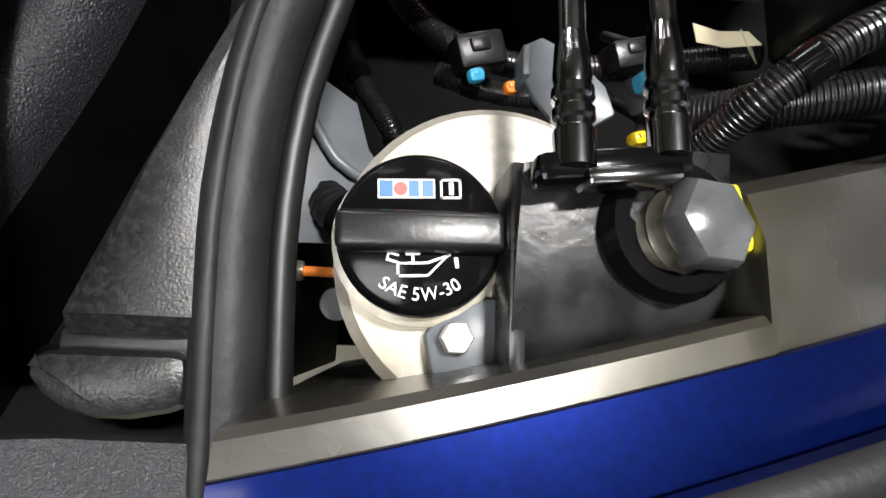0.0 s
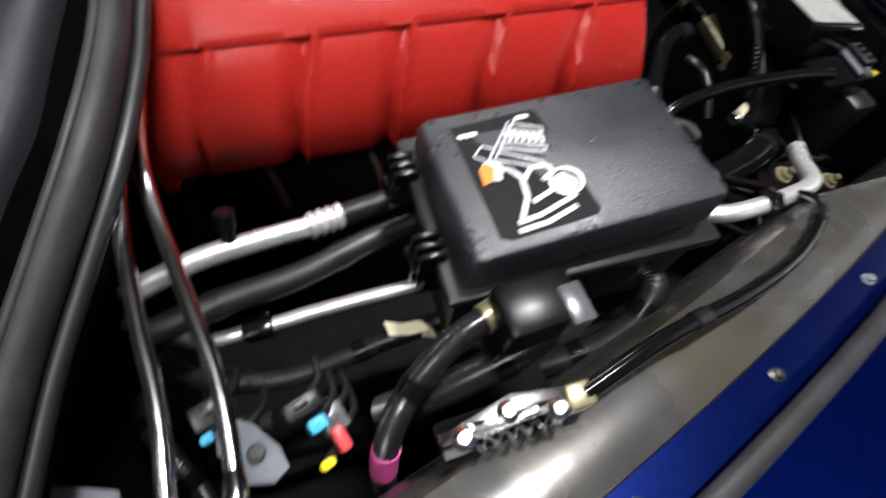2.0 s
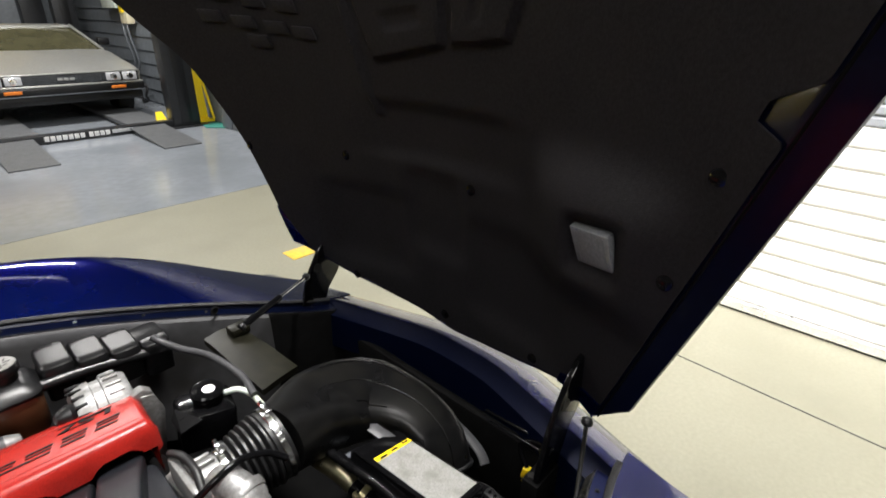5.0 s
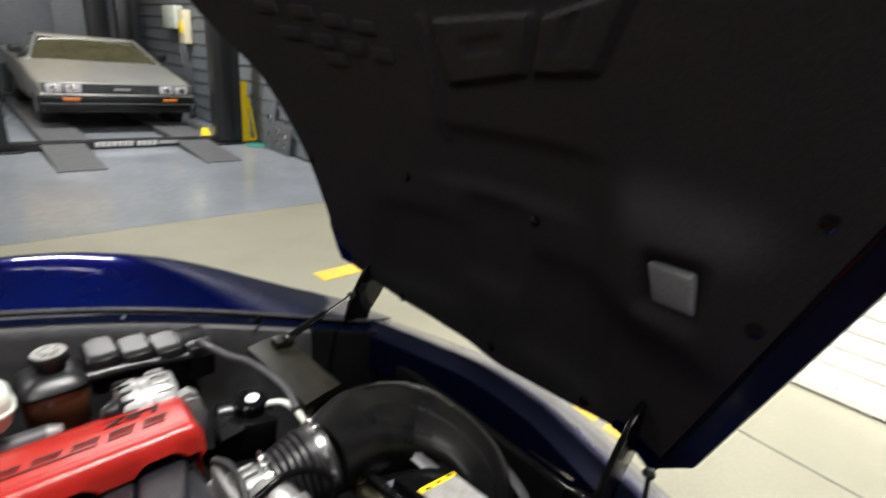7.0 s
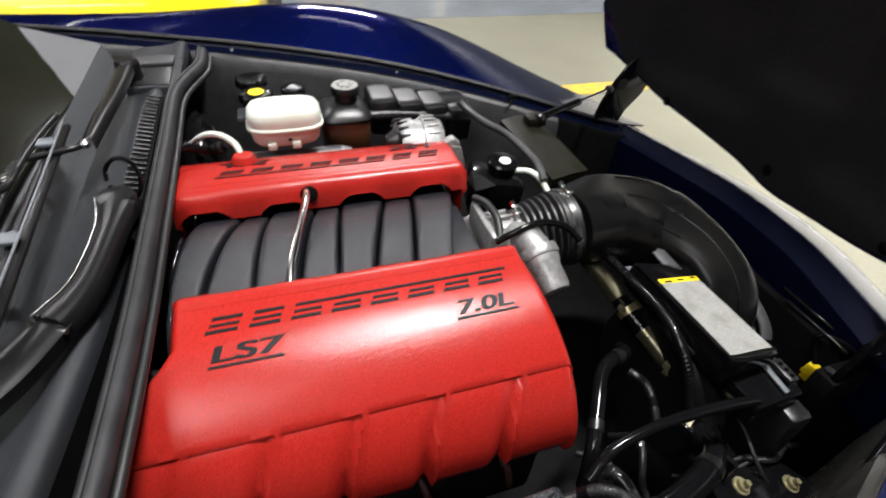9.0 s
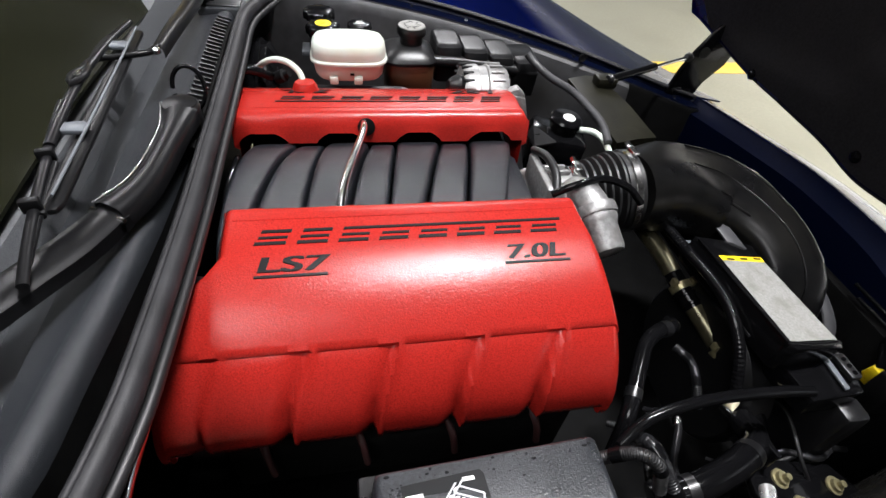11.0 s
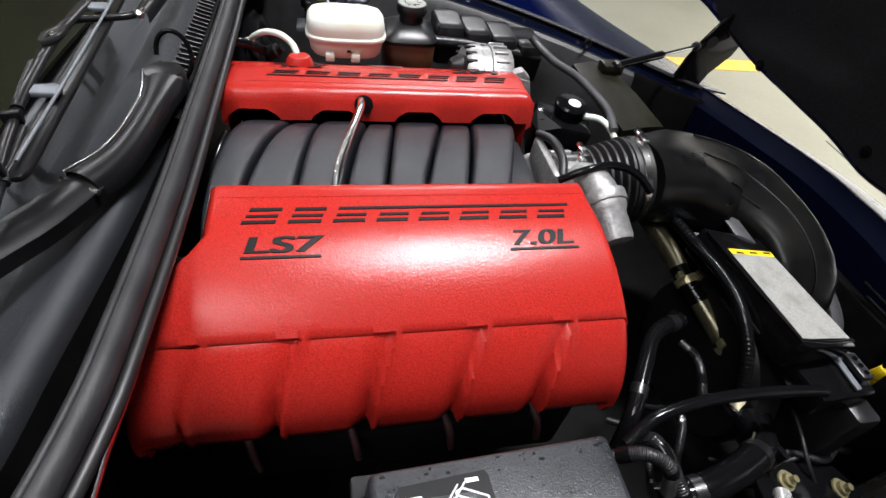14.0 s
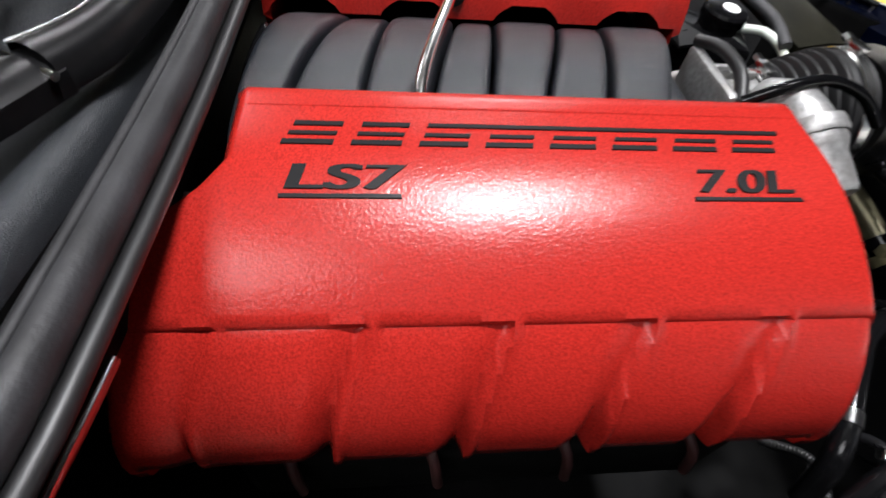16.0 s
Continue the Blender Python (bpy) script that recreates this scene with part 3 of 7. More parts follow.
lamp = part("lamp_housing", slab(LAMPQ, 0.03, lambda u, v, w: hoodp(u, v, -0.034 - w - 0.2 * (v - 0.32)), bevel=0.005), LENSGREY, hood, "clear underhood lamp with a ribbed lens")
for k in range(6):
    t = 0.16 + 0.136 * k
    a, b = Vector(LAMPQ[0]).lerp(Vector(LAMPQ[1]), t), Vector(LAMPQ[3]).lerp(Vector(LAMPQ[2]), t)
    part("lens_rib", slab([a.lerp(b, 0.12), a.lerp(b, 0.12) + Vector((-0.003, 0)), a.lerp(b, 0.9) + Vector((-0.003, 0)), a.lerp(b, 0.9)], 0.001, lambda u, v, w: hoodp(u, v, -0.0345 - w - 0.2 * (v - 0.32))), LENSGREY, lamp)
for u, v in ((0.318, 0.345), (-0.038, 0.328), (0.057, -0.026), (-0.47, 0.328), (-0.509, 0.493), (0.594, 0.347), (-0.211, -0.008), (0.34, 0.004), (0.0, 0.85), (-0.42, 0.78), (0.42, 0.8)):
    part("liner_clip", lathe([(0.0, 0.006), (0.006, 0.0055), (0.011, 0.003), (0.012, 0.0)], hoodp(u, v, emboss(u, v) - 0.004), -HN, 16), GLOSSBLACK, hood, "black push clip")
for u, v in ((0.69, 0.70), (0.60, 0.69), (0.52, 0.672), (0.44, 0.66), (0.63, 0.645), (0.55, 0.63), (0.47, 0.617), (0.52, 0.59), (0.40, 0.605)):
    part("pressed_square", slab([(u, v), (u - 0.055, v - 0.004), (u - 0.045, v + 0.022), (u + 0.008, v + 0.026)], 0.006, lambda a, b, w: hoodp(a, b, -0.011 - w), bevel=0.002), LINER, hood)

# ---- hood hinges and gas struts ----
for side in (-1, 1):
    y = 0.452 if side > 0 else -0.33
    arm = [(0.69, 0.60), (0.702, 0.66), (0.715, 0.71), (0.735, 0.755), (0.762, 0.80), (0.79, 0.832), (0.812, 0.838), (0.83, 0.81), (0.838, 0.76), (0.826, 0.725), (0.79, 0.68), (0.762, 0.60)]
    h = part("hinge_arm", slab(arm, 0.012, lambda u, v, w, y=y: Vector((u, y + w, v)), bevel=0.003), GLOSSBLACK, hood, "black steel hinge arm")
    part("pivot_bolt", lathe([(0.011, -0.012), (0.011, 0.006), (0.007, 0.009), (0, 0.009)], (0.73, y - 0.005, 0.66), (0, -1, 0), 6), GLOSSBLACK, h)
    part("hole_rim", lathe([(0.008, 0), (0.013, 0), (0.013, 0.002), (0.008, 0.002)], (0.757, y - 0.012, 0.755), (0, -1, 0), 20), INK, h)
    part("mounting_foot", box((0.685, y - 0.016, 0.53), (0.765, y + 0.02, 0.604), 0.004), SHADEBLACK, h)
    for bx in (0.70, 0.745):
        part("foot_bolt", lathe([(0.008, 0), (0.008, 0.006), (0, 0.007)], (bx, y + 0.008, 0.603), (0, 0, 1), 6), BLACK, h)
    a, b = Vector((0.482, side * 0.342, 0.736)), Vector((0.713, side * 0.43, 0.748))
    if side < 0:
        a, b = Vector((0.50, -0.50, 0.60)), Vector((0.725, -0.40, 0.775))
    g = thing("gas_strut", a, "thin black gas strut holding up the hood", "gas strut", "gas struts")
    d = b - a
    part("cylinder", tube([a, a + d * 0.55], 0.0085, sides=12, straight=True), GLOSSBLACK, g)
    part("rod", tube([a + d * 0.54, b], 0.004, sides=10, straight=True), CHROME if side > 0 else GLOSSBLACK, g)
    part("end_socket", lathe([(0.0, -0.01), (0.009, -0.006), (0.011, 0), (0.009, 0.006), (0, 0.01)], a, d, 12), BLACK, g)
    part("end_socket", lathe([(0.0, -0.01), (0.009, -0.006), (0.011, 0), (0.009, 0.006), (0, 0.01)], b, d, 12), BLACK, g)

# ---- engine covers ----
PROF = [(0.094, 0.758), (0.098, 0.775), (0.103, 0.786), (0.110, 0.7915), (0.120, 0.792), (0.132, 0.7905), (0.145, 0.79), (0.16, 0.7885), (0.178, 0.786), (0.20, 0.7805), (0.22, 0.7735), (0.24, 0.764), (0.258, 0.7535), (0.272, 0.743), (0.278, 0.738), (0.2795, 0.735), (0.281, 0.734), (0.29, 0.726), (0.302, 0.712), (0.314, 0.694), (0.323, 0.674), (0.328, 0.655), (0.3285, 0.64), (0.327, 0.626), (0.322, 0.621), (0.314, 0.624), (0.30, 0.66)]
RIBS = [-0.222, -0.130, -0.037, 0.059, 0.156]


def cover_rear(d):
    t = min(1, max(0, (d - 0.175) / 0.075))
    return -0.226 - 0.058 * t * t * (3 - 2 * t) - 0.01 * max(0, d - 0.27) / 0.06


def prof_at(d):
    for (a, z), (b, w) in zip(PROF, PROF[1:]):
        if a <= d <= b and b > a:
            return z + (w - z) * (d - a) / (b - a)
    return PROF[-1][1]


def cover_point(x, d, side, w=0.0):
    z0, z1 = prof_at(d - 0.003), prof_at(d + 0.003)
    n = Vector((0, side * (z0 - z1), 0.006)).normalized()
    return Vector((x, side * d, prof_at(d))) + n * w


def engine_cover(side):
    rings = []
    n = 220
    for i in range(n + 1):
        f = i / n
        ring = []
        e = min(f, 1 - f) * n / 5.8
        fall = 0.016 * (1 - min(1, e)) ** 2
        for k, (d, z) in enumerate(PROF):
            xr, xf = min(cover_rear(d), -0.243 if side > 0 else 0), 0.219 + 0.012 * min(1, max(0, d - 0.14) / 0.14)
            x = xr + (xf - xr) * f
            p = Vector((x, side * d, z))
            dz = fall * (0.35 if k < 3 else 1)
            dep = 0.0
            if k >= 15:
                drop = (d - 0.278) / 0.05 if k < 21 else 0.95 + 0.02 * (k - 21)
                for rx in RIBS:
                    c = rx - 0.027 * drop
                    q = x - c
                    big = 0.35 if rx < -0.2 else 1.0
                    if -0.024 < q < 0.003:
                        dep = max(dep, big * (0.003 + 0.0095 * min(1, max(0, drop))) * min(1, (q + 0.024) / 0.021) ** 1.6 * min(1, (0.003 - q) / 0.003))
                    elif 0.003 <= q < 0.010:
                        dep = min(dep, -0.0034 * big * min(1, (0.0105 - q) / 0.0025))
                dep += 0.0022
            nrm = Vector((0, side * 0.6, 0.8)) if k < 20 else Vector((0, side, 0.1))
            p -= nrm * dep
            p.z -= dz
            if k < 3:
                p.z -= (0.009 if side > 0 else 0.0) * (1.0 if k == 0 else 0.3 if k == 1 else 0.0)
                for sx in (-0.2, -0.085, 0.037, 0.155):
                    q = abs(x - sx)
                    if q < 0.036:
                        p.z += ((0.017, 0.004, 0.0) if side > 0 else (0.017, 0.008, 0.0))[k] * min(1, (0.036 - q) / 0.018) ** 0.6
            ring.append(p)
        rings.append(ring)
    bm = loft(rings, closed=False)
    # closing end walls
    for f in (0, n):
        ring = rings[f]
        base = [Vector((p.x + (0.008 if f == 0 else -0.008), p.y * 0.995, p.z - 0.004)) for p in ring]
        low = [Vector((p.x, p.y * 0.97, min(0.69, p.z - 0.02) if p.z > 0.66 else p.z)) for p in base]
        bm = loft([ring, base, low], closed=False, bm=bm)
    return bm


def on_cover(outline, side, lift=0.0012, step=0.012):
    """A thin raised shape on the cover, from an outline of (x, d) quads."""
    bm = bmesh.new()
    for (x0, d0), (x1, d1), (x2, d2), (x3, d3) in outline:
        n = max(1, int(abs(x1 - x0) / step))
        rows = [[cover_point(x0 + (x1 - x0) * i / n, d0 + (d1 - d0) * i / n, side, lift) for i in range(n + 1)], [cover_point(x3 + (x2 - x3) * i / n, d3 + (d2 - d3) * i / n, side, lift) for i in range(n + 1)]]
        bm = sheet(rows, 0.002, bm=bm)
    return bm


def bar(x0, d0, x1, d1, t, slant=0.0):
    """A quad from (x0, d0) to (x1, d1), t wide across d, with slanted ends."""
    return ((x0, d0), (x1, d1), (x1 - slant, d1 + t), (x0 - slant, d0 + t))


def wordmark(side):
    """Plain dashes under a long rule in place of a wordmark."""
    q, h, t, d = [], 0.0215, 0.0042, 0.1465
    wd, gap = 0.036, 0.0102
    for k in range(8):
        a = -0.181 + k * (wd + gap)
        q.append(bar(a - 0.004, d + h - t, a + wd - 0.006, d + h - t, t, 0.001))
        q.append(bar(a, d + h * 0.45, a + wd - 0.004, d + h * 0.45, t * 0.8, 0.001))
        if k < 2:
            q.append(bar(a + 0.003, d, a + wd, d, t, 0.001))
    q.append(bar(-0.086, d, 0.182, d, t * 0.85, 0.001))
    return [on_cover([[(-side * x, dd) for x, dd in r]], side) for r in q]


def cover_text(word, x0, side, wide, size=0.0265):
    """Raised slanted lettering on the cover's shoulder."""
    bm = None
    for dx in (-0.0009, 0.0, 0.0009):
        b2 = lettering(word, size, 0.0006)
        bmesh.ops.translate(b2, verts=b2.verts, vec=(dx, 0, 0.00005 * dx / 0.0009))
        bm = join(bm, b2)
    for v in bm.verts:
        v.co = cover_point(-side * (x0 + wide * v.co.x + 0.25 * v.co.y), 0.2025 - v.co.y * 0.98, side, 0.0008 + v.co.z)
    return bm


for side in (-1, 1):
    c = thing("engine_cover", (0, side * 0.2, 0.7), "red wrinkle-painted engine cover with black lettering" if side < 0 else "red engine cover with a scalloped edge and hose spout", "engine cover", "engine covers")
    part("cover_shell", engine_cover(side), RED, c, "", 50)
    for bm in wordmark(side):
        part("mark_bar", bm, INK, c, "black raised bar")
    part("lettering", cover_text("LS7", -0.183, side, 1.95), INK, c, "black raised lettering reading LS7")
    part("lettering", cover_text("7.0L", 0.099, side, 1.62), INK, c, "black raised lettering reading 7.0L")
    part("underline", on_cover([bar(side * 0.184, 0.206, side * 0.106, 0.206, 0.0026)], side), INK, c)
    part("underline", on_cover([bar(-side * 0.097, 0.206, -side * 0.178, 0.206, 0.0026)], side), INK, c)
    part("moulded_ridge", on_cover([bar(-0.212, 0.1275, 0.207, 0.1275, 0.0018)], side, 0.0004), RED, c)
    if side > 0:
        part("tube_grommet", lathe([(0.0135, -0.004), (0.0135, 0.0012), (0.0115, 0.002), (0.0, 0.0022)], (-0.0455, 0.0975, 0.7745), (0, -0.93, 0.36), 28), SHADEBLACK, c, "black rubber grommet round the tube")
        part("hose_spout", lathe([(0.034, -0.022), (0.027, -0.006), (0.0215, 0.005), (0.019, 0.013), (0.0155, 0.018), (0.008, 0.019)], (-0.138, 0.205, 0.775), (0, 0.1, 1), 24), RED, c)

# ---- intake manifold ----
man = thing("intake_manifold", (0, 0, 0.66), "dark plastic intake manifold with curved runners", "intake manifold")
part("plenum", box((-0.245, -0.10, 0.66), (0.205, 0.10, 0.728), 0.02), INTAKE, man)
EDGES = [(-0.223, -0.240), (-0.163, -0.199), (-0.116, -0.137), (-0.05, -0.079), (-0.006, -0.026), (0.06, 0.024), (0.11, 0.082), (0.178, 0.14)]
for k in range(7):
    rings = []
    for i in range(17):
        t = i / 16
        y = -0.135 + 0.27 * t
        f = max(-0.25, min(1.35, (y + 0.075) / 0.125))
        xa = EDGES[k][1] + (EDGES[k][0] - EDGES[k][1]) * f + 0.0015
        xb = EDGES[k + 1][1] + (EDGES[k + 1][0] - EDGES[k + 1][1]) * f - 0.0015
        z = 0.776 - 2.7 * (y + 0.008) ** 2 - (0.004 if k % 2 else 0.0)
        ring = []
        for a in range(28):
            an = 2 * math.pi * (a + 0.5) / 28
            cx, cz = math.cos(an), math.sin(an)
            ring.append(Vector(((xa + xb) / 2 + (xb - xa) / 2 * math.copysign(abs(cx) ** 0.3, cx), y, z - 0.036 + 0.036 * math.copysign(abs(cz) ** 0.27, cz))))
        rings.append(ring)
    part("runner", loft(rings), INTAKE, man, "", 50)
t = thing("breather_tube", (-0.07, 0, 0.78), "bright metal breather tube bent over the manifold", "pipe")
part("tube", tube([(-0.049, 0.12, 0.772), (-0.05, 0.075, 0.789), (-0.056, 0.04, 0.793), (-0.072, -0.02, 0.793), (-0.087, -0.08, 0.787), (-0.092, -0.125, 0.772)], 0.0055), CHROME, t)

# ---- throttle body, bellows, air duct ----
tb = thing("throttle_body", (0.25, 0, 0.71), "cast aluminium throttle body with webbed ribs", "throttle body")
part("bore", lathe([(0.044, 0), (0.047, 0.01), (0.043, 0.014), (0.043, 0.05), (0.047, 0.052), (0.047, 0.06)], (0.215, 0, 0.705), (1, -0.02, -0.02), 32), ALU, tb)
part("flange", box((0.208, -0.05, 0.655), (0.222, 0.05, 0.757), 0.008), ALU, tb)
for k in range(7):
    a = math.radians(-60 + 30 * k)
    part("rib", box((0.222, 0.043 * math.sin(a) - 0.003, 0.705 + 0.043 * math.cos(a) - 0.005), (0.262, 0.043 * math.sin(a) + 0.003, 0.705 + 0.043 * math.cos(a) + 0.007), 0.002), ALU, tb)
part("motor_housing", lathe([(0.022, -0.02), (0.024, -0.018), (0.024, 0.024), (0.02, 0.028)], (0.24, -0.05, 0.735), (0.3, -0.6, 0.5), 24), ALU, tb)
bl = thing("intake_bellows", (0.31, 0, 0.7), "black ribbed rubber intake bellows", "intake hose")
prof = [(0.046, 0.0), (0.046, 0.012)]
for k in range(6):
    r = 0.047 + 0.0026 * k
    prof += [(r, 0.013 + 0.0108 * k), (r + 0.007, 0.017 + 0.0108 * k), (r + 0.007, 0.0205 + 0.0108 * k), (r, 0.0235 + 0.0108 * k)]
prof += [(0.064, 0.079), (0.064, 0.104)]
part("bellows", lathe(prof, (0.27, 0.0, 0.703), (0.995, -0.03, 0.10), 40), RUBBER, bl)
for px, r, at in ((0, 0.0475, (0.276, 0.0, 0.7035)), (1, 0.0665, (0.361, -0.003, 0.712))):
    cl = thing("hose_clamp", at, "bright steel worm-drive hose clamp", "hose clamp", "intake clamps")
    part("band", lathe([(r - 0.002, -0.0055), (r, -0.0055), (r + 0.0012, -0.0045), (r + 0.0012, 0.0045), (r, 0.0055), (r - 0.002, 0.0055)], at, (0.995, -0.03, 0.1), 40), CHROME, cl)
    v = Vector((0, 0.18, 0.98)).normalized() * (r + 0.003)
    part("screw_housing", box(Vector(at) + v - Vector((0.006, 0.012, 0.004)), Vector(at) + v + Vector((0.006, 0.012, 0.005)), 0.002), CHROME, cl)
    part("screw", lathe([(0.0045, -0.008), (0.0045, 0.008)], Vector(at) + v + Vector((0, 0.014, 0.001)), (0, 1, 0.1), 6), CHROME, cl)
du = thing("air_duct", (0.55, 0, 0.65), "wide matt black plastic air intake duct", "air duct")
DUCT = [(0.366, -0.003, 0.712, 0.064, 0.064), (0.40, 0.006, 0.707, 0.07, 0.061), (0.45, 0.02, 0.70, 0.086, 0.054), (0.51, 0.026, 0.69, 0.1, 0.046), (0.565, 0.012, 0.68, 0.1, 0.042), (0.603, -0.045, 0.668, 0.074, 0.042), (0.62, -0.105, 0.652, 0.06, 0.043), (0.622, -0.15, 0.628, 0.055, 0.04), (0.618, -0.175, 0.58, 0.05, 0.038)]
mid = spline([p[:3] for p in DUCT], 0.02)
rings = []
for i, p in enumerate(mid):
    f = i / (len(mid) - 1) * (len(DUCT) - 1)
    k = min(int(f), len(DUCT) - 2)
    w = DUCT[k][3] + (DUCT[k + 1][3] - DUCT[k][3]) * (f - k)
    h = DUCT[k][4] + (DUCT[k + 1][4] - DUCT[k][4]) * (f - k)
    tan = (mid[min(i + 1, len(mid) - 1)] - mid[max(i - 1, 0)]).normalized()
    sd = tan.cross(Vector((0, 0, 1))).normalized()
    up = sd.cross(tan)
    e = 1 - 0.52 * min(1, f / 2)
    rings.append([p + sd * w * math.copysign(abs(math.cos(a)) ** e, math.cos(a)) + up * h * math.copysign(abs(math.sin(a)) ** e, math.sin(a)) for a in [2 * math.pi * q / 28 for q in range(28)]])
part("trunk", loft(rings), DUCTPL, du, "", 45)
part("mould_seam", tube([r[7] + Vector((0, 0, 0.0005)) for r in rings[6:20]], 0.0012, sides=6), DUCTPL, du)
for q in (5, 9):
    part("stiffening_rib", tube([r[q] + Vector((0, 0, 0.0005)) for r in rings[7:13]], 0.0022, sides=6), DUCTPL, du)
part("end_collar", tube([rings[-1][q] for q in range(0, 28)] + [rings[-1][0]], 0.005, sides=8), BLACK, du)
part("foam_lip", tube([(0.672 + 0.022 * math.sin(a), -0.14 + 0.085 * math.cos(a + 0.5), 0.655 - 0.035 * a) for a in [k * 0.3 for k in range(9)]], 0.011, sides=10, flat=0.5), DARKGREY, du, "grey foam lip")
part("bracket_tab", slab([(0.505, -0.055), (0.53, -0.06), (0.545, -0.12), (0.528, -0.132), (0.515, -0.1)], 0.004, lambda u, v, w: Vector((u, v, 0.69 + 0.25 * (v + 0.06) + w)), bevel=0.001), DARKGREY, du)
pl = thing("air_box_cover", (0.5, 0.3, 0.68), "dark olive plastic air box cover plate", "air box")
part("plate", sheet([[(0.412, 0.392, 0.712), (0.452, 0.394, 0.719), (0.491, 0.39, 0.714)], [(0.414, 0.27, 0.714), (0.458, 0.27, 0.72), (0.503, 0.27, 0.714)], [(0.418, 0.14, 0.71), (0.462, 0.145, 0.715), (0.51, 0.16, 0.708)]], 0.014), OLIVE, pl)
part("strut_bracket", box((0.455, 0.335, 0.716), (0.50, 0.37, 0.738), 0.005), OLIVE, pl)
no = thing("thermostat_housing", (0.27, -0.1, 0.74), "silver-grey coolant neck with a round cap", "coolant neck")
part("neck", lathe([(0.027, 0), (0.028, 0.02), (0.026, 0.026), (0.024, 0.03), (0.023, 0.062), (0.021, 0.068), (0.012, 0.071)], (0.262, -0.092, 0.756), (0.12, -0.88, -0.42), 28), ALU, no)
part("collar", lathe([(0.030, 0), (0.031, 0.004), (0.031, 0.012), (0.03, 0.015)], (0.262, -0.092, 0.756), (0.12, -0.88, -0.42), 28), ALU, no)
part("elbow", tube([(0.25, -0.05, 0.75), (0.255, -0.075, 0.762), (0.264, -0.1, 0.752)], 0.025, sides=20), ALU, no)
# ---- cowl details ----
vg = thing("cowl_vent", (-0.275, 0.25, 0.80), "black toothed cowl vent strip beside the seal", "vent")
part("vent_strip", sheet([[(sealx(y) - 0.042, y, 0.817), (sealx(y) - 0.032, y, 0.812), (sealx(y) - 0.020, y, 0.806)] for y in [0.0 + 0.031 * i for i in range(14)]], 0.004), SHADEBLACK, vg)
for k in range(30):
    y = 0.005 + 0.0138 * k
    x = sealx(y) - 0.033
    part("tooth", slab([(x - 0.011, y), (x + 0.010, y + 0.003), (x + 0.011, y + 0.0055), (x - 0.011, y + 0.0035)], 0.004, lambda u, v, w: Vector((u, v, 0.8165 + w - 0.35 * (u + 0.283)))), SATIN, vg)
vb = thing("cowl_grille_box", (-0.275, 0.53, 0.80), "black louvred air inlet at the cowl's end", "air inlet")
part("frame", box((-0.34, 0.46, 0.78), (-0.245, 0.60, 0.812), 0.006), COWL, vb)
for k in range(8):
    part("louvre", box((-0.333 + 0.002 * k, 0.468 + 0.0105 * k, 0.811), (-0.262, 0.474 + 0.0105 * k, 0.816), 0.0015, (25, 0, 0)), BLACK, vb)
part("box_lid", box((-0.335, 0.555, 0.812), (-0.26, 0.60, 0.822), 0.004), DARKGREY, vb)


def arm_shell(edges, depth, crown):
    """A pressed wiper arm between two edge lines, crowned on top and open below."""
    rings = []
    for l, r, z in edges:
        a, b = Vector((l[0], l[1], z)), Vector((r[0], r[1], z))
        rings.append([a - Vector((0, 0, depth)), a - Vector((0, 0, 0.004)), a.lerp(b, 0.06), a.lerp(b, 0.3) + Vector((0, 0, crown * 0.8)), a.lerp(b, 0.55) + Vector((0, 0, crown)), a.lerp(b, 0.85) + Vector((0, 0, crown * 0.5)), b - Vector((0, 0, 0.003)), b - Vector((0, 0, depth))])
    return loft(rings, closed=False)


def faired(edges, n=5):
    """The same edges with points between, along a spline."""
    ls = spline([(e[0][0], e[0][1], e[2]) for e in edges], 0.012)
    rs = spline([(e[1][0], e[1][1], e[2]) for e in edges], 0.012)
    m = len(ls) - 1
    out = []
    for i, l in enumerate(ls):
        q = i / m * (len(rs) - 1)
        k = min(int(q), len(rs) - 2)
        r = rs[k].lerp(rs[k + 1], q - k)
        out.append(((l.x, l.y), (r.x, r.y), (l.z + r.z) / 2))
    return out


w1 = thing("windscreen_wiper", (-0.287, 0.044, 0.80), "satin black wiper arm with a bright edge across the cowl", "wiper", "windscreen wipers")
HEAD = faired([((-0.310, 0.05), (-0.264, 0.036), 0.842), ((-0.303, 0.018), (-0.268, 0.005), 0.843), ((-0.299, -0.015), (-0.272, -0.03), 0.843), ((-0.302, -0.075), (-0.278, -0.095), 0.843), ((-0.310, -0.115), (-0.286, -0.135), 0.843), ((-0.331, -0.152), (-0.300, -0.170), 0.844)])
part("arm_head", arm_shell(HEAD, 0.022, 0.004), SATIN, w1, "", 50)
part("bright_edge", tube([Vector((e[0][0] - 0.0008, e[0][1], e[2] - 0.0005)) for e in HEAD], 0.0013, sides=6), CHROME, w1, "thin bright line along the arm's edge")
part("pivot_cap", lathe([(0.0235, -0.03), (0.0235, 0.0), (0.021, 0.004), (0.012, 0.006), (0.0, 0.0065)], (-0.287, 0.047, 0.840), (0, 0, 1), 28), SATIN, w1)
ARM = faired([((-0.328, -0.145), (-0.297, -0.165), 0.839), ((-0.352, -0.196), (-0.319, -0.219), 0.841), ((-0.372, -0.235), (-0.341, -0.26), 0.845), ((-0.415, -0.33), (-0.386, -0.35), 0.856), ((-0.462, -0.44), (-0.438, -0.455), 0.874)])
part("arm_channel", arm_shell(ARM, 0.018, 0.0025), SATIN, w1, "", 50)
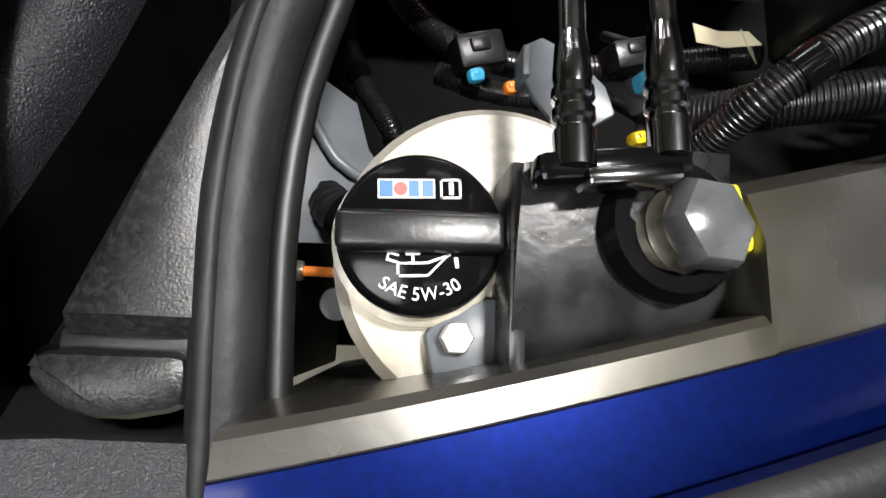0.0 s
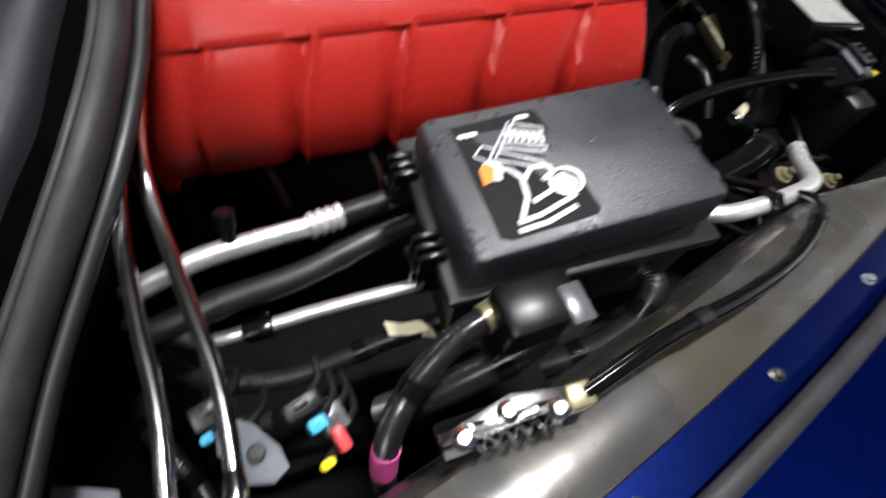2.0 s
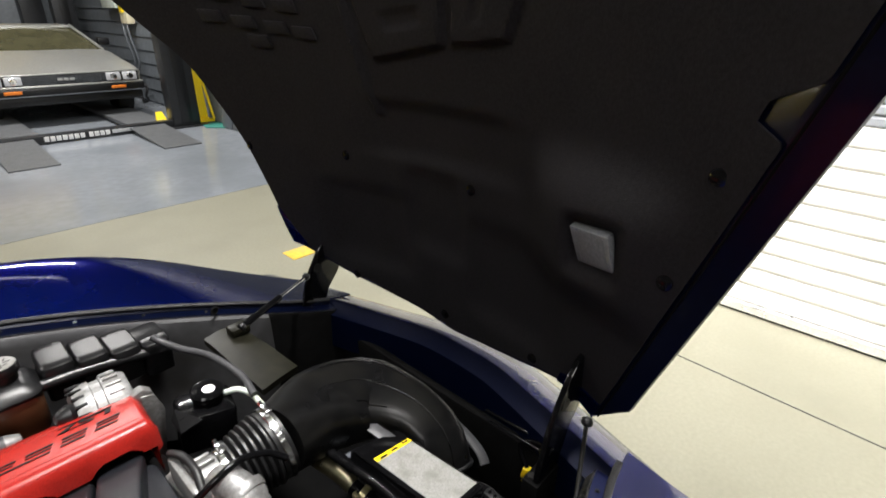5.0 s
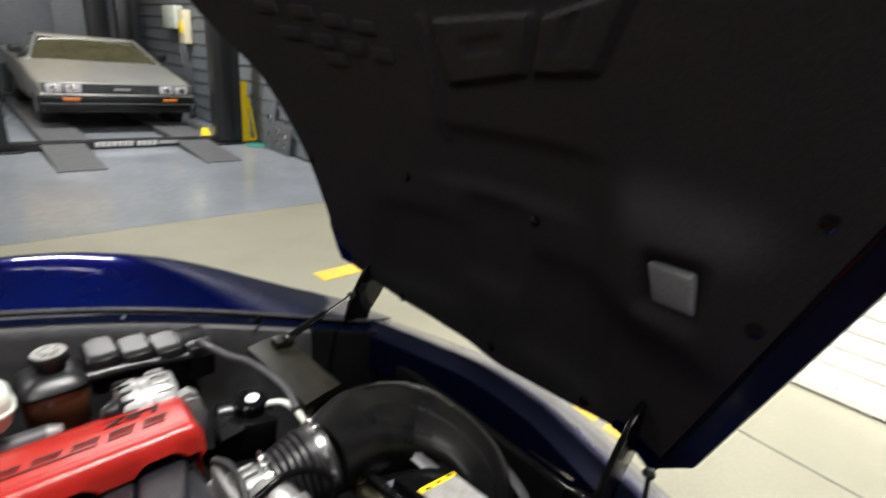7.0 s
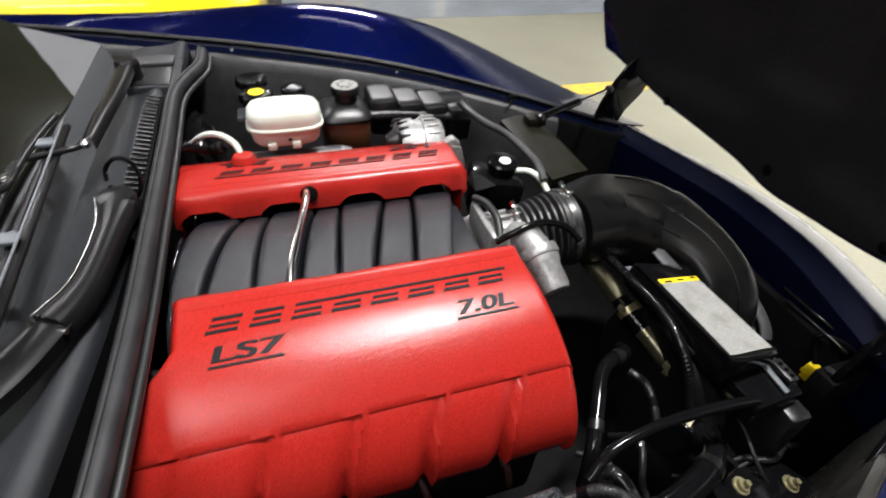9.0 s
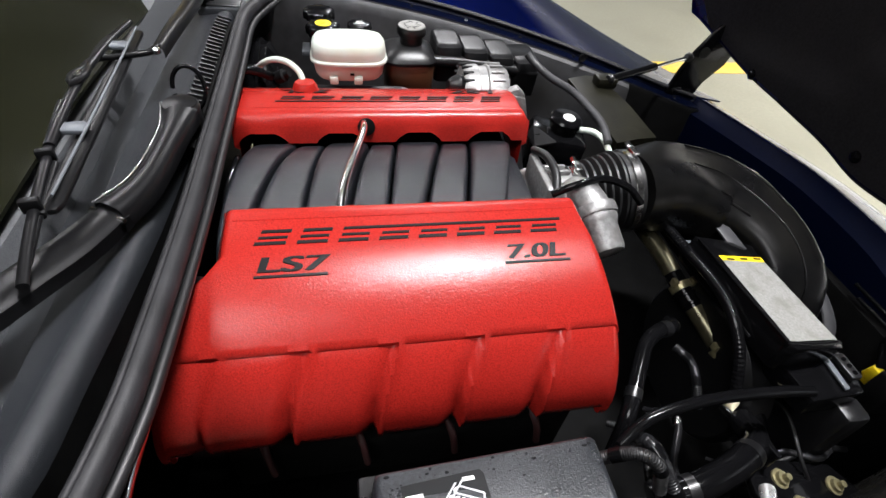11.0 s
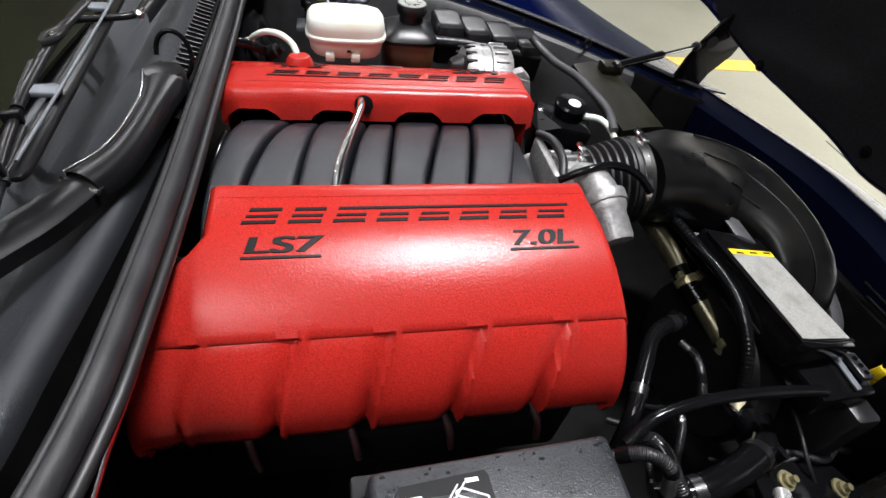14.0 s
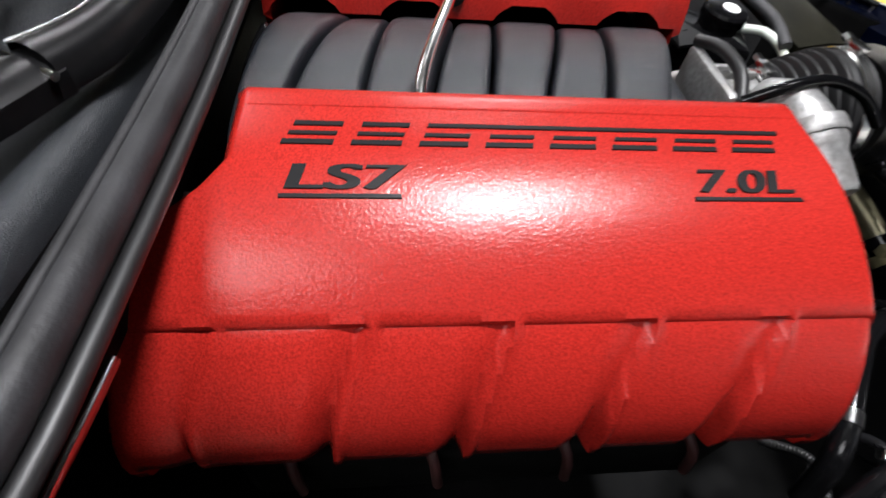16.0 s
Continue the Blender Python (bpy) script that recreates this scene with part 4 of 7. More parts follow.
part("hinge_pin", tube([(-0.334, -0.156, 0.838), (-0.298, -0.176, 0.838)], 0.0028, sides=8, straight=True), CHROME, w1)

w2 = thing("windscreen_wiper", (-0.33, 0.5, 0.80), "black wiper arm with its blade on the windscreen", "wiper", "windscreen wipers")
part("arm_channel", arm_shell(faired([((-0.345, 0.50), (-0.318, 0.50), 0.845), ((-0.342, 0.36), (-0.318, 0.36), 0.852), ((-0.340, 0.25), (-0.319, 0.25), 0.862), ((-0.338, 0.16), (-0.322, 0.155), 0.866)]), 0.014, 0.003), SATIN, w2, "", 50)
part("pivot_cap", lathe([(0.022, -0.04), (0.022, 0.0), (0.018, 0.005), (0.0, 0.007)], (-0.331, 0.50, 0.846), (0, 0, 1), 24), SATIN, w2)
part("arm_rod", tube([(-0.329, 0.165, 0.866), (-0.332, 0.142, 0.868), (-0.345, 0.131, 0.869), (-0.372, 0.122, 0.869), (-0.395, 0.113, 0.869), (-0.402, 0.095, 0.868), (-0.401, 0.06, 0.868), (-0.397, 0.03, 0.868)], 0.0042, sides=10), SATIN, w2)
part("rod_bolt", lathe([(0.007, -0.004), (0.0075, 0.002), (0.004, 0.005)], (-0.330, 0.146, 0.868), (0, 0, 1), 14), CHROME, w2)
bf = part("blade_frame", tube([(-0.386, 0.245, 0.866), (-0.390, 0.16, 0.872), (-0.3895, 0.05, 0.876), (-0.384, -0.036, 0.874), (-0.380, -0.09, 0.870)], 0.0058, sides=10, flat=0.8), SATIN, w2)
part("yoke", tube([(-0.392, 0.075, 0.876), (-0.397, 0.045, 0.880), (-0.389, 0.02, 0.882), (-0.383, 0.045, 0.880), (-0.389, 0.078, 0.876)], 0.0042, sides=8), SATIN, bf)
part("yoke_pin", lathe([(0.006, -0.002), (0.006, 0.006), (0.003, 0.008)], (-0.390, 0.048, 0.876), (0, 0, 1), 12), CHROME, bf)
for pts in ([(-0.391, 0.205, 0.867), (-0.395, 0.16, 0.872), (-0.391, 0.10, 0.876)], [(-0.391, -0.01, 0.876), (-0.386, -0.06, 0.871), (-0.378, -0.11, 0.866)], [(-0.381, -0.085, 0.868), (-0.370, -0.15, 0.866), (-0.355, -0.225, 0.862), (-0.343, -0.275, 0.858)], [(-0.372, -0.11, 0.862), (-0.362, -0.18, 0.860), (-0.350, -0.25, 0.857)]):
    part("bridge", tube(pts, 0.0048, sides=8, flat=0.75), SATIN, w2)
part("rubber_blade", tube([(-0.379, 0.235, 0.86), (-0.371, 0.03, 0.86), (-0.357, -0.19, 0.86)], 0.004, sides=8), RUBBER, w2)
part("blade_cover", slab([(-0.374, 0.215), (-0.361, 0.218), (-0.351, 0.02), (-0.341, -0.178), (-0.344, -0.188), (-0.352, -0.19), (-0.356, -0.182), (-0.364, 0.02)], 0.007, lambda u, v, w: Vector((u, v, 0.866 + w)), bevel=0.0025), SATIN, w2, "glossy black blade rail")
part("cover_rib", tube([(-0.366, 0.21, 0.8735), (-0.356, 0.02, 0.8735), (-0.3475, -0.178, 0.8735)], 0.0016, sides=6), GREYPL, w2)
for cx, cy in ((-0.3805, 0.152), (-0.3695, -0.058)):
    part("blade_clip", slab([(cx - 0.019, cy + 0.007), (cx + 0.010, cy + 0.012), (cx + 0.017, cy + 0.006), (cx + 0.016, cy - 0.010), (cx - 0.014, cy - 0.009), (cx - 0.02, cy - 0.002)], 0.006, lambda u, v, w: Vector((u, v, 0.874 + w)), bevel=0.002), GREYPL, w2, "grey plastic blade clip")
for cx, cy in ((-0.3785, -0.105), (-0.364, -0.185)):
    part("blade_link", box((cx - 0.008, cy - 0.004, 0.862), (cx + 0.008, cy + 0.004, 0.876), 0.0015, (0, 0, 15)), SATIN, w2)
wh = thing("washer_hose_loop", (-0.285, 0.08, 0.84), "thin black washer hose bent into a loop", "hose")
part("hose", tube([(-0.281 - 0.02 * math.cos(a), 0.083 + 0.006 * math.sin(a), 0.845 + 0.028 * math.sin(a)) for a in [k * 0.4 for k in range(16)]], 0.003, sides=8), GLOSSBLACK, wh)
sd = thing("cowl_side_moulding", (-0.42, -0.70, 0.73), "black grained plastic moulding at the cowl's corner", "trim")
tri_rows = []
for y, xo in ((-0.60, -0.358), (-0.62, -0.368), (-0.645, -0.379), (-0.676, -0.393), (-0.71, -0.405), (-0.728, -0.411), (-0.7345, -0.412)):
    xi = sealx(y) - 0.008
    d = 0.006 if y < -0.73 else 0.0
    tri_rows.append([Vector((xi, y, 0.747 - d)), Vector((xi + (xo - xi) * 0.35, y, 0.7505 - d)), Vector((xi + (xo - xi) * 0.75, y, 0.7495 - d)), Vector((xo + 0.003, y, 0.7445 - d)), Vector((xo, y, 0.736 - d)), Vector((xo - 0.001, y, 0.66))])
part("panel", sheet(tri_rows, 0.003), TRIMPL, sd)
end = [(-0.366, -0.7395), (-0.414, -0.7395), (-0.4165, -0.744), (-0.4155, -0.749), (-0.411, -0.7545), (-0.404, -0.759), (-0.395, -0.7615), (-0.384, -0.7615), (-0.366, -0.758)]
part("lower_step", slab(end, 0.03, lambda u, v, w: Vector((u, v, 0.7465 + w + 0.1 * (v + 0.75))), bevel=0.006), TRIMPL, sd)
part("groove", box((-0.411, -0.741, 0.72), (-0.366, -0.733, 0.7385), 0.001), RUBBER, sd)

# ---- oil tank ----
ot = thing("oil_tank", (-0.262, -0.70, 0.5), "round silver dry-sump oil tank with a domed lid", "oil tank")
part("can", lathe([(0.058, 0.0), (0.06, 0.005), (0.06, 0.222), (0.0625, 0.224), (0.0625, 0.231), (0.058, 0.236), (0.04, 0.2385), (0.0, 0.239)], (-0.262, -0.70, 0.50), (0, 0, 1), 48), TANKMETAL, ot)
part("filler_neck", lathe([(0.031, 0.0), (0.031, 0.012), (0.027, 0.014)], (-0.293, -0.697, 0.733), (0, 0, 1), 36), TANKMETAL, ot)
br = part("lug", slab([(-0.302, -0.728), (-0.292, -0.716), (-0.274, -0.714), (-0.262, -0.727), (-0.262, -0.738), (-0.268, -0.748), (-0.292, -0.75), (-0.298, -0.745)], 0.008, lambda u, v, w: Vector((u + 0.012, v - 0.002, 0.7455 + w)), bevel=0.002), GREYPL, ot, "grey steel mounting lug")
oc = thing("oil_filler_cap", (-0.293, -0.696, 0.745), "black oil filler cap with a grip bar and white print", "oil cap")
part("cap_body", lathe([(0.0285, 0.0), (0.029, 0.002), (0.029, 0.006), (0.0275, 0.009), (0.026, 0.0100), (0.0, 0.0105)], (-0.293, -0.696, 0.745), (0, 0, 1), 64), GLOSSBLACK, oc)
part("grip_bar", box((-0.3215, -0.7035, 0.752), (-0.2645, -0.6895, 0.7615), 0.003, (0, 0, 2), seg=3), BLACK, oc)


def cap_print(name, bm, mat, label=""):
    bmesh.ops.transform(bm, matrix=Matrix.Translation((-0.293, -0.696, 0.7558)) @ Matrix.Rotation(radians(4), 4, "Z"), verts=bm.verts)
    return part(name, bm, mat, oc, label)


def flatbars(quads, thick=0.0004):
    bm = None
    for q in quads:
        bm = slab(q, thick, bm=bm)
    return bm


def rect(x, y, w, h, k=0.0):
    return [(x, y), (x + w, y), (x + w + k, y + h), (x + k, y + h)]


cap_print("maker_mark", flatbars([rect(-0.0145, 0.0115, 0.0195, 0.0068)]), WHITE, "white edge of a printed mark")
b2 = flatbars([rect(-0.0140, 0.0120, 0.0046, 0.0058), rect(-0.0040, 0.0120, 0.0035, 0.0058), rect(0.0006, 0.0120, 0.0038, 0.0058)])
bmesh.ops.translate(b2, verts=b2.verts, vec=(0, 0, 0.0002))
cap_print("maker_mark_blue", b2, BLUEPRINT, "blue blocks of a printed mark")
b2 = lathe([(0.0024, 0), (0.0024, 0.0003)], (-0.0068, 0.0148, 0.0), (0, 0, 1), 20)
bmesh.ops.translate(b2, verts=b2.verts, vec=(0, 0, 0.0001))
cap_print("maker_mark_red", b2, REDPRINT, "red dot of a printed mark")
cap_print("maker_box", flatbars([rect(0.0068, 0.0112, 0.0074, 0.0008), rect(0.0068, 0.0176, 0.0074, 0.0008), rect(0.0068, 0.0112, 0.0008, 0.0072), rect(0.0134, 0.0112, 0.0008, 0.0072), rect(0.0099, 0.0126, 0.0016, 0.0045)]), WHITE, "white box mark")
cap_print("oil_can_symbol", flatbars([rect(-0.0085, -0.0155, 0.0105, 0.0008), [(-0.0085, -0.0155), (-0.0076, -0.0155), (-0.0076, -0.0105), (-0.0085, -0.0105)], [(-0.0122, -0.0098), (-0.0076, -0.0112), (-0.0076, -0.0104), (-0.0118, -0.0088)], [(-0.0122, -0.0098), (-0.0113, -0.0068), (-0.0106, -0.0069), (-0.0114, -0.0096)], [(-0.0113, -0.0075), (-0.0076, -0.0086), (-0.0076, -0.0078), (-0.0112, -0.0067)], [(-0.0076, -0.0105), (0.0015, -0.0105), (0.0095, -0.0078), (0.0098, -0.0085), (0.002, -0.0113), (-0.0076, -0.0113)], [(0.002, -0.0155), (0.0095, -0.0082), (0.0086, -0.008), (0.001, -0.0155)], rect(-0.0035, -0.0105, 0.001, 0.0026), rect(-0.0055, -0.0082, 0.005, 0.0009), rect(0.0112, -0.0128, 0.0013, 0.0036, -0.0004)]), WHITE, "white oil can symbol")
bm = lettering("SAE 5W-30", 0.0062, 0.0002)
for v in bm.verts:
    x = v.co.x * 0.92 - 0.0145
    a = x / 0.021
    r = 0.0235 - v.co.y
    v.co = Vector((r * math.sin(a), -r * math.cos(a), v.co.z))
cap_print("print", bm, WHITE, "white print reading SAE 5W-30")
bo = thing("flange_bolt", (-0.279, -0.731, 0.745), "bright zinc flange bolt in the tank's lug", "bolt")
part("washer", lathe([(0.0082, 0), (0.0085, 0.001), (0.007, 0.0018)], (-0.279, -0.731, 0.7435), (0, 0, 1), 28), TANKMETAL, bo)
part("head", lathe([(0.006, 0), (0.006, 0.006), (0.0052, 0.007), (0, 0.0072)], (-0.279, -0.731, 0.745), (0, 0, 1), 6), PIPE, bo)

kb = thing("line_bracket", (-0.22, -0.71, 0.72), "black stamped bracket with a round rubber mount", "bracket")
part("plate", sheet([[(-0.262, -0.675, 0.772), (-0.225, -0.668, 0.776), (-0.187, -0.664, 0.766), (-0.180, -0.662, 0.74)], [(-0.263, -0.70, 0.768), (-0.225, -0.697, 0.772), (-0.187, -0.692, 0.762), (-0.180, -0.690, 0.74)], [(-0.264, -0.728, 0.766), (-0.226, -0.72, 0.769), (-0.186, -0.712, 0.76), (-0.179, -0.711, 0.74)], [(-0.265, -0.742, 0.758), (-0.226, -0.733, 0.76), (-0.186, -0.724, 0.752), (-0.179, -0.722, 0.735)]], 0.006), BRACKET, kb, "", 60)
part("side_wall", box((-0.265, -0.742, 0.70), (-0.259, -0.672, 0.766), 0.002), BRACKET, kb)
part("mount_ring", lathe([(0.0225, 0), (0.0245, 0.005), (0.0215, 0.0105), (0.0165, 0.0105), (0.0145, 0.006)], (-0.214, -0.6935, 0.766), (0.05, 0.0, 1), 36), GLOSSBLACK, kb, "black rubber mount ring")
kn = part("mount_cap", lathe([(0.0135, 0), (0.0155, 0.002), (0.0158, 0.008), (0.014, 0.0115), (0.0095, 0.0138), (0.0, 0.0145)], (-0.2075, -0.694, 0.7735), (0.24, 0.08, 1), 6), KNOB, kb, "grey domed hexagonal cap")
part("thread", lathe([(0.0125, -0.004), (0.0142, -0.001), (0.0128, 0.001), (0.0142, 0.003), (0.0128, 0.005), (0.0142, 0.007), (0.0126, 0.009), (0.0122, 0.012)], (-0.213, -0.695, 0.766), (0.3, 0.08, 1), 24), OLDZINC, kb, "worn zinc thread")
for dx, pts, nm in ((0, [(-0.250, -0.675, 0.784), (-0.250, -0.64, 0.782), (-0.252, -0.59, 0.782), (-0.260, -0.54, 0.782), (-0.268, -0.475, 0.780), (-0.274, -0.40, 0.765), (-0.276, -0.30, 0.74)], "a"), (1, [(-0.220, -0.669, 0.784), (-0.2195, -0.63, 0.782), (-0.223, -0.585, 0.782), (-0.233, -0.54, 0.782), (-0.252, -0.455, 0.780), (-0.262, -0.39, 0.765), (-0.268, -0.30, 0.74)], "b")):
    ln = thing("oil_line", pts[0], "glossy black steel oil line with a crimped ferrule", "oil line", "oil lines")
    part("pipe", tube(pts, 0.0048, sides=14), BLACKSTEEL, ln)
    p, q = Vector(pts[0]), Vector(pts[1])
    d = (q - p).normalized()
    part("ferrule", lathe([(0.0064, 0), (0.0066, 0.012), (0.0056, 0.013), (0.0056, 0.015), (0.0067, 0.016), (0.0067, 0.019), (0.0056, 0.02), (0.0056, 0.022), (0.0067, 0.023), (0.0067, 0.026), (0.0055, 0.027), (0.0062, 0.031), (0.0055, 0.04), (0.0048, 0.046)], p - d * 0.006, d, 24), BLACKSTEEL, ln)
bc = thing("line_clamp_block", (-0.235, -0.683, 0.78), "polished black clamp block holding two oil lines", "clamp")
part("block", box((-0.262, -0.683, 0.774), (-0.213, -0.673, 0.787), 0.003, (0, 0, 8)), GLOSSBLACK, bc)
part("bar", box((-0.248, -0.685, 0.777), (-0.218, -0.679, 0.7895), 0.002, (0, 0, 8)), BLACKSTEEL, bc)
dp = thing("dipstick_handle", (-0.187, -0.686, 0.765), "bright yellow plastic dipstick handle", "dipstick")
part("grip", box((-0.1915, -0.70, 0.758), (-0.1855, -0.676, 0.772), 0.0025, (0, 0, 12)), BRIGHTYEL, dp)
part("collar", lathe([(0.008, 0), (0.009, 0.006), (0.007, 0.01)], (-0.184, -0.70, 0.75), (0, 0, 1), 18), GREYPL, dp)
part("stem", tube([(-0.187, -0.695, 0.76), (-0.184, -0.702, 0.735), (-0.182, -0.70, 0.66)], 0.003, sides=8), CHROME, dp)

# ---- fuse box ----
fb = thing("fuse_box", (0.025, -0.49, 0.66), "black underhood fuse box with a printed lid", "fuse box")
Q = [Vector((-0.073, -0.428, 0.776)), Vector((0.124, -0.420, 0.778)), Vector((0.118, -0.548, 0.792)), Vector((-0.073, -0.554, 0.784))]


def lid(u, v, w=0.0):
    """A place on the lid: u from its rear to its front end, v from the engine outwards, both 0 to 1."""
    return (Q[0] * (1 - u) + Q[1] * u) * (1 - v) + (Q[3] * (1 - u) + Q[2] * u) * v + Vector((0, 0, w))


def lidslab(outline, thick, w, bm=None, bevel=0.0):
    return slab(outline, thick, lambda u, v, h: lid(u, v, w + h), bm=bm)


rings = []
for inset, w in ((0.03, 0.0), (0.012, -0.0015), (0.0, -0.006), (-0.008, -0.032), (-0.008, -0.034)):
    ring = []
    for cu, cv, sa in ((inset, inset, 180), (1 - inset, inset, 270), (1 - inset, 1 - inset, 0), (inset, 1 - inset, 90)):
        for k in range(5):
            an = radians(sa + 22.5 * k)
            r = 0.03
            ring.append(lid(cu + r * (1 if cu < 0.5 else -1) + r * math.cos(an) , cv + 1.5 * r * (1 if cv < 0.5 else -1) + 1.5 * r * math.sin(an), w))
    rings.append(ring)
part("lid", loft(rings[::-1]), LIDPL, fb, "", 40)
part("base", box((-0.078, -0.556, 0.655), (0.124, -0.424, 0.748), 0.006), BLACK, fb)
part("lid_skirt", box((-0.086, -0.562, 0.735), (0.131, -0.418, 0.7475), 0.004), BLACK, fb)
for k in range(6):
    y = -0.44 - 0.0085 * k - (0.045 if k > 2 else 0)
    part("latch_rib", box((-0.098, y - 0.003, 0.70), (-0.078, y + 0.0015, 0.757), 0.0015), GLOSSBLACK, fb)
for y in (-0.452, -0.516):
    part("latch", box((-0.102, y - 0.012, 0.715), (-0.084, y + 0.012, 0.735), 0.003), GLOSSBLACK, fb)
# water spots on the lid
random.seed(4)
spots = None
for k in range(150):
    u, v, r = random.random() * 0.94 + 0.03, random.random() ** 1.3 * 0.9 + 0.04, 0.0004 + 0.0012 * random.random() ** 3
    spots = lathe([(r, 0.0), (r * 0.8, 0.0003), (0, 0.0004)], lid(u, v, 0.0), (0, 0, 1), 6, bm=spots, squash=(1 + random.random(), 1))
sp_ob = part("water_spots", spots, DROPLET, fb, "dried dark water spots")
sp_ob["kind"] = "stuff"
st = part("sticker", lidslab([(0.105, 0.12), (0.44, 0.10), (0.455, 0.13), (0.50, 0.88), (0.48, 0.91), (0.15, 0.93), (0.12, 0.90)], 0.0003, 0.0007), INK, fb, "black printed sticker with line drawings")


def stroke(pts, wide=0.0047):
    """A printed line through points of the lid."""
    bm = None
    for (a, b), (c, d) in zip(pts, pts[1:]):
        n = math.hypot(c - a, (d - b) * 0.65) or 1
        du, dv = -(d - b) * 0.65 / n * wide, (c - a) / n * wide / 0.65
        bm = lidslab([(a - du, b - dv), (c - du, d - dv), (c + du, d + dv), (a + du, b + dv)], 0.0002, 0.0012, bm)
    return bm


part("print_bar", lidslab(rect(0.12, 0.19, 0.07, 0.025, 0.004), 0.0002, 0.0011), WHITE, st)
part("print_bar", lidslab(rect(0.36, 0.135, 0.05, 0.025, 0.004), 0.0002, 0.0011), WHITE, st)
for pts in ([(0.20, 0.40), (0.33, 0.16)], [(0.22, 0.41), (0.36, 0.15)], [(0.32, 0.20), (0.345, 0.185), (0.44, 0.255), (0.435, 0.30), (0.32, 0.22), (0.32, 0.20)], [(0.27, 0.30), (0.42, 0.40), (0.41, 0.44), (0.26, 0.34), (0.27, 0.30)], [(0.24, 0.36), (0.38, 0.50), (0.37, 0.54), (0.22, 0.42)], [(0.15, 0.36), (0.19, 0.30), (0.23, 0.34), (0.19, 0.42), (0.15, 0.36)]):
    part("drawing_line", stroke(pts, 0.0035), GREYPRINT, st)
for k in range(6):
    a = 0.295 + 0.022 * k
    b = 0.275 + 0.014 * k
    part("drawing_arc", stroke([(a, b), (a + 0.004, b - 0.035), (a + 0.016, b - 0.04), (a + 0.02, b - 0.01), (a + 0.012, b + 0.03)], 0.004), WHITE, st)
for pts in ([(0.20, 0.47), (0.25, 0.50), (0.28, 0.57), (0.27, 0.70), (0.22, 0.82)], [(0.28, 0.60), (0.33, 0.52), (0.39, 0.53), (0.40, 0.58), (0.35, 0.62)], [(0.20, 0.84), (0.28, 0.83), (0.44, 0.76)], [(0.19, 0.89), (0.30, 0.88), (0.42, 0.83)], [(0.28, 0.74), (0.36, 0.70), (0.40, 0.64)]):
    part("drawing_stroke", stroke(pts, 0.0095), GREYPRINT, st, "thick white stroke of the drawing")
ring = [(0.43 + 0.06 * math.cos(k * 0.5236), 0.66 + 0.09 * math.sin(k * 0.5236)) for k in range(13)]
part("drawing_ring", stroke(ring, 0.005), WHITE, st)
part("drawing_disc", lathe([(0.0085, 0), (0.0085, 0.0002)], lid(0.425, 0.67, 0.0009), (0.0, 0.1, 1), 24), GREYPRINT, st)
part("drawing_patch", lidslab([(0.16, 0.43), (0.20, 0.40), (0.235, 0.46), (0.21, 0.56), (0.16, 0.55)], 0.0002, 0.0011), GREYPRINT, st, "pale patch of the drawing")
part("drawing_mark", lidslab([(0.145, 0.46), (0.18, 0.42), (0.20, 0.47), (0.18, 0.55), (0.14, 0.57)], 0.0002, 0.0014), ORANGE, st, "orange patch of the printed drawing")
rl = thing("relay_block", (-0.035, -0.578, 0.71), "black relay housing hung on the fuse box", "relay")
part("housing", box((-0.062, -0.60, 0.70), (-0.008, -0.562, 0.772), 0.006, (0, 0, 4)), DUCTPL, rl)
part("face_label", box((-0.022, -0.6025, 0.73), (-0.006, -0.575, 0.7735), 0.002, (0, 0, 4)), KNOB, rl, "dusty grey connector")

# ---- hoses, looms and pipes beside the engine ----


def hose(name, pts, r, mat, label, category="hose", ridge=0.0, pitch=0.006, group="", sides=12):
    h = thing(name, pts[0], label, category, group)
    part("sleeve" if ridge else "pipe", tube(pts, r, sides=sides, ridge=ridge, pitch=pitch), mat, h)
    if name in ("wiring_loom", "heater_hose", "coolant_hose", "ribbed_conduit", "release_cable", "lower_hose", "overflow_hose"):
        line = spline(pts, 0.006)
        for f in (0.22, 0.7):
            i = int(f * (len(line) - 4))
            part("tape_band" if ridge else "hose_clip", tube(line[i:i + 3], r + ridge + 0.0009, sides=sides, straight=True), GLOSSBLACK if ridge else BLACK, h)
    return h


ac = hose("ac_pipe", [(-0.30, -0.48, 0.70), (-0.25, -0.462, 0.70), (-0.20, -0.452, 0.695), (-0.165, -0.446, 0.69)], 0.0085, PIPE, "bright aluminium air conditioning pipe with crimps", "pipe", sides=18)
for k in range(4):
    part("crimp", lathe([(0.0095, 0), (0.0115, 0.002), (0.0115, 0.005), (0.0095, 0.007)], (-0.165 + 0.0075 * k, -0.4455 + 0.0012 * k, 0.69), (1, 0.15, -0.03), 20), PIPE, ac)
part("service_port", lathe([(0.006, 0), (0.006, 0.016), (0.0085, 0.016), (0.0085, 0.028), (0.006, 0.03)], (-0.225, -0.455, 0.70), (0.1, 0.5, 0.8), 14), GLOSSBLACK, ac)
part("hose", tube([(-0.137, -0.441, 0.689), (-0.11, -0.437, 0.69), (-0.06, -0.43, 0.69)], 0.0095, ridge=0.0008, pitch=0.003), RUBBER, ac)
hose("heater_hose", [(-0.30, -0.50, 0.67), (-0.24, -0.487, 0.672), (-0.18, -0.48, 0.675), (-0.12, -0.465, 0.68), (-0.06, -0.45, 0.68)], 0.011, RUBBER, "thick black heater hose")
